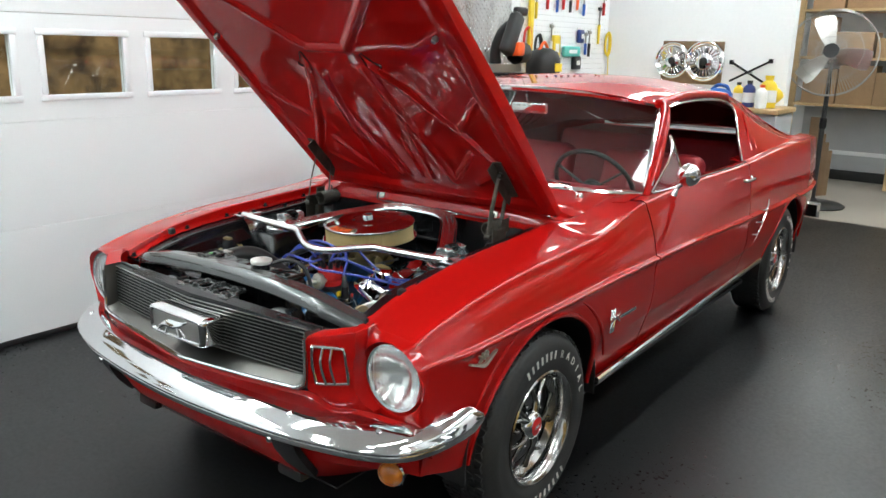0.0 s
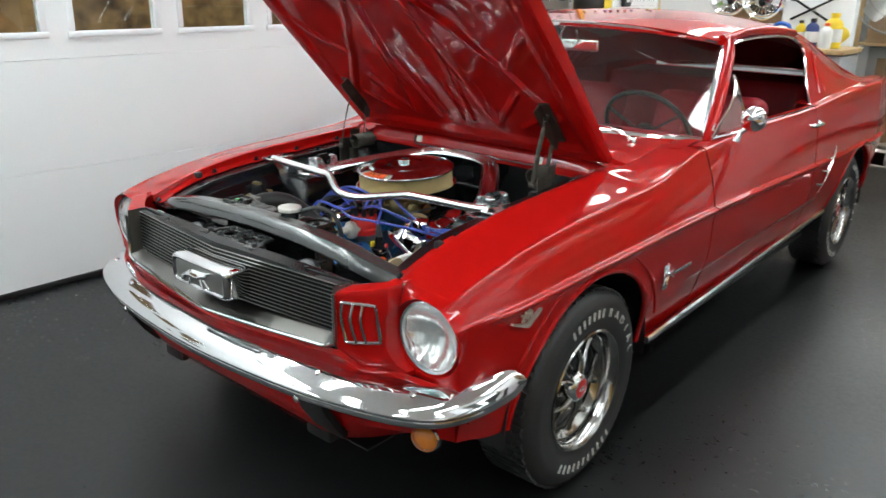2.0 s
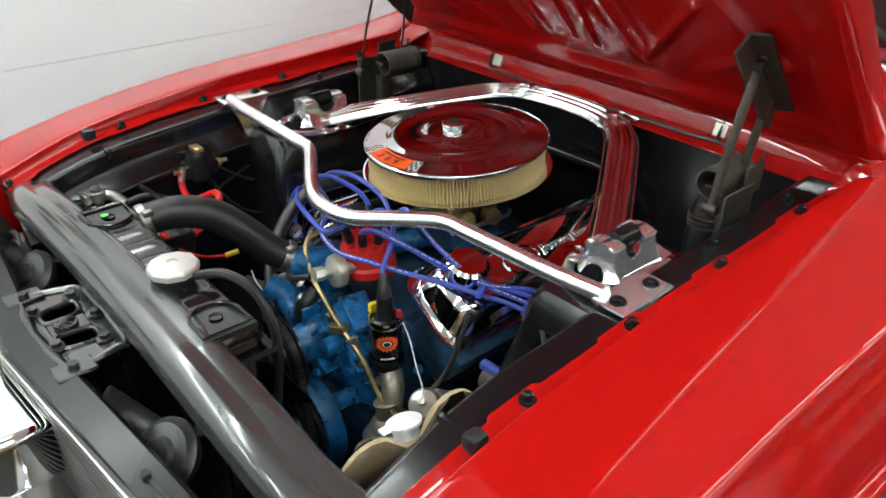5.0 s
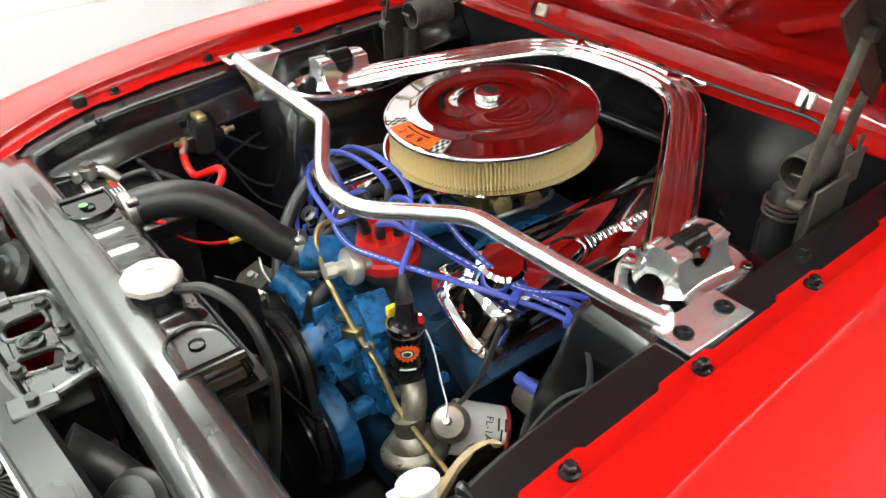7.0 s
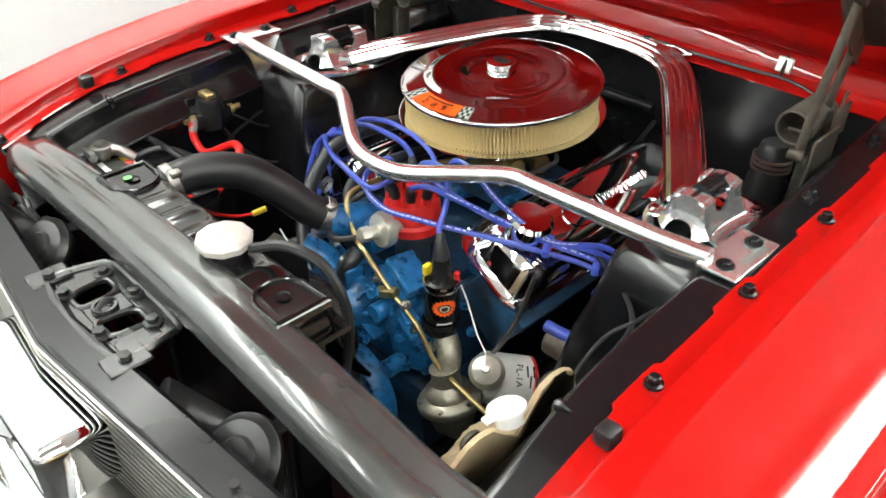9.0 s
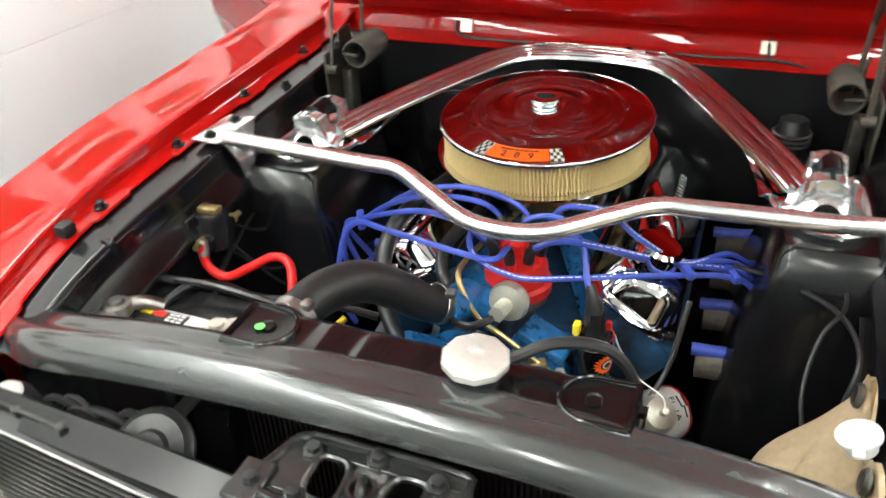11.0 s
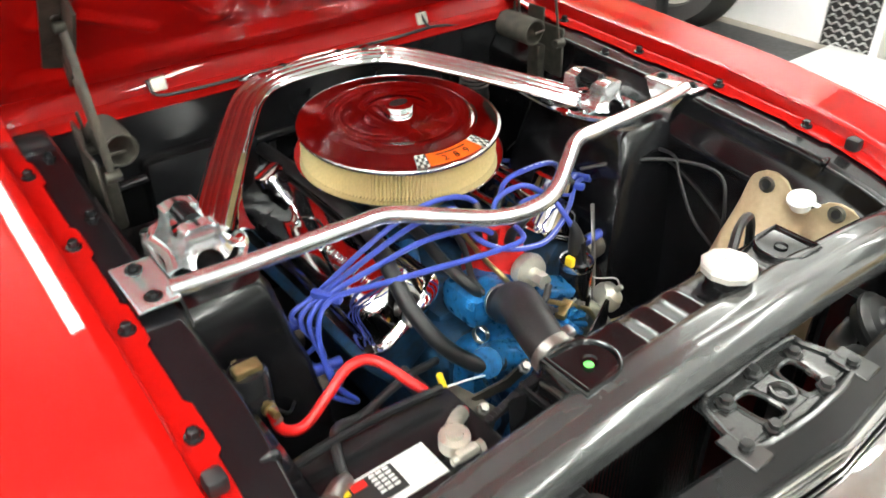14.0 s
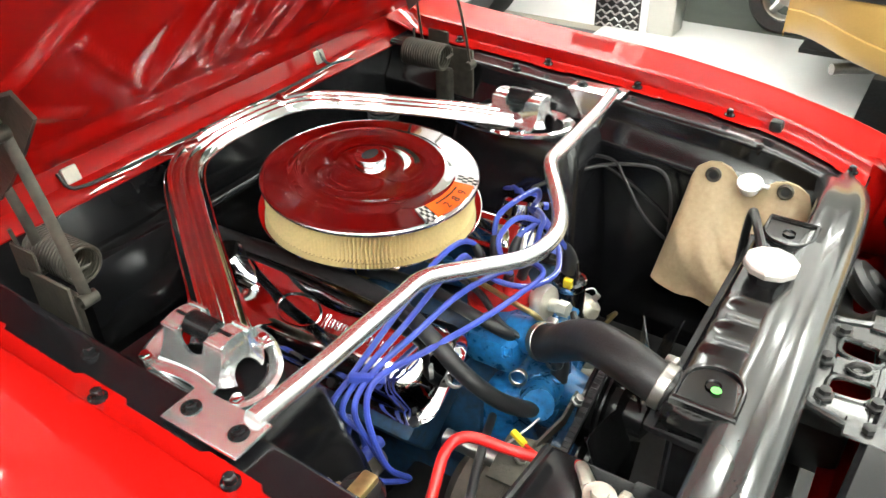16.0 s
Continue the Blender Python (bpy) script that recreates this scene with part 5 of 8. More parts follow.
    for y0, y1, end in ((-0.018, 0.008, 0), (0.054, 0.080, -1)):
        cap = [[(0.402 + 0.0235 * math.cos(a), yy, tip - 0.004 + 0.0085 * math.sin(a)) for a in np.linspace(0, math.pi, 11)] for yy in np.linspace(y0, y1, 5)]
        join(sb, thick(grid(cap), 0.004))
        ye, out = ys[end], (-1 if end == 0 else 1)
        outer = [Vector(p) for p in leg(ye, 1)[2:] + [(0.402 + 0.0235 * math.cos(a), ye, tip - 0.004 + 0.0085 * math.sin(a)) for a in np.linspace(0.3, math.pi - 0.3, 7)] + leg(ye, -1)[:1:-1]]
        inner = [Vector((0.402 + 0.020 * math.cos(a), ye + out * 0.016 * (1 - 0.6 * math.sin(a)), foot + 0.019 * math.sin(a))) for a in np.linspace(0, math.pi, len(outer))]
        face = []
        for e in np.linspace(0, 1, 7):
            row = []
            for p, q in zip(outer, inner):
                r = p.lerp(q, e)
                f = (r.z - foot) / (tip - foot)
                row.append((r.x, ye + out * 0.016 * (1 - min(1.0, f)) ** 2 * math.sin(math.pi * e / 2), r.z))
            face.append(row)
        join(sb, thick(grid(face), 0.003))
    part("saddle", flip(sb, sx), PLATED, brace, "chrome shock mount saddle", sharp=75)
    mb_ = lathe([(0.0, -0.046), (0.008, -0.046), (0.008, -0.024), (0.0155, -0.022), (0.0155, 0.022), (0.008, 0.024), (0.008, 0.046), (0, 0.046)], 16, facing((0.402, 0.031, 0.847), (0, 1, 0)))
    part("shock_bolt", flip(mb_, sx), SATIN, brace, "black shock absorber bolt and bush")
    for xx, yy in ((0.345, 0.0), (0.445, 0.10), (0.44, -0.05)):
        part("plate_nut", flip(lathe([(0.009, 0), (0.009, 0.002), (0.006, 0.003), (0.006, 0.0065), (0, 0.007)], 6, Matrix.Translation((xx, yy, 0.802))), sx), CHROME, brace)

# cross bar between the aprons
bar = tube([(-0.487, -0.132, 0.856), (-0.40, -0.135, 0.853), (-0.24, -0.134, 0.847), (-0.178, -0.138, 0.845), (-0.115, -0.175, 0.836), (-0.05, -0.212, 0.826), (0.008, -0.222, 0.823), (0.065, -0.212, 0.826), (0.13, -0.172, 0.836), (0.19, -0.134, 0.843), (0.25, -0.128, 0.844), (0.40, -0.123, 0.847), (0.487, -0.116, 0.850)], 0.0125, 16, smooth=6)
mbar = part("cross_bar", bar, BAR, car, "polished chrome cross bar between the fender aprons")
for sx in (1, -1):
    yc, zp = (-0.081, 0.8465) if sx > 0 else (-0.098, 0.853)
    plate = box((0.052, 0.108, 0.005), (0.506, yc, zp), 0.002, 2)
    part("end_plate", flip(plate, sx), PLATED, mbar)
    gb = thick(grid([[(0.484, yc - 0.046, zp), (0.484, yc + 0.05, zp)], [(0.4745, yc - 0.028, zp - 0.035), (0.4745, yc + 0.02, zp - 0.04)], [(0.468, yc - 0.018, zp - 0.075), (0.468, yc + 0.006, zp - 0.075)]]), 0.004)
    part("gusset", flip(gb, sx), POLISH, mbar)
    for yy in (yc - 0.034, yc + 0.034):
        part("plate_bolt", flip(lathe([(0.0115, 0), (0.011, 0.002), (0.0068, 0.0025), (0.0068, 0.006), (0.0055, 0.0068), (0.0035, 0.0068), (0.003, 0.0045), (0, 0.0045)], 18, Matrix.Translation((0.507, yy, zp + 0.0025))), sx), SATIN, mbar)

# radiator support beam and front sheet metal
cb = through_points([(-0.565, -0.50, 0.755), (-0.52, -0.525, 0.765), (-0.44, -0.552, 0.790), (-0.30, -0.556, 0.812), (-0.12, -0.556, 0.824), (0.05, -0.556, 0.827), (0.22, -0.556, 0.822), (0.36, -0.554, 0.808), (0.45, -0.548, 0.788), (0.52, -0.53, 0.768), (0.565, -0.51, 0.757)], 6)
secb = [(-0.036, -0.026), (-0.038, -0.002), (-0.031, 0.008), (-0.018, 0.011), (-0.006, 0.0075), (0.002, 0.008), (0.012, 0.0125), (0.024, 0.010), (0.033, 0.002), (0.039, -0.008), (0.041, -0.024), (0.036, -0.024), (0.03, -0.010), (-0.028, -0.012)]
part("support_beam", sweep(cb, secb), BEAM, car, "satin black radiator support beam", sharp=50)
for s in (-1, 1):
    part("radiator_support", box((0.20, 0.02, 0.42), (s * 0.40, -0.535, 0.54), 0.006, 1), SATIN, car, "black radiator support panel")
part("lower_crossmember", box((0.62, 0.03, 0.08), (0, -0.54, 0.37), 0.008, 1), SATIN, car)
# hood latch on its stay
lt = bmesh.new()
box((0.188, 0.022, 0.006), (0.005, -0.601, 0.778), 0.002, 1, bm=lt)
latch = part("hood_latch", lt, LATCH, car, "glossy black hood latch plate with two slots")
part("front_strip", box((0.188, 0.014, 0.006), (0.005, -0.668, 0.778), 0.002, 1), LATCH, latch)
part("web", box((0.036, 0.052, 0.006), (0.005, -0.637, 0.778), 0.002, 1), LATCH, latch)
part("rear_flange", box((0.11, 0.006, 0.05), (0.005, -0.592, 0.752), 0.002, 1), LATCH, latch)
for s in (-1, 1):
    part("web", box((0.036, 0.052, 0.006), (0.005 + s * 0.076, -0.637, 0.778), 0.002, 1), LATCH, latch)
    part("mount_tab", box((0.035, 0.05, 0.005), (0.005 + s * 0.105, -0.664, 0.7835), 0.002, 1), LATCH, latch)
for s in (-1, 1):
    ring_ = []
    for a in np.linspace(0, 2 * math.pi, 33):
        ca, sa = math.cos(a), math.sin(a)
        ring_.append((0.005 + s * 0.038 + 0.019 * math.copysign(abs(ca) ** 0.6, ca) + s * 0.004 * sa, -0.637 + 0.026 * math.copysign(abs(sa) ** 0.6, sa), 0.780))
    part("slot_rim", tube(ring_, 0.0042, 8, smooth=0, cap=False), LATCH, latch)
part("plate_rim", tube([(0.005 + 0.092 * a, -0.632 + 0.041 * b, 0.781) for a, b in ((-0.8, 1), (0.8, 1), (1, 0.6), (0.95, -1), (-0.95, -1), (-1, 0.6), (-0.8, 1))], 0.0055, 8, smooth=4), LATCH, latch)
part("latch_eye", lathe([(0.013, 0.0), (0.016, 0.003), (0.015, 0.006), (0.011, 0.006), (0.009, 0.0)], 24, Matrix.Translation((0.005, -0.640, 0.781))), LATCH, latch)
part("latch_hook", tube([(0.005, -0.655, 0.770), (0.008, -0.648, 0.786), (0.004, -0.636, 0.790), (0.002, -0.626, 0.782)], 0.0045, 8), DUSTY, latch)
for x, y in ((0.108, -0.664), (-0.098, -0.664), (0.07, -0.612), (-0.06, -0.612), (0.005, -0.602), (0.05, -0.666), (-0.05, -0.666)):
    part("latch_bolt", lathe([(0.012, 0), (0.0115, 0.003), (0.0075, 0.004), (0.0075, 0.010), (0, 0.011)], 6, Matrix.Translation((x, y, 0.782))), DUSTY, latch)
part("latch_stay", box((0.10, 0.012, 0.42), (0.005, -0.588, 0.54), 0.004, 1), SATIN, car, "black hood latch stay")
# horns and the panel over the grille
for x, y, z in ((0.272, -0.625, 0.745), (-0.262, -0.62, 0.735)):
    hn = lathe([(0.0, 0.02), (0.018, 0.019), (0.022, 0.014), (0.038, 0.012), (0.043, 0.006), (0.046, 0.004), (0.046, -0.002), (0.040, -0.006), (0.036, -0.018), (0.02, -0.024), (0.0, -0.024)], 28, facing((x, y, z - 0.012), (0.15, -0.55, 0.6)))
    horn = part("horn", hn, DUSTY, car, "dusty black horn")
    part("horn_trumpet", tube([(x, y + 0.03, z - 0.03), (x - 0.05, y + 0.02, z - 0.04), (x - 0.10, y - 0.01, z - 0.02), (x - 0.115, y - 0.035, z)], [0.014, 0.02, 0.026, 0.034], 14, flat=0.7), DUSTY, horn)
    part("horn_bracket", box((0.02, 0.05, 0.006), (x + 0.01, y + 0.04, z + 0.012), 0.002, 1), DUSTY, horn)
rows = []
for x in np.linspace(-0.50, 0.50, 41):
    y = lip_y(x)
    rows.append([(x, y + 0.034, 0.752 + 0.02 * (1 - (x / 0.5) ** 2)), (x, y + 0.037, 0.762 + 0.02 * (1 - (x / 0.5) ** 2)), (x, y + 0.075, 0.766 + 0.02 * (1 - (x / 0.5) ** 2)), (x, y + 0.082, 0.760 + 0.02 * (1 - (x / 0.5) ** 2)), (x, y + 0.084, 0.72)])
part("grille_top_panel", thick(grid(rows), 0.003), SATIN, car, "satin black panel behind the grille top")
for x in (-0.40, -0.33, 0.33, 0.40):
    part("panel_hole", lathe([(0.006, 0.0), (0.0, 0.0)], 10, Matrix.Translation((x, lip_y(x) + 0.056, 0.7695 + 0.02 * (1 - (x / 0.5) ** 2)))), INK, car)
# wiring bundle and lamp back in the nose, passenger side
wb = bmesh.new()
for k in range(7):
    r0 = random.Random(k)
    tube([(-0.47 + 0.02 * k, -0.60 - 0.02 * r0.random(), 0.70 - 0.02 * r0.random()), (-0.42 + 0.02 * k, -0.61 + 0.02 * r0.random(), 0.735), (-0.36 + 0.015 * k, -0.60, 0.70 + 0.03 * r0.random()), (-0.28, -0.58, 0.66)], 0.005, 6, wb)
tagged(part("wiring", wb, INK, car, "black wiring bundle in the nose"), kind="stuff")
part("lamp_back", lathe([(0.03, 0.0), (0.028, 0.03), (0.02, 0.045), (0.0, 0.05)], 20, facing((-0.455, -0.625, 0.715), (0.1, -0.2, 1))), STEEL, car)
# ---- engine ----
eb = bmesh.new()
box((0.24, 0.50, 0.22), (0, 0.06, 0.50), 0.03, 2, bm=eb)
box((0.26, 0.60, 0.16), (0, 0.06, 0.37), 0.03, 2, bm=eb)
engine = part("engine_block", eb, GRIME_SHADE, car, "blue-painted V8 engine block")
for sx in (1, -1):
    hd = box((0.11, 0.48, 0.10), (0.175, 0.095, 0.598), 0.012, 2, Euler((0, radians(38), 0)).to_matrix())
    part("cylinder_head", flip(hd, sx), GRIME_SHADE, engine, "blue cylinder head")
    # pressed chrome valve cover, canted outwards
    rows = []
    n = Matrix.Translation((0.168, 0.098 if sx > 0 else 0.082, 0.664)) @ Matrix.Rotation(radians(31), 4, "Y")
    for hgt, w, l, r in ((0.0, 0.080, 0.250, 0.04), (0.003, 0.080, 0.250, 0.04), (0.005, 0.069, 0.238, 0.04), (0.012, 0.065, 0.234, 0.04), (0.044, 0.059, 0.226, 0.04), (0.054, 0.052, 0.218, 0.038), (0.060, 0.041, 0.206, 0.032), (0.061, 0.0, 0.0, 0.0)):
        ring = []
        for cx, cy, a0 in ((1, 1, 0), (-1, 1, 90), (-1, -1, 180), (1, -1, 270)):
            for k in range(6):
                a = radians(a0 + 18 * k)
                ring.append(n @ Vector((cx * (w - r) + r * math.cos(a), cy * (l - r) + r * math.sin(a), hgt)))
        rows.append(ring)
    part("valve_cover", flip(grid(rows, True), sx), CHROME, engine, "pressed chrome valve cover with raised lettering", sharp=50)
    far = 1 if sx > 0 else -1
    ring = [n @ Vector((0.024 * math.cos(a), (-0.058 if sx > 0 else 0.0) + 0.040 * math.sin(a), 0.0605)) for a in np.linspace(0, 2 * math.pi, 30)]
    part("oval_badge", flip(tube(ring, 0.0022, 6, smooth=0), sx), CHROME, engine, "plain raised oval")
    for k in range(12):
        part("raised_bar", flip(box((0.014 if k else 0.024, 0.006, 0.0012), n @ Vector((0, far * (0.052 + 0.0115 * k) - (0.058 if sx > 0 else 0.0), 0.0612)), 0.001, 1, n.to_3x3()), sx), CHROME, engine)
    for yy in (-0.228, -0.08, 0.09, 0.228):
        part("cover_bolt", flip(lathe([(0.008, 0), (0.008, 0.008), (0, 0.009)], 6, n @ Matrix.Translation((0.071, yy, 0.004))), sx), SATIN, engine)
    # exhaust manifold
    em = bmesh.new()
    tube([(0.345, -0.115, 0.525), (0.355, 0.0, 0.52), (0.36, 0.18, 0.50), (0.35, 0.30, 0.42)], 0.03, 12, em)
    for yy in (-0.10, 0.02, 0.14, 0.25):
        tube([(0.27, yy, 0.575), (0.32, yy, 0.575), (0.362, yy + 0.01, 0.53)], [0.024, 0.026, 0.028], 12, em)
    part("exhaust_manifold", flip(em, sx), CASTIRON, engine, "rusty cast-iron exhaust manifold")
    for yy in (-0.105, 0.015, 0.135, 0.245):
        part("plug_boot", flip(tube([(0.262, yy, 0.600), (0.295, yy, 0.602), (0.330, yy, 0.606)], 0.0095, 12), sx), WIRE, engine, "thick blue spark plug boot")
# oil filler cap and breather
part("oil_cap", lathe([(0.0, 0.034), (0.03, 0.033), (0.036, 0.028), (0.037, 0.006), (0.03, 0.0)], 32, facing((0.188, -0.085, 0.728), (0.35, 0, 1))), CHROME, engine, "round chrome oil filler cap")
part("breather", lathe([(0.0, 0.04), (0.024, 0.039), (0.028, 0.034), (0.028, 0.01), (0.02, 0.0)], 28, facing((-0.175, 0.24, 0.722), (-0.35, 0, 1))), CHROME, engine, "chrome breather cap")
# intake manifold and carburettor
im = bmesh.new()
box((0.20, 0.42, 0.05), (0, 0.07, 0.60), 0.02, 2, bm=im)
for sx in (1, -1):
    for yy in (-0.10, 0.02, 0.12, 0.22):
        part("intake_runner", tube([(sx * 0.03, 0.07, 0.66), (sx * 0.07, (yy + 0.07) / 2, 0.655), (sx * 0.115, yy, 0.625)], 0.021, 10), BLUE, engine)
box((0.12, 0.13, 0.05), (-0.01, 0.075, 0.685), 0.012, 2, bm=im)
part("intake_manifold", im, GRIME_SHADE, engine, "blue intake manifold")
cbm = box((0.10, 0.13, 0.05), (-0.012, 0.078, 0.735), 0.012, 2)
lathe([(0.055, 0.75), (0.052, 0.79)], 24, Matrix.Translation((-0.012, 0.078, 0)), bm=cbm)
for x, y, z in ((0.05, 0.04, 0.735), (0.055, 0.1, 0.725), (-0.07, 0.05, 0.73)):
    lathe([(0.0, 0.02), (0.016, 0.018), (0.018, 0.0), (0.012, -0.012)], 14, facing((x, y, z), (1 if x > 0 else -1, -0.3, 0.2)), bm=cbm)
part("carburettor", cbm, BRASS, engine, "brassy carburettor under the air cleaner")
part("carb_linkage", tube([(0.06, 0.0, 0.72), (0.085, 0.03, 0.735), (0.085, 0.11, 0.73), (0.06, 0.15, 0.72)], 0.004, 8), STEEL, engine)
# air cleaner
UP = 0.022
C = Matrix.Translation((-0.014, 0.078, UP)) @ Matrix.Diagonal((0.97, 0.97, 1, 1))
ac = part("air_cleaner", lathe([(0.05, 0.774), (0.12, 0.775), (0.160, 0.779), (0.174, 0.7835), (0.181, 0.787), (0.1815, 0.790), (0.178, 0.7905), (0.170, 0.7885), (0.06, 0.785)], 72, C), CHROME, car, "round chrome air cleaner with a paper element")
rows = []
rp = random.Random(11)
N = 172
wob = [rp.uniform(-0.18, 0.18) for _ in range(N)]
for i, z in enumerate(np.linspace(0.789 + UP, 0.842 + UP, 4)):
    row = []
    for k in range(N):
        for f, r in ((0.0, 0.150), (0.22, 0.1605), (0.5, 0.1635), (0.78, 0.1605)):
            a = 2 * math.pi * (k + f + wob[k] * math.sin(1.9 * i + k)) / N
            row.append((r * math.cos(a) - 0.015, r * math.sin(a) + 0.078, z))
    rows.append(row)
part("filter_element", grid(rows, True), PAPER, ac, "pleated cream paper filter", sharp=50)
lid = lathe([(0.165, 0.838), (0.174, 0.839), (0.1755, 0.8425), (0.173, 0.846), (0.166, 0.8475), (0.135, 0.8505), (0.128, 0.8525), (0.122, 0.8565), (0.116, 0.858), (0.109, 0.857), (0.103, 0.8545), (0.098, 0.8535), (0.062, 0.8555), (0.056, 0.859), (0.050, 0.8605), (0.026, 0.8615), (0.0, 0.862)], 96, C)
part("lid", lid, mat("tinted_chrome", (0.60, 0.58, 0.60), 0.07, metal=1, vary=0.03), ac, "polished chrome air cleaner lid with pressed rings", sharp=60)
nut = lathe([(0.0, 0.8745), (0.0215, 0.8745), (0.0245, 0.873), (0.0255, 0.8705), (0.025, 0.868), (0.0225, 0.8665), (0.0225, 0.864), (0.0245, 0.8625), (0.0245, 0.861)], 36, C)
part("wing_nut", nut, CHROME, ac, "round chrome lid nut")
part("nut_mark", lathe([(0.017, 0.8750), (0.0, 0.8752)], 28, C @ Matrix.Diagonal((1, 0.6, 1, 1))), INK, ac)
# sector decal on the lid's edge
def sector(a0, a1, r0, r1, z, material, nm, lab=""):
    rows = [[(-0.015 + r * math.cos(a), 0.078 + r * math.sin(a), z + UP - (r - r0) * 0.09) for r in np.linspace(r0, r1, 4)] for a in np.linspace(a0, a1, 10)]
    return part(nm, thick(grid(rows), 0.0005), material, ac, lab)
AD = radians(-90)
sector(AD - 0.30, AD + 0.30, 0.134, 0.165, 0.8522, ORANGE, "decal", "orange engine decal")
for s in (-1, 1):
    a0, a1 = sorted((AD + s * 0.31, AD + s * 0.43))
    sector(a0, a1, 0.134, 0.165, 0.8520, WHITE, "decal_flag")
    for i in range(4):
        for j in range(4):
            if (i + j) % 2:
                b0, b1 = a0 + (a1 - a0) * i / 4, a0 + (a1 - a0) * (i + 1) / 4
                r0, r1 = 0.137 + 0.008 * j, 0.137 + 0.008 * (j + 1)
                rows = [[(-0.015 + r * math.cos(a), 0.078 + r * math.sin(a), 0.8532 + UP - (r - 0.136) * 0.09) for r in (r0, r1)] for a in (b0, b1)]
                part("flag_square", grid(rows), INK, ac, flat=True)
for k, ch in enumerate("289"):
    a = AD + (k - 1) * 0.13
    m = Matrix.Translation((-0.015 + 0.156 * math.cos(a), 0.078 + 0.156 * math.sin(a), 0.8524 + UP)) @ Matrix.Rotation(a + math.pi / 2, 4, "Z") @ Matrix.Rotation(radians(5), 4, "X")
    lettering("decal_number", ch, 0.019, m, INK, ac, 0.0003)
for k in range(8):
    a = AD + (k - 3.5) * 0.05
    part("decal_line", box((0.006, 0.003, 0.0006), (0, 0, 0)), INK, ac, at=Matrix.Translation((-0.015 + 0.142 * math.cos(a), 0.078 + 0.142 * math.sin(a), 0.8527 + UP)) @ Matrix.Rotation(a + math.pi / 2, 4, "Z"))
pivot = Matrix.Translation((-0.014, 0.078, 0.82))
ac.matrix_basis = pivot @ Matrix.Rotation(radians(3.7), 4, "X") @ Matrix.Rotation(radians(-0.8), 4, "Y") @ pivot.inverted()
# distributor
db = lathe([(0.028, 0.60), (0.03, 0.66), (0.046, 0.668), (0.047, 0.685)], 28, Matrix.Translation((0.006, -0.148, 0)))
dist = part("distributor", db, STEEL, car, "distributor with red cap and blue leads")
cap_b = lathe([(0.047, 0.682), (0.052, 0.686), (0.052, 0.70), (0.047, 0.705), (0.046, 0.725), (0.041, 0.736), (0.0, 0.738)], 32, Matrix.Translation((0.006, -0.148, 0)))
for k in range(8):
    a = 2 * math.pi * k / 8
    part("cap_tower", lathe([(0.009, 0.70), (0.0085, 0.745), (0.007, 0.752), (0.0, 0.752)], 12, Matrix.Translation((0.006 + 0.034 * math.cos(a), -0.148 + 0.034 * math.sin(a), 0))), REDCAP, dist)
lathe([(0.010, 0.73), (0.009, 0.758), (0, 0.758)], 12, Matrix.Translation((0.006, -0.148, 0)), bm=cap_b)
part("distributor_cap", cap_b, REDCAP, dist, "red distributor cap")
vb = lathe([(0.0, 0.030), (0.010, 0.029), (0.011, 0.012), (0.027, 0.008), (0.0295, 0.0), (0.027, -0.010), (0.012, -0.018), (0.009, -0.05)], 28, facing((0.016, -0.218, 0.708), (-0.12, -1, 0.12)))
part("vacuum_advance", vb, ZINC, dist, "round zinc vacuum canister")
part("vacuum_nut", lathe([(0.0, 0.042), (0.012, 0.042), (0.0125, 0.026)], 6, facing((0.016, -0.218, 0.708), (-0.12, -1, 0.12))), ZINC, dist)
part("vacuum_hose", tube([(0.01, -0.268, 0.712), (-0.02, -0.285, 0.705), (-0.06, -0.26, 0.70), (-0.075, -0.20, 0.715), (-0.05, -0.14, 0.74), (-0.03, -0.06, 0.75)], 0.0055, 8), RUBBER, dist)
# blue leads
def lead(pts, nm="plug_wire"):
    w = part(nm, tube(pts, 0.0044, 8, smooth=7), WIRE, dist, "blue spark plug wire")
    line, marks, run = through_points(pts, 24), bmesh.new(), 0.0
    for i, (p, q) in enumerate(zip(line, line[1:])):
        run += (q - p).length
        if pts[-1][0] > 0.2 and 0.09 < run < 0.30 and i % 3:
            d = (q - p).normalized()
            n = (Vector((0.3, -0.5, 0.8)) - d * d.dot(Vector((0.3, -0.5, 0.8)))).normalized()
            box((0.0034, 0.0010, 0.0005), p + n * 0.0043, 0, 1, Matrix((d, n.cross(d), n)).transposed(), marks)
    if len(marks.verts):
        tagged(part("wire_print", marks, WHITE, w), kind="stuff")
    return w


towers = [(0.006 + 0.034 * math.cos(2 * math.pi * k / 8), -0.148 + 0.034 * math.sin(2 * math.pi * k / 8)) for k in range(8)]
for k, (tx, ty) in enumerate(towers):
    part("tower_boot", tube([(tx, ty, 0.748), (tx + (tx - 0.006) * 0.15, ty + (ty + 0.148) * 0.15, 0.766), (tx + (tx - 0.006) * 0.55, ty + (ty + 0.148) * 0.4, 0.778)], [0.0085, 0.008, 0.006], 10), RUBBER, dist, "grey rubber boot")


def start(k):
    tx, ty = towers[k]
    return [(tx, ty, 0.765), (tx + (tx - 0.006) * 0.6, ty + (ty + 0.148) * 0.45, 0.780)]


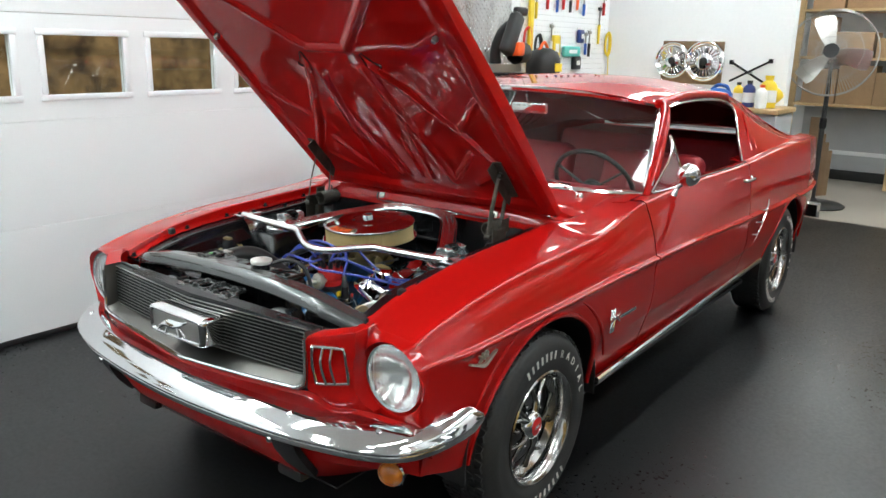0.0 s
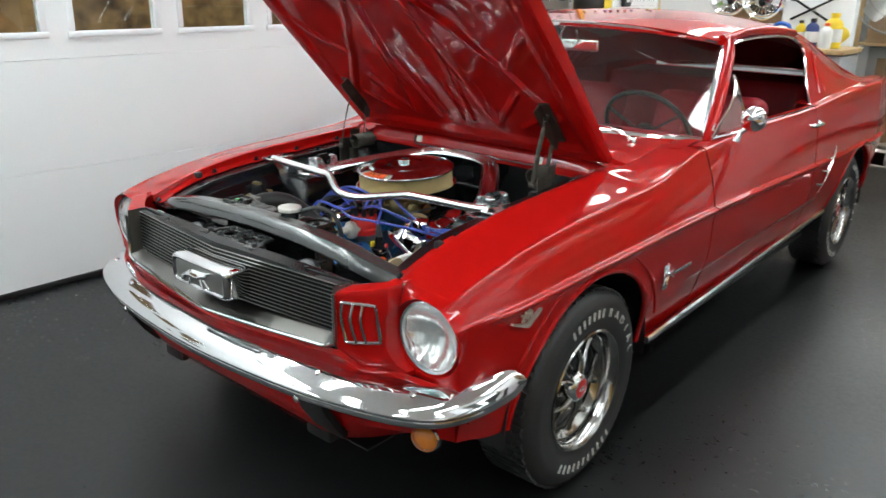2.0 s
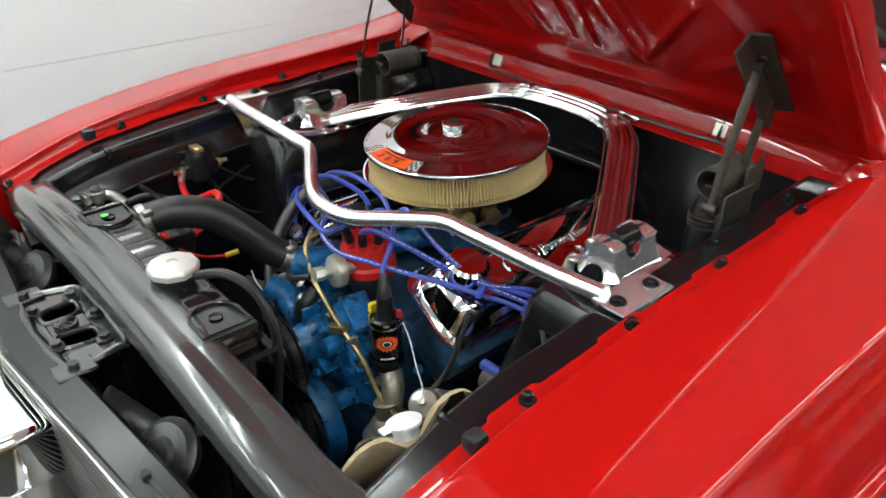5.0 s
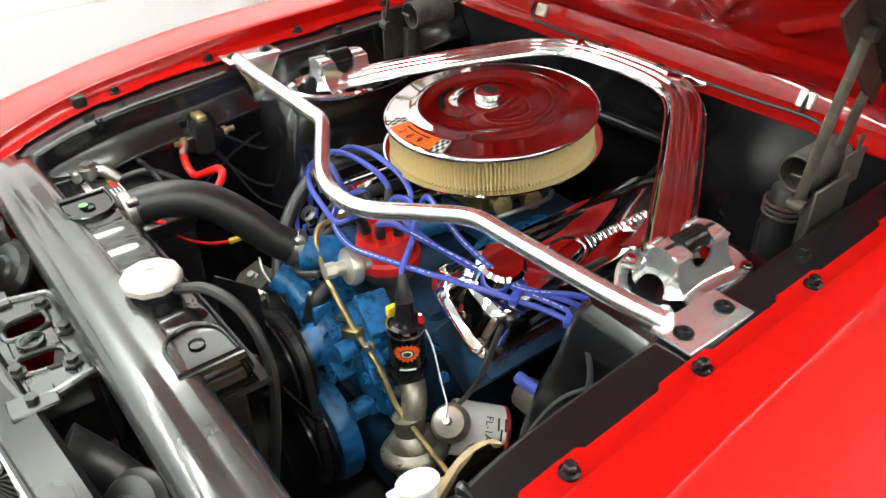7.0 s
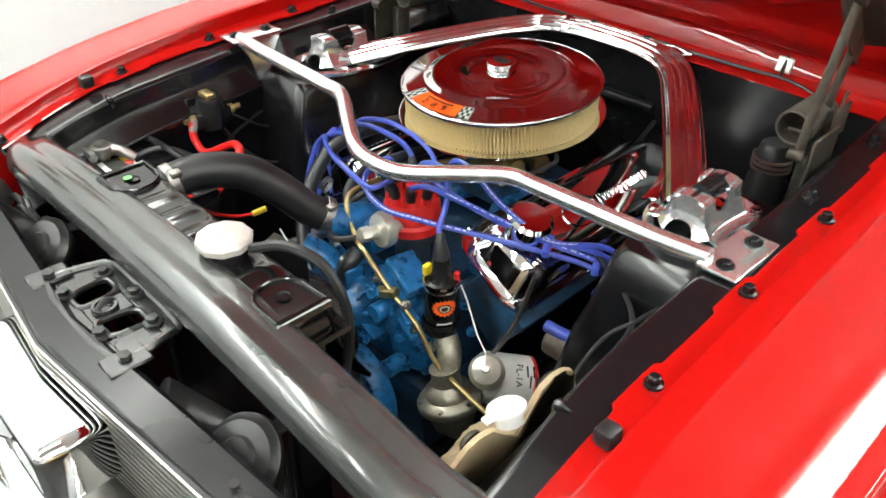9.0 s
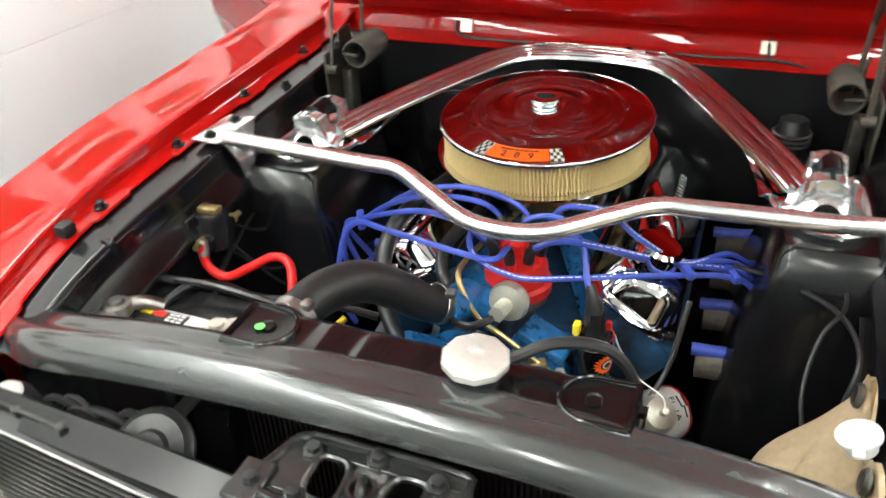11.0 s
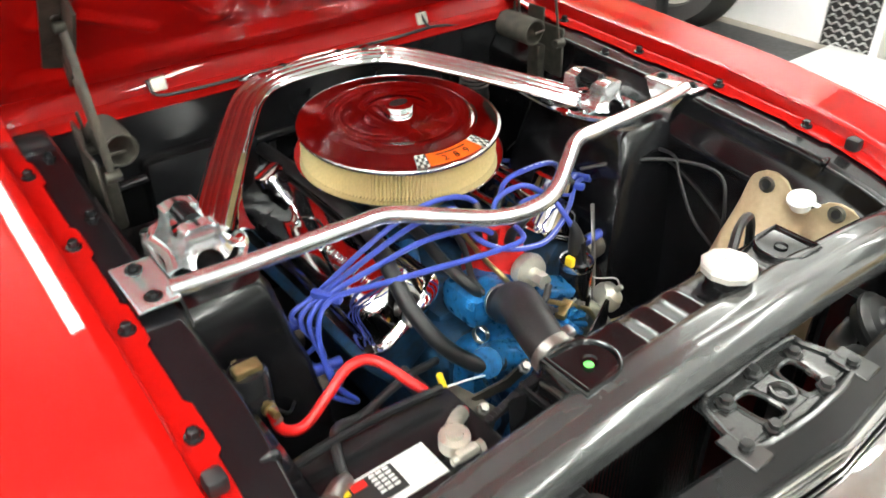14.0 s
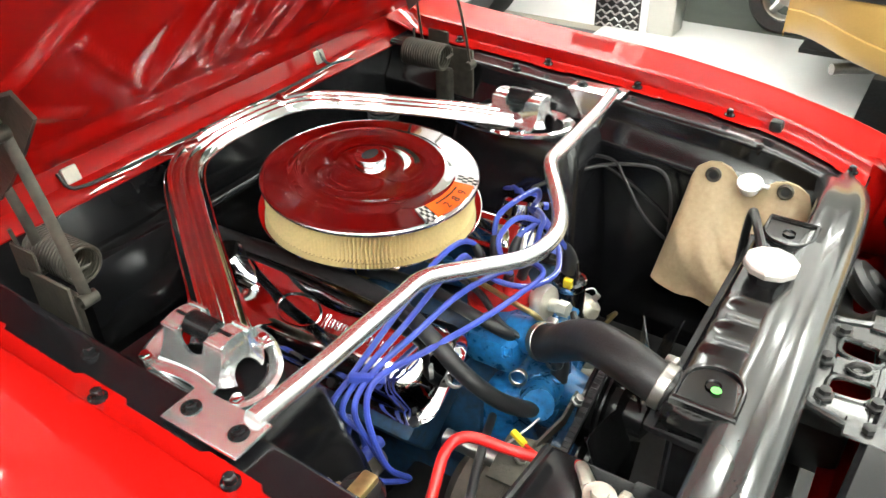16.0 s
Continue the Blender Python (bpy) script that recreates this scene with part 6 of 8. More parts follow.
PLUGS = (-0.105, 0.015, 0.135, 0.245)
runs = [start(4) + [(-0.055, -0.178, 0.776), (-0.03, -0.214, 0.766), (0.03, -0.226, 0.756), (0.09, -0.203, 0.752), (0.17, -0.15, 0.738), (0.24, -0.092, 0.717)],
        start(0) + [(0.085, -0.158, 0.788), (0.135, -0.148, 0.774), (0.20, -0.104, 0.738)],
        start(1) + [(0.065, -0.112, 0.808), (0.125, -0.138, 0.826), (0.172, -0.125, 0.785), (0.225, -0.085, 0.734)],
        start(7) + [(0.075, -0.176, 0.792), (0.12, -0.160, 0.783), (0.195, -0.112, 0.748), (0.24, -0.078, 0.728)]]
for j, run in enumerate(runs):
    yy = PLUGS[j]
    lead(run + [(0.288, -0.062 + 0.014 * j, 0.706 + 0.004 * j), (0.325, -0.05 + 0.02 * j, 0.690), (0.348, -0.05 + 0.3 * (yy + 0.06) + 0.02 * j, 0.655), (0.340, yy, 0.608)])
runs = [start(6) + [(-0.005, -0.222, 0.775), (-0.06, -0.212, 0.770), (-0.137, -0.192, 0.767), (-0.205, -0.155, 0.750)],
        start(5) + [(-0.06, -0.178, 0.795), (-0.13, -0.155, 0.792), (-0.20, -0.132, 0.765)],
        start(3) + [(-0.06, -0.118, 0.800), (-0.13, -0.125, 0.803), (-0.205, -0.115, 0.772)],
        start(2) + [(-0.03, -0.095, 0.800), (-0.10, -0.10, 0.810), (-0.18, -0.098, 0.785)]]
for j, run in enumerate(runs):
    yy = PLUGS[j]
    lead(run + [(-0.268, -0.115 + 0.014 * j, 0.728 - 0.004 * j), (-0.298 - 0.006 * j, -0.118 + 0.016 * j, 0.690), (-0.30 + 0.008 * j, -0.145 + 0.026 * j, 0.61 + 0.008 * j), (-0.268 - 0.012 * j, -0.158 + 0.04 * j, 0.56 + 0.012 * j), (-0.30, yy - 0.03, 0.572), (-0.335, yy, 0.608)])
lead([(0.006, -0.148, 0.765), (0.02, -0.135, 0.795), (0.07, -0.14, 0.805), (0.105, -0.168, 0.782), (0.118, -0.196, 0.750), (0.128, -0.203, 0.728)], "coil_wire")
for (x, y, z) in ((0.296, -0.045, 0.704), (0.235, -0.088, 0.726), (-0.27, -0.10, 0.724)):
    part("wire_separator", box((0.012, 0.05, 0.012), (x, y, z), 0.003, 2, Euler((0, 0, radians(30))).to_matrix()), WIRE, dist)
# ignition coil
cm = Matrix.Translation((0.135, -0.207, 0.0))
coil = part("ignition_coil", lathe([(0.0, 0.575), (0.025, 0.576), (0.027, 0.58), (0.027, 0.664)], 32, cm), BLACK, car, "black ignition coil with an orange burst label")
part("coil_lip", lathe([(0.027, 0.660), (0.0285, 0.663), (0.0292, 0.669), (0.028, 0.673), (0.0255, 0.672), (0.025, 0.666)], 32, cm), CHROME, coil, "bright crimped lip")
part("coil_top", lathe([(0.0255, 0.668), (0.018, 0.672), (0.014, 0.69), (0.012, 0.71), (0.0, 0.711)], 24, cm), SATIN, coil)
part("coil_boot", tube([(0.134, -0.206, 0.690), (0.132, -0.205, 0.715), (0.128, -0.203, 0.732), (0.123, -0.198, 0.745)], [0.0145, 0.0125, 0.0085, 0.006], 12), RUBBER, coil)


def on_coil(a, z, lift=0.0006):
    return (0.135 + (0.027 + lift) * math.cos(a), -0.207 + (0.027 + lift) * math.sin(a), z)


LA = math.atan2(-0.52, 0.8)
def burst(r0, r1, lift, nm, material, lab=""):
    rows = []
    for f in (0.0, 0.5, 1.0):
        rows.append([on_coil(LA + f * (r1 if k % 2 else r0) * math.cos(2 * math.pi * k / 36) / 0.027, 0.636 + f * (r1 if k % 2 else r0) * 0.8 * math.sin(2 * math.pi * k / 36), lift) for k in range(36)])
    part(nm, grid(rows, True), material, coil, lab)
burst(0.016, 0.021, 0.0005, "label_burst", ORANGE, "orange burst label")
burst(0.011, 0.0095, 0.0010, "label_centre", INK)
burst(0.0075, 0.0075, 0.0014, "label_mark", WHITE)
burst(0.0055, 0.0055, 0.0018, "label_dot", INK)
for k in range(3):
    part("label_line", box((0.002, 0.010, 0.0016), on_coil(LA - 0.25 + 0.25 * k, 0.606, 0.0), turn=Euler((0, 0, LA)).to_matrix()), WHITE, coil)
part("coil_clip", box((0.010, 0.016, 0.018), (0.112, -0.214, 0.682), 0.003), YELLOW, coil, "yellow terminal clip")
part("coil_stud", box((0.008, 0.008, 0.014), (0.152, -0.192, 0.680), 0.002), REDCAP, coil)
part("coil_bracket", lathe([(0.0285, 0.578), (0.0300, 0.582), (0.0300, 0.596), (0.0285, 0.600)], 28, cm), SATIN, coil)
# water pump, timing cover, thermostat housing
wp = box((0.17, 0.07, 0.15), (-0.025, -0.205, 0.535), 0.025, 2)
for k in range(4):
    part("pump_rib", box((0.008, 0.03, 0.10), (-0.085 + 0.045 * k, -0.245, 0.555), 0.003, 1, Euler((0, radians(14 * (k - 1.5)), 0)).to_matrix()), BLUE, engine)
part("pump_flange", box((0.16, 0.03, 0.014), (-0.02, -0.24, 0.605), 0.004, 1), BLUE, engine)
lathe([(0.052, -0.03), (0.050, 0.012), (0.046, 0.016), (0.034, 0.030), (0.028, 0.060)], 28, facing((-0.005, -0.25, 0.575), (0, -1, 0)), bm=wp)
for k in range(9):
    a = 2 * math.pi * k / 9 + 0.2
    u = Vector((math.cos(a), 0, math.sin(a)))
    part("pump_vane", box((0.046, 0.034, 0.006), Vector((-0.005, -0.262, 0.575)) + u * 0.046, 0.002, 1, Euler((0, -a, 0)).to_matrix()), BLUE, engine)
for x, z in ((0.06, 0.60), (-0.095, 0.61), (0.085, 0.50), (-0.10, 0.50)):
    part("pump_boss", lathe([(0.016, 0.0), (0.015, 0.06), (0.0, 0.062)], 14, facing((x, -0.22, z), (0, -1, 0))), BLUE, engine)
tube([(0.04, -0.215, 0.61), (0.085, -0.205, 0.585), (0.115, -0.19, 0.53)], 0.022, 12, wp)
tube([(-0.04, -0.26, 0.60), (-0.09, -0.26, 0.62), (-0.12, -0.28, 0.64)], 0.024, 12, wp)
part("timing_cover", box((0.085, 0.055, 0.085), (0.045, -0.222, 0.588), 0.010, 2, Euler((0, radians(18), radians(-8))).to_matrix()), BLUE, engine, "blue faceted timing cover casting")
part("timing_cover", box((0.06, 0.05, 0.10), (0.085, -0.222, 0.535), 0.010, 2, Euler((0, radians(-10), radians(12))).to_matrix()), BLUE, engine)
for x, y, z in ((0.02, -0.252, 0.615), (0.072, -0.25, 0.60), (0.088, -0.25, 0.555), (0.10, -0.248, 0.50), (0.045, -0.252, 0.56), (0.128, -0.145, 0.585), (0.15, -0.15, 0.545)):
    part("cover_nut", lathe([(0.010, 0), (0.0095, 0.003), (0.0068, 0.004), (0.0068, 0.010), (0, 0.011)], 6, facing((x, y, z), (0.3, -1, 0.25))), BLUE, engine)
for x, y, z, sx_, sy_, sz_, t_ in ((0.060, -0.232, 0.632, 0.085, 0.030, 0.012, -20), (0.075, -0.238, 0.612, 0.090, 0.026, 0.010, -20), (0.088, -0.240, 0.588, 0.080, 0.024, 0.010, -24), (0.070, -0.212, 0.650, 0.075, 0.050, 0.016, -18), (0.105, -0.226, 0.560, 0.060, 0.034, 0.012, -30), (0.118, -0.215, 0.525, 0.014, 0.040, 0.080, 14)):
    part("casting_rib", box((sx_, sy_, sz_), (x, y, z), 0.003, 1, Euler((0, radians(-t_), radians(-12))).to_matrix()), BLUE, engine)
for x, y, z in ((0.035, -0.246, 0.640), (0.098, -0.244, 0.622), (0.115, -0.240, 0.582), (0.135, -0.225, 0.548)):
    part("casting_stud", lathe([(0.0095, 0.0), (0.009, 0.003), (0.0062, 0.004), (0.0062, 0.010), (0.0035, 0.011), (0.0035, 0.018), (0.0, 0.018)], 6, facing((x, y, z), (0.35, -1, 0.4))), STEEL, engine)
part("water_pump", wp, BLUE, engine, "blue water pump and timing cover")
th = box((0.10, 0.09, 0.06), (-0.05, -0.185, 0.675), 0.018, 2)
tube([(-0.05, -0.20, 0.69), (-0.055, -0.235, 0.70), (-0.065, -0.265, 0.705)], 0.027, 16, th)
part("thermostat_housing", th, BLUE, engine, "blue thermostat housing")
for x, y, z in ((-0.095, -0.21, 0.69), (-0.01, -0.21, 0.69), (0.06, -0.275, 0.64), (0.03, -0.275, 0.53), (-0.06, -0.275, 0.53)):
    part("pump_bolt", lathe([(0.011, 0), (0.0105, 0.003), (0.0075, 0.004), (0.0075, 0.011), (0, 0.012)], 6, facing((x, y, z), (0, -1, 0.3))), BLUE, engine)
# pulleys, belts, fan
for c, r, y, m_, nm in (((-0.005, 0.575), 0.075, -0.335, SATIN, "water_pump_pulley"), ((0.01, 0.42), 0.085, -0.33, SATIN, "crank_pulley"), ((-0.20, 0.54), 0.036, -0.335, STEEL, "alternator_pulley")):
    part(nm, lathe([(0.02, 0.02), (r * 0.6, 0.018), (r - 0.012, 0.012), (r, 0.018), (r, 0.014), (r - 0.012, 0.005), (r - 0.012, -0.003), (r, -0.012), (r, -0.016), (r * 0.6, -0.014)], 40, facing((c[0], y, c[1]), (0, -1, 0))), m_, engine)
part("damper", lathe([(0.03, 0.012), (0.05, 0.014), (0.092, 0.014), (0.095, 0.008), (0.095, -0.02), (0.05, -0.022)], 48, facing((0.01, -0.295, 0.42), (0, -1, 0))), BLUE, engine, "blue crankshaft damper")
hull = [((-0.005, 0.575), 0.072), ((0.01, 0.42), 0.082), ((-0.20, 0.54), 0.034)]
bp = []
for a in np.linspace(0, 2 * math.pi, 90, endpoint=False):
    bp.append(max(((c[0] + r * math.cos(a), c[1] + r * math.sin(a)) for c, r in hull), key=lambda p: p[0] * math.cos(a) + p[1] * math.sin(a)))
rows = [[(x, -0.332 + dy, z) for dy in (-0.006, 0.006)] for x, z in bp + bp[:1]]
part("fan_belt", thick(grid(rows), 0.008), RUBBER, engine, "black ribbed fan belt")
bteeth = bmesh.new()
for (x, z), (x2, z2) in zip(bp, bp[1:] + bp[:1]):
    L = max(1, int(math.hypot(x2 - x, z2 - z) / 0.008))
    for k in range(L):
        s = k / L
        a = math.atan2(z2 - z, x2 - x)
        box((0.004, 0.010, 0.004), (x + (x2 - x) * s, -0.332, z + (z2 - z) * s), turn=Euler((0, -a, 0)).to_matrix(), bm=bteeth)
tagged(part("belt_teeth", bteeth, RUBBER, engine), kind="stuff")
part("fan_clutch", lathe([(0.0, 0.03), (0.028, 0.028), (0.03, 0.0), (0.045, -0.01), (0.045, -0.03)], 28, facing((-0.005, -0.375, 0.575), (0, -1, 0))), SATIN, engine)
for k in range(5):
    a = 2 * math.pi * k / 5 + 0.35
    u = Vector((math.cos(a), 0, math.sin(a)))
    v = Vector((-math.sin(a), 0, math.cos(a)))
    c0 = Vector((-0.005, -0.385, 0.575))
    rows = [[c0 + u * r + v * w * s + Vector((0, -0.016 * s, 0)) for s in (-1, -0.3, 0.3, 1)] for r, w in ((0.04, 0.026), (0.09, 0.034), (0.13, 0.038), (0.160, 0.038), (0.166, 0.032))]
    part("fan_blade", thick(grid(rows), 0.002), SATIN, engine, "black cooling fan blade")
# fuel pump, filter, lines
FPM = Matrix.Translation((0.186, -0.236, 0.482)) @ Matrix.Rotation(radians(-14), 4, "Y")
fp = lathe([(0.014, -0.07), (0.032, -0.05), (0.040, -0.020), (0.050, -0.012), (0.052, -0.008), (0.052, 0.0), (0.049, 0.004), (0.038, 0.010), (0.034, 0.022), (0.024, 0.030), (0.021, 0.050), (0.024, 0.056), (0.0, 0.058)], 32, FPM)
tube([(0.178, -0.232, 0.53), (0.165, -0.218, 0.56), (0.13, -0.20, 0.575)], 0.019, 10, fp)
part("fuel_pump", fp, PUMP, engine, "dull zinc fuel pump")
for k in range(6):
    a = 2 * math.pi * k / 6
    part("pump_screw", lathe([(0.005, 0.0), (0.005, 0.004), (0.0, 0.005)], 10, FPM @ Matrix.Translation((0.045 * math.cos(a), 0.045 * math.sin(a), 0.003))), STEEL, engine)
of = facing((0.200, -0.180, 0.500), (0.55, 0.75, -0.25)) @ Matrix.Scale(0.88, 4)
part("oil_filter", lathe([(0.046, 0.0), (0.047, 0.004), (0.047, 0.085), (0.044, 0.094), (0.034, 0.099), (0.0, 0.10)], 32, of), WHITE, engine, "white canister oil filter")
seen = of.to_3x3().inverted() @ Vector((0.45, -0.45, 0.85))
face = math.degrees(math.atan2(seen.y, seen.x))
lettering("letter", "FL-1A", 0.017, of @ Matrix.Rotation(radians(face), 4, "Z") @ Matrix.Translation((0.0476, 0, 0.055)) @ Matrix.Rotation(radians(90), 4, "Y") @ Matrix.Rotation(radians(90), 4, "Z"), INK, engine, 0.0003)
for k in range(4):
    part("print_line", box((0.0008, 0.022, 0.003), (0, 0, 0)), INK, engine, at=of @ Matrix.Rotation(radians(face + (k % 2) * 22 - 11), 4, "Z") @ Matrix.Translation((0.0474, 0, 0.072 + 0.006 * k)))
part("print_band", lathe([(0.0472, 0.086), (0.0474, 0.087), (0.0474, 0.092), (0.0460, 0.093)], 32, of), REDCAP, engine)
part("oil_sender", lathe([(0.0, 0.045), (0.005, 0.045), (0.006, 0.032), (0.012, 0.030), (0.022, 0.026), (0.028, 0.014), (0.028, 0.002), (0.024, -0.002), (0.010, -0.02)], 24, facing((0.228, -0.198, 0.540), (0.35, -0.5, 0.75))), ZINC, engine, "round pressure sender")
part("sender_wire", tube([(0.243, -0.220, 0.574), (0.235, -0.212, 0.592), (0.20, -0.195, 0.60), (0.17, -0.185, 0.635), (0.16, -0.19, 0.665)], 0.0013, 6), WHITE, engine)
part("fuel_line", tube([(-0.02, 0.0, 0.74), (-0.035, -0.10, 0.752), (-0.055, -0.20, 0.748), (-0.050, -0.235, 0.735), (-0.02, -0.245, 0.689), (0.015, -0.25, 0.672), (0.071, -0.252, 0.637), (0.126, -0.248, 0.598), (0.159, -0.247, 0.554), (0.194, -0.242, 0.531), (0.279, -0.245, 0.517), (0.32, -0.22, 0.47)], 0.0042, 8), BRASS, engine, "bent brass fuel line")
part("line_clamp", box((0.036, 0.018, 0.014), (0.064, -0.254, 0.632), 0.003, 2, Euler((0, radians(-14), radians(20))).to_matrix()), BRASS, engine)
part("dipstick", tube([(0.20, -0.20, 0.52), (0.235, -0.16, 0.60), (0.25, -0.13, 0.70)], 0.004, 6), STEEL, engine)
# alternator low on the passenger side
AM = facing((-0.205, -0.255, 0.515), (0, -1, 0))
al = part("alternator", lathe([(0.03, 0.07), (0.056, 0.062), (0.064, 0.048), (0.064, 0.030), (0.0605, 0.028), (0.0605, -0.010), (0.064, -0.012), (0.064, -0.035), (0.05, -0.05), (0.02, -0.055)], 36, AM), CASTIRON, engine, "dull dark alternator")
for k in range(12):
    a = 2 * math.pi * k / 12
    part("alternator_slot", box((0.020, 0.006, 0.004), (0, 0, 0), 0.001, 1), INK, engine, at=AM @ Matrix.Rotation(a, 4, "Z") @ Matrix.Translation((0.045, 0, 0.0645)))
part("adjuster_sleeve", lathe([(0.006, 0.0), (0.0125, 0.001), (0.0125, 0.055), (0.0095, 0.057), (0.0095, 0.062), (0.0135, 0.064), (0.0135, 0.120), (0.006, 0.122)], 20, facing((-0.197, -0.172, 0.588), (0.05, -1, -0.04))), STEEL, engine, "bright steel bracket sleeve")
ab = grid([[(-0.235, -0.262, 0.60), (-0.165, -0.258, 0.612)], [(-0.228, -0.300, 0.592), (-0.150, -0.296, 0.606)], [(-0.210, -0.330, 0.570), (-0.130, -0.325, 0.588)], [(-0.205, -0.334, 0.545), (-0.150, -0.329, 0.552)]])
part("alternator_bracket", thick(ab, 0.005), RUSTY, engine, "bent steel alternator bracket")
part("adjuster_arm", thick(grid([[(-0.165, -0.300, 0.612), (-0.150, -0.300, 0.594)], [(-0.115, -0.318, 0.632), (-0.108, -0.318, 0.612)], [(-0.075, -0.320, 0.650), (-0.066, -0.320, 0.632)]]), 0.004), RUSTY, engine)
part("bracket_wire", tube([(-0.20, -0.27, 0.628), (-0.155, -0.285, 0.632), (-0.12, -0.285, 0.620), (-0.10, -0.28, 0.60)], 0.0016, 6), WHITE, engine)
for p in ((-0.19, -0.29, 0.603), (-0.155, -0.315, 0.596), (-0.085, -0.322, 0.640)):
    part("bracket_bolt", lathe([(0.010, 0), (0.0095, 0.003), (0.0068, 0.004), (0.0068, 0.011), (0, 0.012)], 6, facing(p, (0.1, -0.5, 1))), STEEL, engine)
# radiator, cap, hoses
rd = []
for z, x, y0, y1 in ((0.785, 0.218, -0.552, -0.462), (0.80, 0.218, -0.552, -0.462), (0.820, 0.212, -0.547, -0.467), (0.828, 0.204, -0.538, -0.476), (0.829, 0.0, -0.507, -0.507)):
    rd.append([(0.008 + sx_ * (x - (0.012 if c_ else 0)), y, z) for sx_, y, c_ in ((-1, y0, 1), (1, y0, 1), (1, y0 + 0.012, 0), (1, y1 - 0.012, 0), (1, y1, 1), (-1, y1, 1), (-1, y1 - 0.012, 0), (-1, y0 + 0.012, 0))])
radiator = part("radiator_tank", grid(rd, True), TANK, car, "satin black radiator top tank with filler cap")
part("radiator_core", box((0.42, 0.055, 0.40), (0.008, -0.507, 0.58), 0.004, 1), SATIN, radiator)
fins = bmesh.new()
for k in range(60):
    box((0.0035, 0.006, 0.38), (-0.195 + 0.0069 * k, -0.478, 0.58), bm=fins)
    box((0.0035, 0.006, 0.38), (-0.195 + 0.0069 * k, -0.537, 0.58), bm=fins)
tagged(part("radiator_fin", fins, SATIN, radiator), kind="stuff")
part("tank_seam", sweep([(0.226 * a + 0.008, -0.507 + 0.05 * b, 0.784) for a, b in ((-1, -1), (1, -1), (1, 1), (-1, 1), (-1, -1))], [(-0.006, -0.004), (0.006, -0.004), (0.006, 0.004), (-0.006, 0.004)]), SATIN, radiator)
top_rows = []
for x in np.linspace(-0.206, 0.222, 90):
    e = min(x + 0.206, 0.222 - x)
    bump = sum(math.exp(-((x - xi) / 0.013) ** 2) for xi in (-0.098, -0.048, 0.004, 0.128))
    top_rows.append([(x, -0.507 + 0.0455 * s, 0.7995 + (0.031 + 0.0035 * bump * (1 - abs(s) ** 3)) * (max(0.0, 1 - abs(s) ** 5)) ** 0.5 * (1 - (1 - min(1, e / 0.012)) ** 2) ** 0.5) for s in np.linspace(-1, 1, 21)])
part("tank_top", grid(top_rows), TANK, radiator, sharp=80)
for x, s in ((-0.165, -1), (0.185, 1)):
    pts = [(x + s * 0.045, -0.543), (x + s * 0.045, -0.471)] + [(x + s * 0.004 - s * 0.036 * math.sin(a), -0.507 + 0.036 * math.cos(a)) for a in np.linspace(0, math.pi, 13)]
    pb_ = grid([[(0.5 * 0 + x + (px - x) * k, -0.507 + (py + 0.507) * k, z) for px, py in pts] for k, z in ((1.0, 0.824), (0.99, 0.8315), (0.94, 0.834), (0.88, 0.8335), (0.84, 0.8315), (0.80, 0.8312), (0.0, 0.8318))], True)
    tp = part("tank_pad", pb_, TANK, radiator, sharp=30)
    rim_ = [(x + (px - x) * 0.9, -0.507 + (py + 0.507) * 0.9, 0.8335) for px, py in pts + pts[:1]]
    part("pad_rim", tube(rim_, 0.0028, 8, smooth=0), TANK, tp)
    part("pad_hole", lathe([(0.009, 0.834), (0.007, 0.831), (0.0, 0.831)], 14, Matrix.Translation((x + s * 0.004, -0.507, 0))), SATIN, radiator)
part("paint_dot", lathe([(0.006, 0.8342), (0.0, 0.8346)], 14, Matrix.Translation((-0.176, -0.512, 0))), GREEN, radiator, "green inspection dot")
part("filler_neck", lathe([(0.026, 0.82), (0.024, 0.845), (0.032, 0.846), (0.032, 0.85)], 28, Matrix.Translation((0.071, -0.507, 0))), SATIN, radiator)
rows = []
for r, z in ((0.028, 0.844), (0.034, 0.846), (0.035, 0.854), (0.033, 0.857), (0.026, 0.8595), (0.008, 0.861), (0.007, 0.858), (0.0, 0.858)):
    rows.append([(0.071 + r * math.cos(2 * math.pi * k / 10), -0.507 + r * math.sin(2 * math.pi * k / 10), z) for k in range(10)])
part("radiator_cap", grid(rows, True), mat("cast_white_metal", (0.66, 0.64, 0.60), 0.4, metal=0.5, vary=0.08), radiator, "pale ten-sided radiator cap", sharp=20)
part("overflow_hose", tube([(0.10, -0.49, 0.845), (0.145, -0.468, 0.860), (0.195, -0.452, 0.848), (0.222, -0.445, 0.79), (0.215, -0.448, 0.70), (0.20, -0.46, 0.58)], 0.0065, 8), RUBBER, radiator, "black overflow hose")
hose = tube([(-0.172, -0.475, 0.802), (-0.168, -0.44, 0.810), (-0.155, -0.40, 0.812), (-0.132, -0.355, 0.80), (-0.105, -0.315, 0.765), (-0.085, -0.285, 0.73), (-0.068, -0.255, 0.708)], [0.0255, 0.026, 0.027, 0.027, 0.027, 0.026, 0.026], 20)
uh = part("radiator_hose", hose, RUBBER, car, "thick black upper radiator hose")
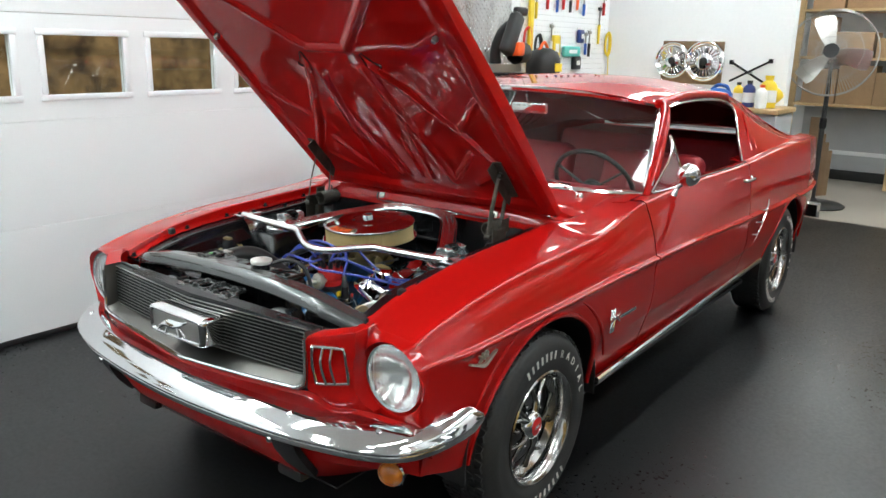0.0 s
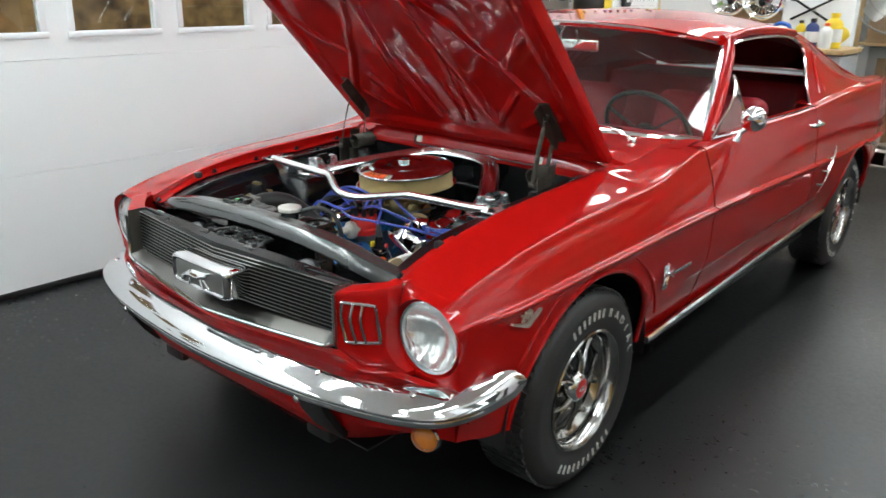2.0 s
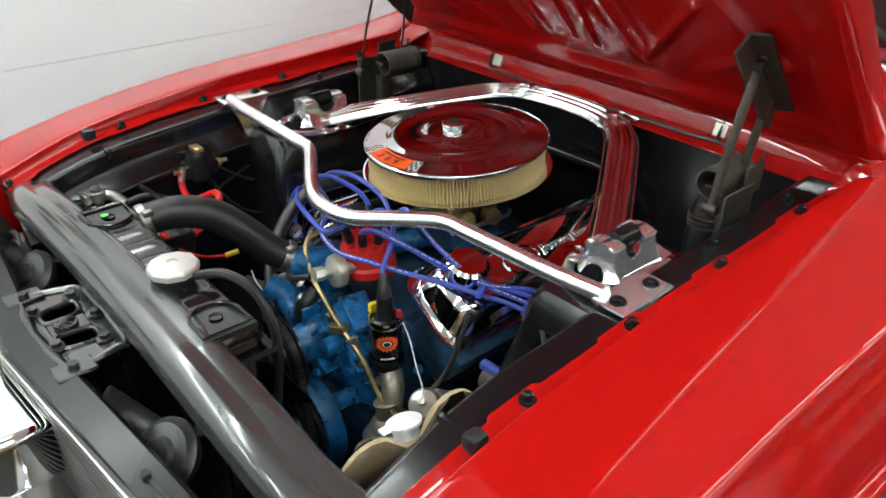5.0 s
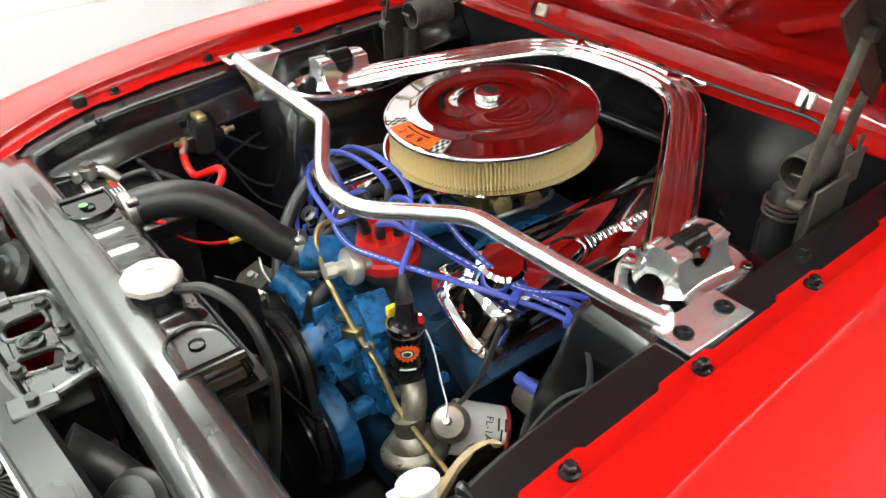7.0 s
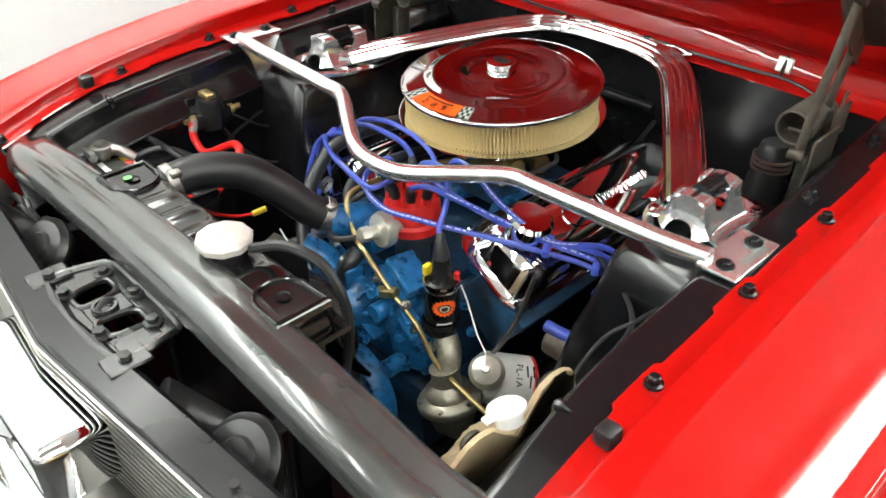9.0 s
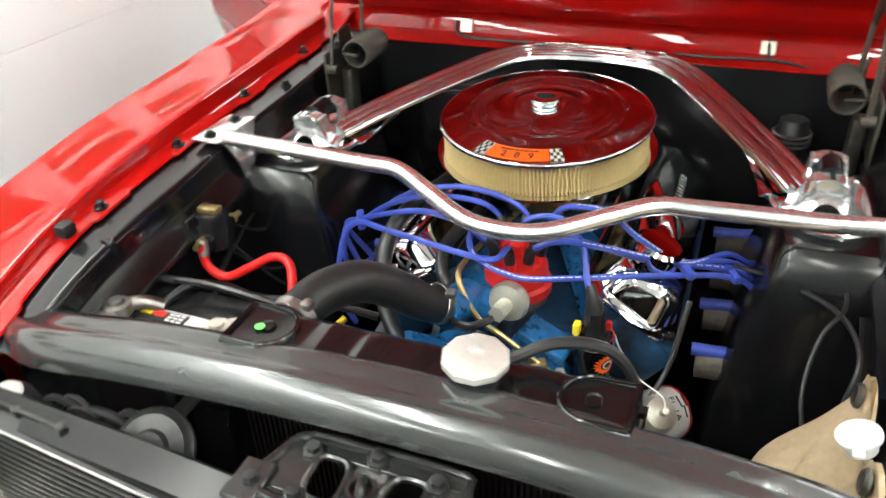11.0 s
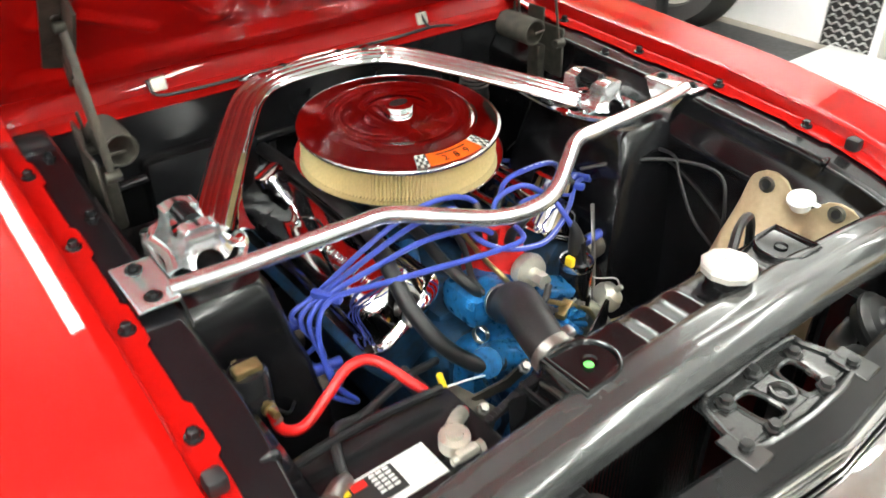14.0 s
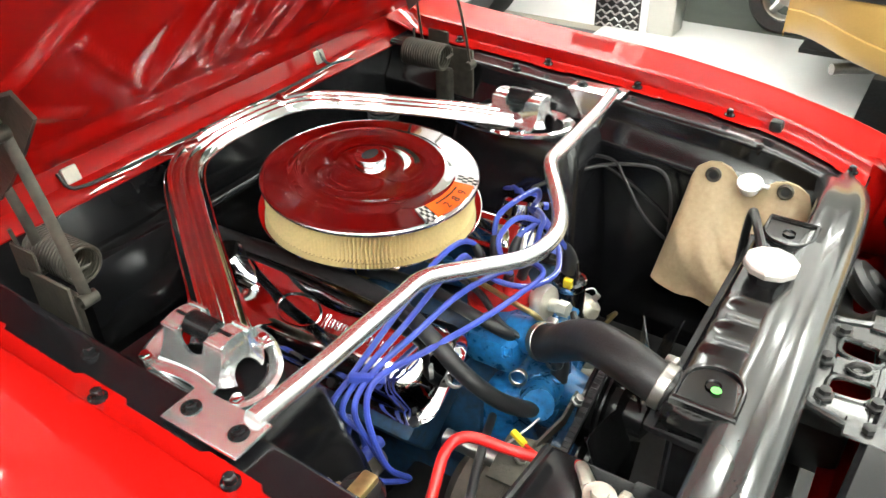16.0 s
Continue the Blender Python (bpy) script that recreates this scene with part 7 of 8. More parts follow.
for p, d in (((-0.170, -0.455, 0.807), (0.08, 1, 0.2)), ((-0.072, -0.262, 0.714), (0.5, 0.9, -0.6))):
    clampb = lathe([(0.0275, -0.007), (0.0288, -0.006), (0.0288, 0.006), (0.0275, 0.007)], 28, facing(p, d))
    box((0.014, 0.016, 0.010), Vector(p) + Vector((0.02, 0, 0.022)), 0.003, bm=clampb)
    part("hose_clamp", clampb, STEEL, uh, "steel worm-drive clamp")
part("heater_hose", tube([(-0.085, -0.275, 0.618), (-0.125, -0.270, 0.632), (-0.165, -0.240, 0.668), (-0.187, -0.195, 0.715), (-0.187, -0.15, 0.752), (-0.172, -0.09, 0.768), (-0.155, 0.0, 0.765), (-0.14, 0.16, 0.75), (-0.14, 0.40, 0.74)], 0.0125, 14), RUBBER, car, "black heater hose")
part("return_hose", tube([(-0.06, -0.215, 0.688), (-0.09, -0.20, 0.722), (-0.10, -0.15, 0.742), (-0.085, -0.06, 0.745), (-0.09, 0.05, 0.735)], 0.0095, 12), RUBBER, car, "thin black hose over the intake")
part("bypass_hose", tube([(-0.02, -0.24, 0.66), (-0.02, -0.265, 0.64), (-0.03, -0.27, 0.61)], 0.014, 12), RUBBER, engine)
for p in ((-0.09, -0.232, 0.646), (-0.03, -0.262, 0.645), (-0.18, -0.18, 0.69)):
    part("small_clamp", lathe([(0.0125, -0.005), (0.0138, -0.004), (0.0138, 0.004), (0.0125, 0.005)], 20, facing(p, (-0.8, -0.2, 0.2))), STEEL, engine)
part("vacuum_line", tube([(-0.02, 0.12, 0.70), (-0.10, 0.2, 0.71), (-0.14, 0.30, 0.72), (-0.10, 0.4, 0.73)], 0.007, 8), RUBBER, car)
# battery
bt = box((0.265, 0.175, 0.16), (-0.378, -0.435, 0.632), 0.008, 2)
battery = part("battery", bt, SATIN, car, "black battery with a white and yellow label")
part("battery_lid", box((0.27, 0.18, 0.03), (-0.378, -0.435, 0.708), 0.008, 2), SATIN, battery)
part("lid_rib", box((0.26, 0.055, 0.012), (-0.378, -0.49, 0.727), 0.004, 2), SATIN, battery)
part("label_plate", box((0.125, 0.066, 0.0012), (-0.388, -0.440, 0.7250)), WHITE, battery, "white battery label")
part("label_black", box((0.078, 0.040, 0.0006), (-0.410, -0.430, 0.7260)), INK, battery)
part("label_yellow", box((0.018, 0.01, 0.0006), (-0.437, -0.417, 0.7266)), YELLOW, battery)
part("label_red", box((0.018, 0.01, 0.0006), (-0.416, -0.417, 0.7266)), REDCAP, battery)
for k in range(15):
    part("label_line", box((0.007, 0.003, 0.0005), (-0.398 + 0.009 * (k % 3), -0.414 - 0.0062 * (k // 3), 0.7266)), WHITE, battery)
for k in range(4):
    part("label_text", box((0.045, 0.002, 0.0005), (-0.3500, -0.421 - 0.007 * k, 0.7260)), GREYWALL, battery)
part("label_strip", box((0.09, 0.006, 0.0005), (-0.405, -0.464, 0.7260)), INK, battery)
part("vent_cap", box((0.05, 0.15, 0.016), (-0.485, -0.445, 0.728), 0.004, 2), SATIN, battery)
for x, y, ll in ((-0.463, -0.440, "worn lead battery terminal"), (-0.303, -0.440, "grey lead cable clamp")):
    tb_ = lathe([(0.0105, 0.72), (0.0095, 0.756), (0.0, 0.757)], 18, Matrix.Translation((x, y, 0)))
    lathe([(0.0105, 0.732), (0.0185, 0.733), (0.0185, 0.749), (0.0105, 0.750)], 20, Matrix.Translation((x, y, 0)), bm=tb_)
    box((0.030, 0.012, 0.014), (x, y - 0.022, 0.741), 0.004, 2, bm=tb_)
    lathe([(0.0045, -0.022), (0.0045, 0.022)], 8, facing((x, y - 0.024, 0.741), (1, 0, 0)), cap=True, bm=tb_)
    lathe([(0.008, 0.014), (0.008, 0.021)], 6, facing((x, y - 0.024, 0.741), (1, 0, 0)), cap=True, bm=tb_)
    tube([(x + 0.008, y + 0.014, 0.741), (x + 0.024, y + 0.026, 0.738), (x + 0.042, y + 0.038, 0.728)], [0.011, 0.010, 0.009], 10, tb_, flat=0.8)
    part("terminal", tb_, ZINC if x > -0.4 else STEEL, battery, ll)
part("hold_down", tube([(-0.50, -0.36, 0.735), (-0.378, -0.355, 0.74), (-0.26, -0.36, 0.735)], 0.006, 8), SATIN, battery)
part("battery_tray", box((0.30, 0.20, 0.012), (-0.378, -0.435, 0.545), 0.003, 1), SATIN, battery)
# solenoid and cables
sb_ = lathe([(0.0, 0.03), (0.022, 0.028), (0.026, 0.02), (0.027, -0.03), (0.018, -0.04)], 24, Matrix.Translation((-0.452, -0.235, 0.755)))
box((0.03, 0.075, 0.03), (-0.452, -0.235, 0.742), 0.006, 2, bm=sb_)
box((0.006, 0.07, 0.05), (-0.4735, -0.235, 0.755), 0.002, 1, bm=sb_)
sol = part("starter_solenoid", sb_, SATIN, car, "black starter solenoid on the apron")
for yy in (-0.272, -0.198):
    part("stud", lathe([(0.009, -0.01), (0.009, 0.006), (0.005, 0.007), (0.005, 0.02), (0, 0.02)], 10, facing((-0.447, yy, 0.748), (0.1, -1 if yy < -0.23 else 1, 0.1))), BRASS, sol)
part("solenoid_clip", box((0.035, 0.02, 0.012), (-0.451, -0.237, 0.786), 0.004, 2), BRASS, sol, "yellow zinc clip")
rc_ = part("battery_cable", tube([(-0.446, -0.278, 0.748), (-0.438, -0.282, 0.715), (-0.409, -0.28, 0.700), (-0.368, -0.270, 0.720), (-0.330, -0.262, 0.740), (-0.298, -0.272, 0.738), (-0.272, -0.315, 0.716), (-0.254, -0.365, 0.706), (-0.252, -0.392, 0.716), (-0.264, -0.404, 0.727)], 0.0070, 12), REDWIRE, car, "thick red battery cable")
part("cable_lug", tube([(-0.446, -0.272, 0.752), (-0.442, -0.281, 0.73)], 0.008, 10, smooth=1), STEEL, rc_)
part("spade_wire", tube([(-0.254, -0.392, 0.716), (-0.243, -0.375, 0.690), (-0.228, -0.340, 0.672), (-0.216, -0.306, 0.668)], 0.0026, 8), REDWIRE, rc_)
part("spade_cover", tube([(-0.217, -0.309, 0.668), (-0.209, -0.286, 0.673)], 0.0052, 8, smooth=1), YELLOW, rc_, "yellow terminal cover")
part("ground_cable", tube([(-0.425, -0.404, 0.728), (-0.41, -0.36, 0.735), (-0.385, -0.32, 0.715), (-0.34, -0.30, 0.69), (-0.26, -0.27, 0.68), (-0.18, -0.24, 0.65)], 0.006, 10), RUBBER, car, "black ground cable")
for k, (a, b_) in enumerate((((-0.455, -0.23, 0.72), (-0.40, -0.10, 0.62)), ((-0.44, -0.22, 0.72), (-0.36, -0.14, 0.60)), ((-0.45, -0.2, 0.74), (-0.455, -0.05, 0.70)))):
    part("harness_wire", tube([a, ((a[0] + b_[0]) / 2 + 0.01, (a[1] + b_[1]) / 2, (a[2] + b_[2]) / 2 - 0.03), b_], 0.0025, 6), RUBBER, car)
# washer bag on the driver's apron
rows = []
for v in np.linspace(0, 1, 34):
    loop = []
    for u in list(np.sin(np.linspace(-1, 1, 41) * math.pi / 2)) + list(np.linspace(0.9, -0.9, 11)):
        back = len(loop) >= 41
        top = 0.736 + (0.050 if u > 0 else 0.042) * math.sqrt(max(0.0, 1 - ((abs(u) - 0.57) / 0.43) ** 2)) - 0.008 * step(0.9, 1.0, abs(u))
        z = top + (0.556 - top) * v
        y = -0.402 + 0.004 * v + u * (0.106 + 0.020 * v)
        edge_ = (1 - min(1, abs(u)) ** 2) ** 0.6
        swell = edge_ * (0.004 + 0.050 * step(0.10, 0.65, v) * (1 - 0.4 * step(0.75, 1.0, v)))
        swell += edge_ * 0.006 * math.sin(7 * u + 3 * v) * v + edge_ * 0.004 * math.sin(11 * v + 5 * u) * math.sin(9 * u - 2 * v) * step(0.05, 0.3, v) + 0.012 * edge_ * math.exp(-((v - 0.72 + 0.5 * (u - 0.45)) / 0.10) ** 2) * step(0.0, 0.4, u)
        swell -= 0.017 * edge_ * math.exp(-((v - 0.60 + 0.42 * u) / 0.055) ** 2) * step(-0.75, -0.4, u) * (1 - step(0.25, 0.6, u))
        swell += 0.012 * edge_ * math.exp(-((v - 0.74 + 0.42 * u) / 0.08) ** 2) * step(-0.75, -0.3, u) * (1 - step(0.3, 0.6, u))
        swell -= 0.010 * math.exp(-(u / 0.16) ** 2) * math.exp(-((v - 0.25) / 0.22) ** 2)
        loop.append((0.450 - (0.0 if back else swell + 0.003) - 0.070 * v ** 1.3, y, z))
    rows.append(loop)
bg_ = grid(rows, True)
bg_.verts.ensure_lookup_table()
bg_.faces.new(bg_.verts[:52])
bg_.faces.new(bg_.verts[-52:])
bag = part("washer_bag", bg_, CANVAS, car, "tan vinyl windscreen washer bag hung on the apron", sharp=80)
for yy in (-0.461, -0.338):
    part("grommet", lathe([(0.007, 0.004), (0.011, 0.006), (0.014, 0.003), (0.014, 0.0)], 18, facing((0.4385, yy, 0.764), (-1, 0, 0.15))), RUSTY, bag, "dark metal grommet")
    part("grommet_hole", lathe([(0.0075, 0.0045), (0.0, 0.0045)], 14, facing((0.4385, yy, 0.764), (-1, 0, 0.15))), INK, bag)
part("filler_cap", lathe([(0.016, -0.01), (0.016, 0.004), (0.022, 0.005), (0.022, 0.009), (0.019, 0.011), (0.0, 0.0115)], 28, facing((0.436, -0.402, 0.760), (-0.35, 0, 1))), WHITE, bag, "white filler cap")
part("cap_tab", box((0.012, 0.02, 0.004), (0.432, -0.425, 0.768), 0.002), WHITE, bag)
part("washer_hose", tube([(0.42, -0.30, 0.60), (0.40, -0.24, 0.66), (0.41, -0.19, 0.72), (0.435, -0.15, 0.745), (0.43, -0.08, 0.74), (0.36, -0.02, 0.75)], 0.003, 8), RUBBER, car, "thin black washer hose")
part("apron_wire", tube([(0.30, -0.05, 0.72), (0.37, -0.10, 0.735), (0.43, -0.16, 0.74), (0.448, -0.24, 0.74), (0.44, -0.27, 0.69), (0.43, -0.28, 0.60)], 0.0035, 8), RUBBER, car)
# wire clips and harness along the cowl
for x in (-0.28, 0.30):
    part("cowl_clip", box((0.028, 0.006, 0.026), (x, 0.4405, 0.882), 0.002, 1, Euler((radians(-20), 0, 0)).to_matrix()), ZINC, cowl, "small zinc clip")
part("cowl_wire", tube([(-0.30, 0.44, 0.893), (-0.29, 0.425, 0.868), (-0.22, 0.415, 0.866), (-0.1, 0.41, 0.868), (0.05, 0.41, 0.868), (0.22, 0.415, 0.866), (0.32, 0.42, 0.866), (0.38, 0.41, 0.857)], 0.003, 6), RUBBER, cowl)
part("clip_wire", tube([(0.305, 0.418, 0.868), (0.302, 0.432, 0.876), (0.30, 0.45, 0.90)], 0.003, 6), RUBBER, cowl)
# master cylinder and steering hardware by the firewall
MCM = Matrix.Translation((0.362, 0.335, 0))
mc = lathe([(0.0, 0.797), (0.020, 0.796), (0.024, 0.792), (0.026, 0.780), (0.030, 0.774), (0.030, 0.735), (0.033, 0.728), (0.033, 0.66), (0.024, 0.64)], 28, MCM)
mcyl = part("master_cylinder", mc, RUBBER, car, "dark master cylinder with ribbed cap")
for zz in (0.752, 0.761, 0.770):
    part("cap_ring", lathe([(0.030, zz - 0.0028), (0.0330, zz - 0.001), (0.0335, zz + 0.001), (0.030, zz + 0.0028)], 28, MCM), STEEL, mcyl, "bright rolled ring")
part("heater_box", box((0.22, 0.06, 0.16), (-0.25, 0.385, 0.70), 0.02, 2), SATIN, car)
part("blower_tube", tube([(-0.42, 0.38, 0.74), (-0.2, 0.37, 0.755), (0.1, 0.385, 0.75)], 0.012, 10), SATIN, car)
part("speedo_cable", tube([(0.1, 0.40, 0.72), (0.12, 0.3, 0.70), (0.14, 0.2, 0.66)], 0.004, 8), RUBBER, car)
# ---- things along the walls ----
# workbench by the back wall
bench = thing("workbench", "grey workbench with a pale wooden top along the white wall", "workbench")
part("benchtop", box((1.75, 0.62, 0.045), (-0.86, 5.68, 0.985), 0.006, 2), WOOD, bench, "pale wooden worktop")
part("cabinet", box((1.7, 0.56, 0.90), (-0.86, 5.70, 0.50), 0.006, 1), GREYWALL, bench, "grey painted cabinet")
for k in range(3):
    dr = part("cabinet_door", box((0.50, 0.02, 0.78), (-1.42 + 0.56 * k, 5.41, 0.50), 0.004, 1), GREYWALL, bench)
    part("door_pull", box((0.10, 0.018, 0.012), (-1.42 + 0.56 * k, 5.392, 0.82), 0.003, 1), STEEL, dr)
part("plinth", box((1.7, 0.5, 0.052), (-0.86, 5.72, 0.026)), INK, bench)

# hubcaps on a board
board = thing("wall_board", "brown board on the white wall", "board")
part("panel", box((0.63, 0.02, 0.42), (-1.04, 5.989, 1.385), 0.003, 1), PLY, board)


def hubcap(x, r):
    t = thing("wheel_cover", "polished spoked wheel cover leaning on a brown board", "wheel cover", "wheel covers", pose(x, 5.972, 1.40, 90))
    part("dish", lathe([(r, 0.0), (r * 0.985, 0.018), (r * 0.93, 0.024), (r * 0.86, 0.016), (r * 0.80, 0.020), (r * 0.74, 0.010), (r * 0.42, 0.014), (r * 0.36, 0.03), (r * 0.22, 0.036), (0, 0.038)], 56), CHROME, t)
    for k in range(24):
        a = 2 * math.pi * k / 24
        part("fin", box((r * 0.30, 0.010, 0.008), (r * 0.57 * math.cos(a), r * 0.57 * math.sin(a), 0.016), 0.002, 1, Euler((0, 0, a)).to_matrix()), CHROME, t)
    part("centre", lathe([(r * 0.2, 0.036), (r * 0.12, 0.044), (0, 0.046)], 28), DUSTY, t)


hubcap(-1.235, 0.185)
hubcap(-0.905, 0.205)

# four-way wheel wrench on the wall
wr = thing("wheel_wrench", "black four-way wheel wrench hung on the wall", "wrench")
for s in (1, -1):
    part("bar", tube([(-0.445 - 0.185 * s, 5.955 + 0.01 * s, 1.40 if s > 0 else 1.42), (-0.445 + 0.185 * s, 5.955 + 0.01 * s, 1.19 if s > 0 else 1.22)], 0.011, 10, smooth=1), SATIN, wr)
for x, z in ((-0.63, 1.40), (-0.26, 1.42)):
    part("socket", lathe([(0.02, -0.02), (0.022, 0.02), (0.014, 0.022)], 14, Matrix.Translation((x, 5.955, z))), SATIN, wr)
part("hook", box((0.03, 0.05, 0.02), (-0.445, 5.975, 1.305), 0.004, 1), STEEL, wr)


def bottle(name, x, y, z, r, h, material, cap_material, label, category, neck=0.4, flat=1.0):
    t = thing(name, label, category, at=pose(x, y, z))
    part("body", lathe([(r * 0.9, 0.0), (r, 0.006), (r, h * 0.68), (r * 0.8, h * 0.78), (r * neck, h * 0.85), (r * neck, h * 0.9)], 24, Matrix.Diagonal((1, flat, 1, 1)), cap=True), material, t)
    part("cap", lathe([(r * neck * 1.15, h * 0.89), (r * neck * 1.15, h), (0, h)], 18, Matrix.Diagonal((1, flat, 1, 1))), cap_material, t)
    part("label_band", lathe([(r * 1.012, h * 0.18), (r * 1.012, h * 0.55)], 24, Matrix.Diagonal((1, flat, 1, 1))), WHITE, t)
    return t


BZ = 1.0085
BLUEP = mat("blue_plastic", (0.02, 0.10, 0.42), 0.35)
DBLUE = mat("dark_blue_plastic", (0.02, 0.035, 0.16), 0.35)
TEAL = mat("teal_cloth", (0.12, 0.42, 0.36), 0.8, vary=0.2, bump=0.4)
bottle("spray_bottle", -0.30, 5.52, BZ, 0.055, 0.24, DBLUE, INK, "dark blue cleaner bottle on the bench", "bottle")
bottle("jug", -0.14, 5.55, BZ, 0.075, 0.29, YELLOW, YELLOW, "yellow plastic jug on the bench", "jug", 0.45, 0.7)
bottle("polish_bottle", -0.16, 5.43, BZ, 0.05, 0.21, WHITE, ORANGE, "white polish bottle on the bench", "bottle")
bottle("oil_bottle", -0.41, 5.56, BZ, 0.045, 0.22, YELLOW, INK, "yellow and black oil bottle on the bench", "bottle")
bg = thing("plastic_bag", "bright yellow plastic bag lying on the jug", "bag")
rows = [[(-0.13 + (0.10 + 0.012 * math.sin(5 * a + v)) * math.cos(a) * math.sin(math.pi * (0.08 + 0.9 * v)), 5.62 + 0.07 * math.sin(a) * math.sin(math.pi * (0.08 + 0.9 * v)), BZ + 0.20 * v + 0.012 * math.sin(3 * a + 4 * v) + 0.014) for a in np.linspace(0, 2 * math.pi, 20, endpoint=False)] for v in np.linspace(0, 1, 10)]
part("film", grid(rows, True), YELLOW, bg)
dl = thing("blower", "blue plastic power blower lying on the bench", "power tool")
part("motor_body", tube([(-0.72, 5.55, BZ + 0.07), (-0.62, 5.55, BZ + 0.09), (-0.53, 5.55, BZ + 0.085), (-0.47, 5.55, BZ + 0.07)], [0.04, 0.068, 0.068, 0.045], 18), BLUEP, dl)
part("handle", tube([(-0.66, 5.55, BZ + 0.14), (-0.60, 5.55, BZ + 0.185), (-0.52, 5.55, BZ + 0.175), (-0.49, 5.55, BZ + 0.12)], 0.017, 12), BLUEP, dl)
part("nozzle", tube([(-0.72, 5.55, BZ + 0.065), (-0.86, 5.53, BZ + 0.05)], [0.035, 0.02], 14, smooth=2), INK, dl)
part("foot", box((0.22, 0.10, 0.02), (-0.59, 5.55, BZ + 0.01), 0.006), INK, dl)
for x, m_, nm, lb in ((-1.0, REDCAP, "tape_roll", "small red tape roll on the bench"), (-0.80, YELLOW, "tape_measure", "small yellow tape measure on the bench"), (-1.12, REDCAP, "oil_can", "small red can on the bench")):
    t = thing(nm, lb, nm.replace("_", " "), at=pose(x, 5.50, BZ))
    part("body", lathe([(0.035, 0.0), (0.04, 0.004), (0.04, 0.06), (0.034, 0.07), (0.0, 0.072)], 22, cap=False), m_, t)
    part("button", lathe([(0.012, 0.07), (0.012, 0.082), (0, 0.083)], 14), INK, t)

# ---- pegboard and tools on the west wall ----
peg = thing("pegboard", "white pegboard hung with hand tools", "pegboard")
part("sheet", box((0.012, 1.78, 1.45), (X0 + 0.008, 5.08, 1.72), 0.002, 1), WALL, peg)
hl = bmesh.new()
for i in range(34):
    for j in range(28):
        lathe([(0.005, 0.0), (0.0, 0.0)], 6, facing((X0 + 0.0146, 4.23 + 0.05 * i, 1.05 + 0.05 * j), (1, 0, 0)), bm=hl)
tagged(part("peg_hole", hl, INK, peg), kind="stuff")


def hung(name, label, category, y, z, build):
    t = thing(name, label, category, "hand tools", pose(X0 + 0.03, y, z))
    part("hook", tube([(-0.016, 0, 0.02), (0.01, 0, 0.015), (0.014, 0, 0.03)], 0.003, 6), STEEL, t)
    build(t)
    return t


def handle_tool(length, m1, m2, w=0.016, head=0.03):
    def f(t):
        part("grip", tube([(0.012, 0, -length * 0.45), (0.012, 0, -length)], [w, w * 0.85], 10, smooth=3), m1, t)
        part("shaft", tube([(0.012, 0, 0.0), (0.012, 0, -length * 0.46)], w * 0.45, 8, smooth=1), m2, t)
        part("head", box((0.022, head * 2, 0.03), (0.012, 0, 0.0), 0.006, 2), m2, t)
    return f


tools = [("hammer", "yellow-handled hammer on the pegboard", YELLOW, STEEL, 4.42, 2.02, 0.26), ("pliers", "red-handled pliers on the pegboard", REDCAP, STEEL, 4.62, 2.05, 0.2), ("screwdriver", "blue screwdriver on the pegboard", BLUEP, STEEL, 4.80, 2.05, 0.22),
         ("pliers", "red pliers on the pegboard", REDCAP, STEEL, 4.92, 2.04, 0.18), ("screwdriver", "black screwdriver on the pegboard", INK, STEEL, 5.06, 2.04, 0.2), ("cutter", "orange snips on the pegboard", ORANGE, STEEL, 5.20, 2.05, 0.18),
         ("wrench", "blue adjustable wrench on the pegboard", BLUEP, STEEL, 5.34, 2.02, 0.2), ("caulking_gun", "yellow and black drill holster on the pegboard", YELLOW, INK, 5.70, 1.90, 0.35), ("scraper", "white scraper on the pegboard", WHITE, STEEL, 4.72, 1.70, 0.3),
         ("wrench", "black wrench on the pegboard", INK, STEEL, 5.50, 1.66, 0.24), ("pliers", "blue-handled pliers on the pegboard", BLUEP, STEEL, 5.42, 1.64, 0.2), ("file", "red file on the pegboard", REDCAP, STEEL, 5.78, 2.06, 0.22)]
for nm, lb, m1, m2, y, z, L in tools:
    hung(nm, lb, nm.replace("_", " "), y, z, handle_tool(L, m1, m2))
lv = thing("spirit_level", "long yellow spirit level standing against the wall", "level")
part("rail", box((0.028, 0.065, 1.05), (X0 + 0.045, 4.33, 1.74), 0.004, 1), YELLOW, lv)
part("vial", box((0.03, 0.03, 0.06), (X0 + 0.046, 4.33, 1.95), 0.006, 2), INK, lv)
for nm, y, z, m_, lb in (("extension_cord", 4.28, 1.56, REDCAP, "coiled red extension cord on the pegboard"), ("hose_coil", 5.92, 1.55, YELLOW, "coiled yellow cord on the pegboard"), ("cable_coil", 4.48, 1.50, INK, "coiled black cable on the pegboard")):
    t = thing(nm, lb, "cord", "cords", pose(X0 + 0.045, y, z))
    for k in range(4):
        ring = [(0.012 * (k - 1.5) / 2, (0.05 + 0.004 * k) * math.cos(a), (0.11 + 0.005 * k) * math.sin(a)) for a in np.linspace(0, 2 * math.pi, 28)]
        part("loop", tube(ring, 0.007, 6, smooth=0, cap=False), m_, t)
    part("tail", tube([(0, 0.03, -0.1), (0.01, 0.02, -0.25), (0, 0.06, -0.4)], 0.005, 6), m_, t)
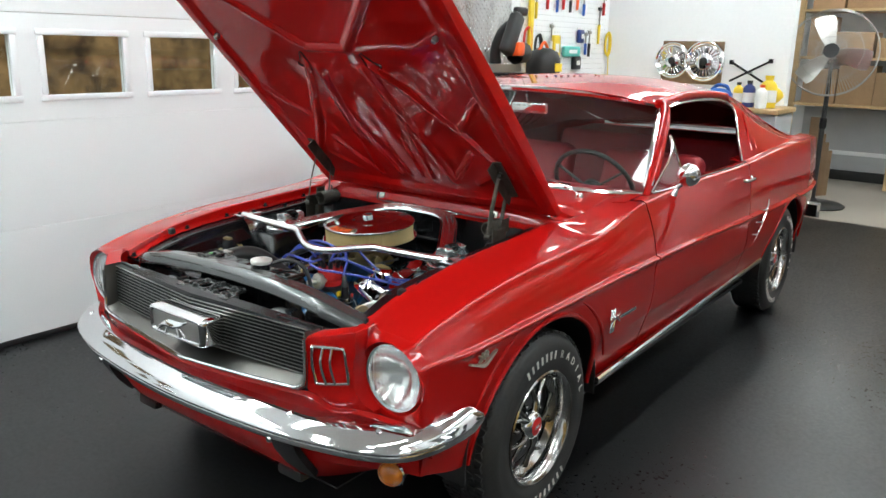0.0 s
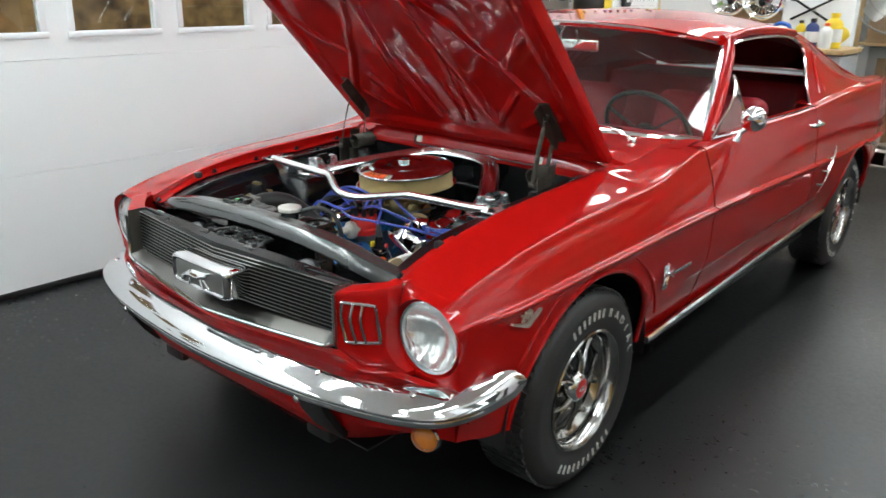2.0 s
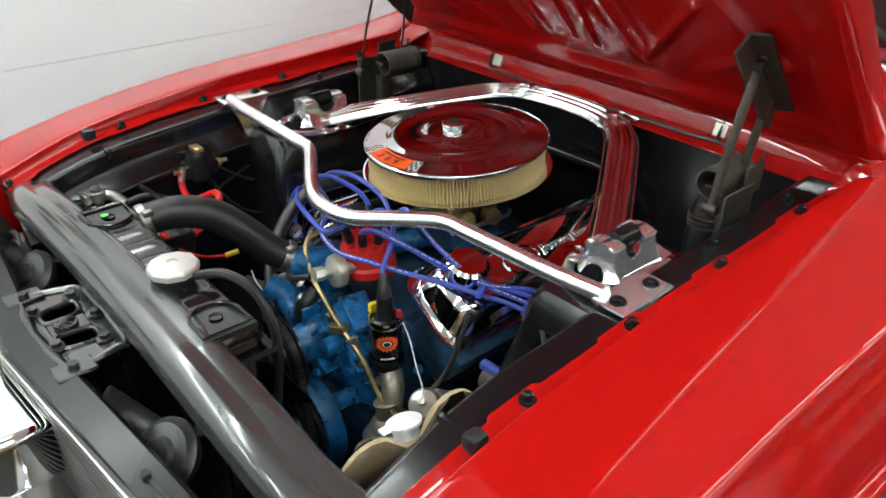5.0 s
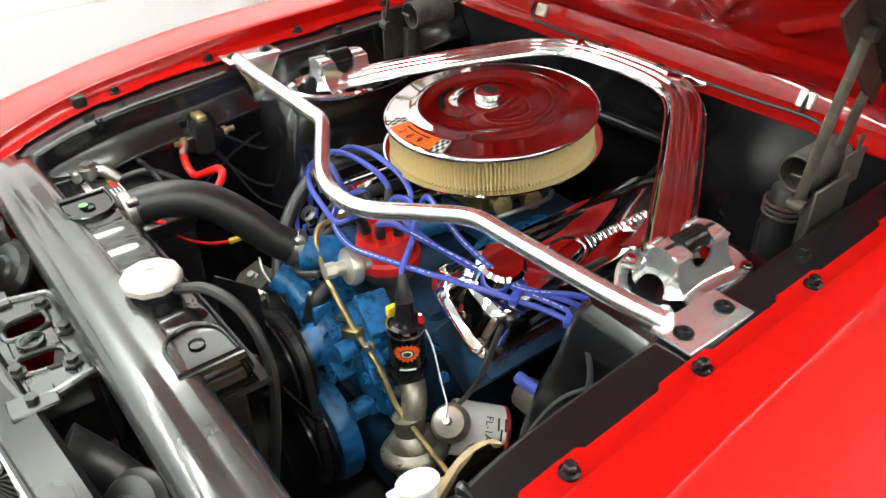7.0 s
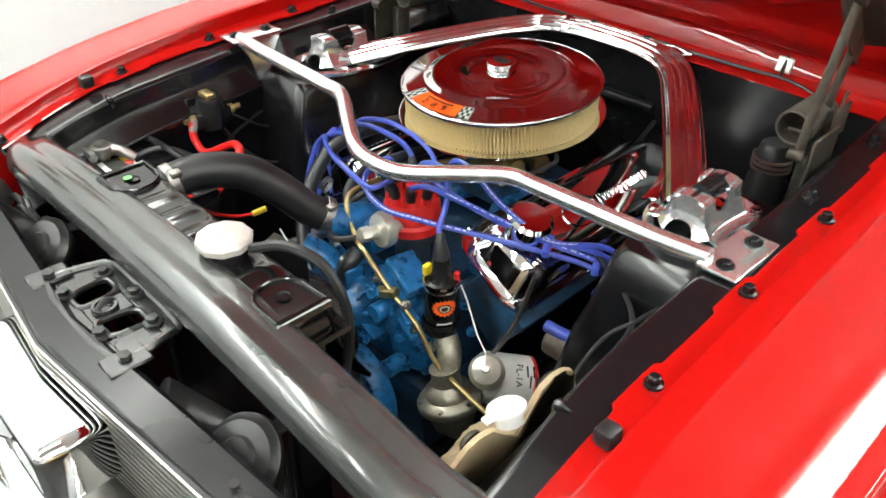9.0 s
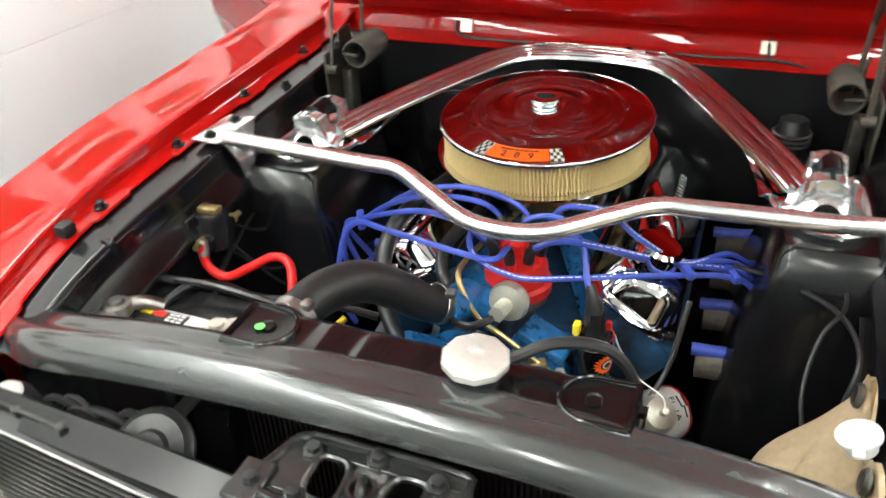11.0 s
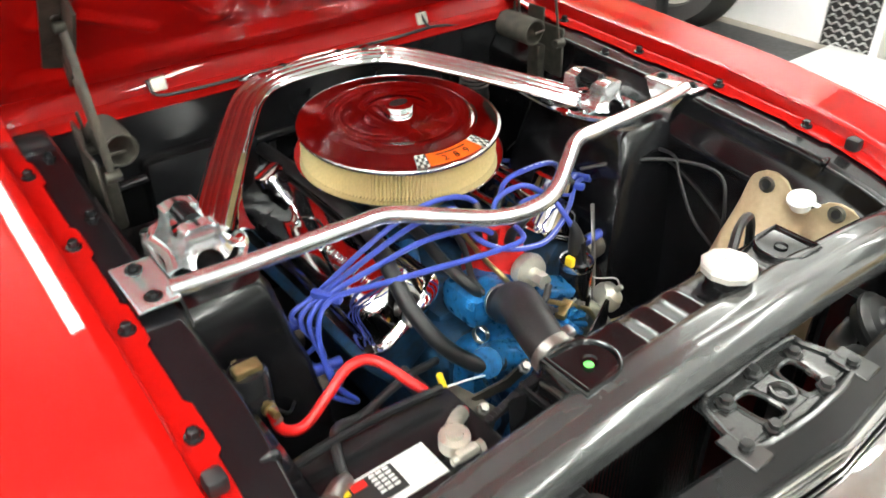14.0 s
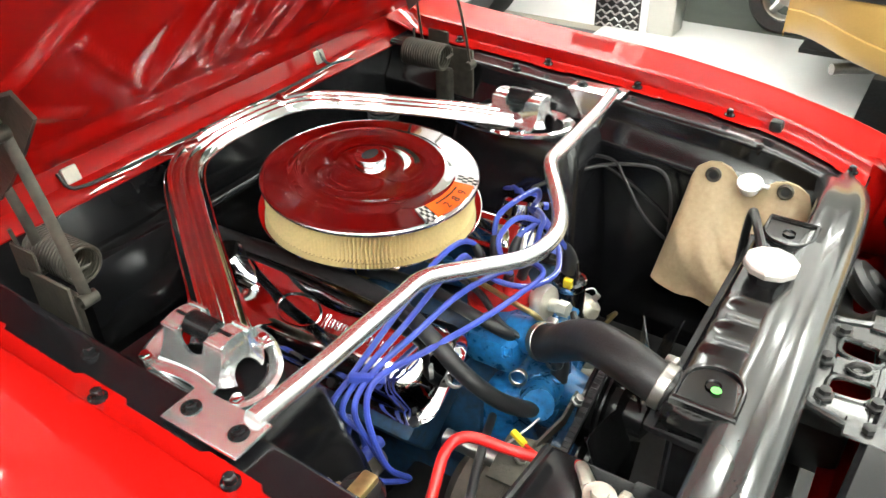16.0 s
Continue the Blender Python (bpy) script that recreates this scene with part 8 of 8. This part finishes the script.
for nm, y, z, sy, sz, m_, lb in (("blister_pack", 4.80, 1.50, 0.14, 0.24, YELLOW, "yellow and black packet on the pegboard"), ("glove_pair", 5.12, 1.47, 0.32, 0.10, TEAL, "teal gloves folded on a hook"), ("socket_set", 5.24, 1.36, 0.14, 0.13, INK, "black socket rack on the pegboard"), ("sticker_card", 4.72, 1.22, 0.1, 0.1, GREEN, "green card on the pegboard"), ("parts_bag", 5.30, 1.62, 0.10, 0.13, DBLUE, "blue packet on the pegboard")):
    t = thing(nm, lb, nm.replace("_", " "), at=pose(X0 + 0.045, y, z))
    part("body", box((0.045, sy, sz), (0, 0, 0), 0.015, 3), m_, t)
    part("tag", box((0.004, sy * 0.5, sz * 0.35), (0.025, 0, 0.0), 0.001, 1), WHITE, t)
# diamond plate panel beside the saw
dpl = thing("diamond_plate_panel", "polished diamond-plate panel on the wall", "wall panel")
part("sheet", box((0.008, 1.2, 1.2), (X0 + 0.006, 3.45, 1.9), 0.001, 1), PLATE, dpl)
bm = bmesh.new()
for i in range(40):
    for j in range(36):
        a = 0.7 if (i + j) % 2 else -0.7
        y_, z_ = 2.88 + 0.03 * i, 1.33 + 0.032 * j
        d_ = (math.cos(a) * 0.012, math.sin(a) * 0.012)
        v_ = [bm.verts.new((X0 + 0.0102, y_ - d_[0], z_ - d_[1])), bm.verts.new((X0 + 0.0102, y_ + d_[1] * 0.3, z_ - d_[0] * 0.3)), bm.verts.new((X0 + 0.0102, y_ + d_[0], z_ + d_[1])), bm.verts.new((X0 + 0.0102, y_ - d_[1] * 0.3, z_ + d_[0] * 0.3)), bm.verts.new((X0 + 0.0135, y_, z_))]
        for k in range(4):
            bm.faces.new((v_[k], v_[(k + 1) % 4], v_[4]))
tagged(part("tread_lug", bm, CHROME, dpl), kind="stuff")
# saw stand with a mitre saw
st = thing("tool_cabinet", "black tool cabinet with a wooden top", "cabinet")
part("body", box((0.55, 1.2, 1.20), (X0 + 0.30, 3.80, 0.61), 0.01, 1), INK, st)
part("top", box((0.60, 1.26, 0.035), (X0 + 0.31, 3.80, 1.229), 0.005, 1), WOOD, st, "orange-brown wooden top")
for k in range(4):
    part("drawer", box((0.02, 1.1, 0.24), (X0 + 0.585, 3.80, 0.26 + 0.27 * k), 0.004, 1), SATIN, st)
SZ = 1.2475
ms = thing("mitre_saw", "black and orange mitre saw on the tool cabinet", "saw")
part("base", lathe([(0.17, 0.0), (0.17, 0.04), (0.15, 0.05), (0, 0.05)], 32, Matrix.Translation((X0 + 0.32, 3.62, SZ)), cap=False), SATIN, ms)
part("fence", box((0.03, 0.5, 0.07), (X0 + 0.24, 3.62, SZ + 0.085), 0.005, 1), SILVER, ms)
part("arm", tube([(X0 + 0.16, 3.62, SZ + 0.05), (X0 + 0.16, 3.60, SZ + 0.22), (X0 + 0.22, 3.60, SZ + 0.36), (X0 + 0.32, 3.60, SZ + 0.44)], [0.05, 0.045, 0.05, 0.05], 14), INK, ms)
part("blade_guard", box((0.10, 0.13, 0.36), (X0 + 0.34, 3.56, SZ + 0.36), 0.035, 3, Euler((radians(-28), 0, 0)).to_matrix()), INK, ms)
part("motor", lathe([(0.0, 0.16), (0.07, 0.155), (0.085, 0.13), (0.085, 0.0)], 24, facing((X0 + 0.34, 3.62, SZ + 0.20), (0, 1, 0.1))), INK, ms)
part("motor_cover", box((0.13, 0.10, 0.11), (X0 + 0.36, 3.60, SZ + 0.24), 0.02, 2), ORANGE, ms, "orange motor housing")
part("grip", box((0.06, 0.16, 0.07), (X0 + 0.34, 3.68, SZ + 0.54), 0.022, 3), INK, ms)
vc_ = thing("shop_vacuum", "black and yellow shop tool beside the saw", "power tool")
part("drum", lathe([(0.14, 0.0), (0.15, 0.02), (0.15, 0.16), (0.12, 0.22), (0.06, 0.25), (0, 0.255)], 28, Matrix.Translation((X0 + 0.32, 4.12, SZ))), INK, vc_)
part("label_plate", box((0.006, 0.12, 0.07), (X0 + 0.474, 4.12, SZ + 0.09), 0.002, 1), YELLOW, vc_)
part("hose_end", tube([(X0 + 0.32, 4.24, SZ + 0.10), (X0 + 0.30, 4.32, SZ + 0.12), (X0 + 0.2, 4.36, SZ + 0.04)], 0.025, 12), INK, vc_)
part("carry_handle", tube([(X0 + 0.32, 4.04, SZ + 0.23), (X0 + 0.32, 4.12, SZ + 0.30), (X0 + 0.32, 4.20, SZ + 0.23)], 0.014, 10), ORANGE, vc_)

# ---- pedestal fan ----
fan = thing("pedestal_fan", "large black pedestal fan with a wire guard", "fan", at=pose(0.16, 6.5, 0))
part("base", lathe([(0.30, 0.0), (0.31, 0.012), (0.28, 0.03), (0.06, 0.05), (0.03, 0.08)], 36), INK, fan)
part("pole", tube([(0, 0, 0.05), (0, 0, 0.8), (0, 0, 1.44)], [0.026, 0.024, 0.018], 14, smooth=2), INK, fan)
part("collar", lathe([(0.03, 0.78), (0.034, 0.80), (0.034, 0.86), (0.03, 0.88)], 18), SATIN, fan)
FM = Matrix.Translation((0, -0.06, 1.51)) @ Matrix.Rotation(radians(78), 4, "X") @ Matrix.Rotation(radians(8), 4, "Y")
FR = 0.41
part("motor", lathe([(0.0, -0.20), (0.06, -0.19), (0.085, -0.16), (0.085, -0.03), (0.05, 0.0)], 28, FM), INK, fan)
for k in range(3):
    a = 2 * math.pi * k / 3 + 1.9
    rows = [[FM @ Vector((r * math.cos(a + s * w / r), r * math.sin(a + s * w / r), 0.03 + 0.025 * s)) for s in (-1, -0.4, 0.3, 1)] for r, w in ((0.05, 0.03), (0.12, 0.06), (0.22, 0.085), (0.31, 0.10), (0.36, 0.085))]
    part("blade", thick(grid(rows), 0.003), SILVER, fan, "grey aluminium fan blade")
part("hub", lathe([(0.0, 0.09), (0.045, 0.085), (0.055, 0.05), (0.055, 0.0)], 24, FM), INK, fan)
for side_z, bow in ((-0.045, 0), (0.045, 0.055)):
    part("guard_ring", tube([FM @ Vector((FR * math.cos(a), FR * math.sin(a), side_z * 0.6)) for a in np.linspace(0, 2 * math.pi, 61)], 0.006, 6, smooth=0, cap=False), STEEL, fan)
    for r_ in (0.14, 0.28):
        part("guard_ring", tube([FM @ Vector((r_ * math.cos(a), r_ * math.sin(a), side_z + bow * (1 - r_ / FR))) for a in np.linspace(0, 2 * math.pi, 41)], 0.0025, 5, smooth=0, cap=False), STEEL, fan)
    gw = bmesh.new()
    for k in range(90):
        a = 2 * math.pi * k / 90
        tube([FM @ Vector((0.06 * math.cos(a), 0.06 * math.sin(a), side_z + bow)), FM @ Vector((0.28 * math.cos(a), 0.28 * math.sin(a), side_z + bow * 0.45)), FM @ Vector((FR * math.cos(a), FR * math.sin(a), side_z * 0.6))], 0.0017, 4, gw, 1)
    tagged(part("guard_wire", gw, STEEL, fan), kind="stuff")
part("centre_plate", lathe([(0.0, 0.0), (0.07, -0.002), (0.07, -0.006)], 28, FM @ Matrix.Translation((0, 0, 0.105))), INK, fan)

# ---- storage alcove ----
sh = thing("storage_shelf", "wooden storage shelf stacked with brown boxes", "shelf")
for z in (0.92, 1.45, 1.98, 2.5):
    part("shelf_board", box((3.4, 0.55, 0.03), (1.15, 8.25, z), 0.003, 1), WOOD, sh)
for x in (-0.53, 0.6, 1.7, 2.83):
    part("post", box((0.06, 0.06, 2.6), (x, 8.0, 1.3), 0.004, 1), WOOD, sh)
rb = random.Random(5)
for z in (0.935, 1.465, 1.995):
    x = -0.44
    while x < 2.7:
        w, h, d = 0.22 + 0.22 * rb.random(), 0.2 + 0.26 * rb.random(), 0.36 + 0.1 * rb.random()
        t = thing("cardboard_box", "brown cardboard box on the storage shelf", "box", "boxes on the shelf", pose(x + w / 2, 8.2, z, 0, 0, rb.uniform(-4, 4)))
        part("carton", box((w, d, h), (0, 0, h / 2), 0.004, 1), CARD, t)
        part("tape", box((0.05, d + 0.004, 0.003), (0, 0, h), 0.001, 1), PLY, t)
        x += w + 0.02
for k in range(5):
    t = thing("timber", "length of brown timber stacked by the post", "timber", "timber", pose(-0.02 + 0.03 * k, 7.0 + 0.05 * k, 0.0, 0, 0, 8 * k))
    part("board", box((0.09, 0.03, 0.85 - 0.09 * k), (0, 0, 0.5 * (0.85 - 0.09 * k)), 0.003, 1), PLY, t)

# ---- east side: shelf, spare wheel, diamond plate, gold car ----
she = thing("steel_shelf", "brown wooden shelf filled with cardboard boxes", "shelf")
for z in (0.85, 1.40, 1.95):
    part("shelf_board", box((0.5, 3.2, 0.03), (X1 - 0.27, 3.3, z), 0.003, 1), PLY, she)
for y in (1.72, 3.3, 4.88):
    part("post", box((0.05, 0.05, 2.4), (X1 - 0.49, y, 1.2), 0.004, 1), INK, she)
for z in (0.865, 1.415, 1.965):
    y = 1.8
    while y < 4.6:
        w, h, d = 0.28 + 0.22 * rb.random(), 0.24 + 0.22 * rb.random(), 0.36
        t = thing("cardboard_box", "brown cardboard box on the wall shelf", "box", "boxes on the shelf", pose(X1 - 0.26, y + w / 2, z))
        part("carton", box((d, w, h), (0, 0, h / 2), 0.004, 1), CARD, t)
        part("tape", box((d + 0.004, 0.05, 0.003), (0, 0, h), 0.001, 1), PLY, t)
        y += w + 0.03
dp2 = thing("corner_guard", "black and silver diamond-plate guard on the wall", "wall guard")
part("sheet", box((0.008, 0.26, 1.2), (X1 - 0.004, 0.93, 0.60), 0.001, 1), DUSTY, dp2)
for i in range(9):
    for j in range(9):
        a = 0.7 if (i + j) % 2 else -0.7
        part("tread_lug", box((0.004, 0.034, 0.009), (X1 - 0.0095, 0.82 + 0.027 * i, 0.02 + 0.034 * j), 0.0015, 1, Euler((a, 0, 0)).to_matrix()), PLATE, dp2)


def road_wheel(name, label, m, r, w, spokes):
    t = thing(name, label, "wheel", at=m)
    ri = r * 0.62
    part("tyre", lathe([(ri, -w * 0.42), (ri * 1.1, -w * 0.5), (r * 0.93, -w * 0.48), (r, -w * 0.33), (r * 1.005, 0), (r, w * 0.33), (r * 0.93, w * 0.48), (ri * 1.1, w * 0.5), (ri, w * 0.42)], 56), TYRE, t)
    part("rim", lathe([(ri, -w * 0.4), (ri * 0.9, -w * 0.3), (ri * 0.86, w * 0.2), (ri * 0.96, w * 0.40), (ri * 1.02, w * 0.44), (ri * 1.03, w * 0.40)], 48), SILVER, t)
    for k in range(spokes):
        a = 2 * math.pi * k / spokes
        part("spoke", tube([(0.05 * math.cos(a), 0.05 * math.sin(a), w * 0.2), (ri * 0.9 * math.cos(a), ri * 0.9 * math.sin(a), w * 0.28)], [0.03 if spokes < 7 else 0.012, 0.022 if spokes < 7 else 0.010], 8, smooth=2, flat=0.7), SILVER, t)
    part("hub", lathe([(0.0, w * 0.32), (0.05, w * 0.3), (0.06, w * 0.1), (0.06, -w * 0.2)], 24), SILVER, t)
    return t


road_wheel("spare_wheel", "black tyre on a silver alloy wheel leaning on the wall", Matrix.Translation((3.0, 1.72, 0.315)) @ Matrix.Rotation(radians(-76), 4, "Y"), 0.315, 0.22, 12)
gold = thing("gold_car", "gold-painted car parked at the open bay", "car", at=pose(2.52, -0.60, 0, 0, 0, 0))
rows = []
for y in np.linspace(-1.9, 0.55, 40):
    e = 0.10 * step(0.25, 0.55, y)
    lowz = 0.235 + 0.10 * step(0.0, 0.5, y)
    rows.append([(0.10 + e, y, lowz - 0.01), (0.03 + e, y, lowz), (0.01 + e, y, lowz + 0.025), (0.0 + e, y, lowz + 0.10), (0.008 + e, y, lowz + 0.105), (0.0 + e, y, lowz + 0.115), (-0.004 + e, y, 0.54), (-0.02 + e, y, 0.62), (0.0 + e, y, 0.74), (0.05 + e, y, 0.90), (0.5, y, 0.96), (1.5, y, 0.97)])
part("body", thick(grid(rows), 0.004), GOLD, gold)
rows = [[(1.5, 0.56, z), (0.5, 0.57, z), (0.16, 0.56, z), (0.10, 0.55, z)] for z in (0.325, 0.45, 0.6, 0.78, 0.93)]
part("end_panel", thick(grid(rows), 0.004), GOLD, gold)
part("underside", box((1.3, 2.2, 0.02), (0.80, -0.62, 0.26)), DUSTY, gold)
part("side_moulding", box((0.012, 1.9, 0.024), (-0.008, -0.45, 0.545), 0.004, 1), INK, gold)
part("exhaust", tube([(0.30, 0.0, 0.22), (0.16, 0.25, 0.22), (0.10, 0.33, 0.22)], 0.024, 14), STEEL, gold)
for x in (0.12, 1.4):
    part("tyre", lathe([(0.19, -0.08), (0.29, -0.09), (0.315, 0), (0.29, 0.09), (0.19, 0.08)], 40, Matrix.Translation((x, -0.62, 0.315)) @ Matrix.Rotation(radians(90), 4, "Y")), TYRE, gold)
    part("rim", lathe([(0.19, -0.05), (0.17, 0.0), (0.06, -0.02), (0, -0.03)], 32, Matrix.Translation((x, -0.62, 0.315)) @ Matrix.Rotation(radians(90), 4, "Y")), SILVER, gold)
road_wheel("far_wheel", "black tyre on a pale five-spoke wheel in the next bay", Matrix.Translation((3.70, 0.13, 0.20)) @ Matrix.Rotation(radians(-82), 4, "Y"), 0.20, 0.13, 5)
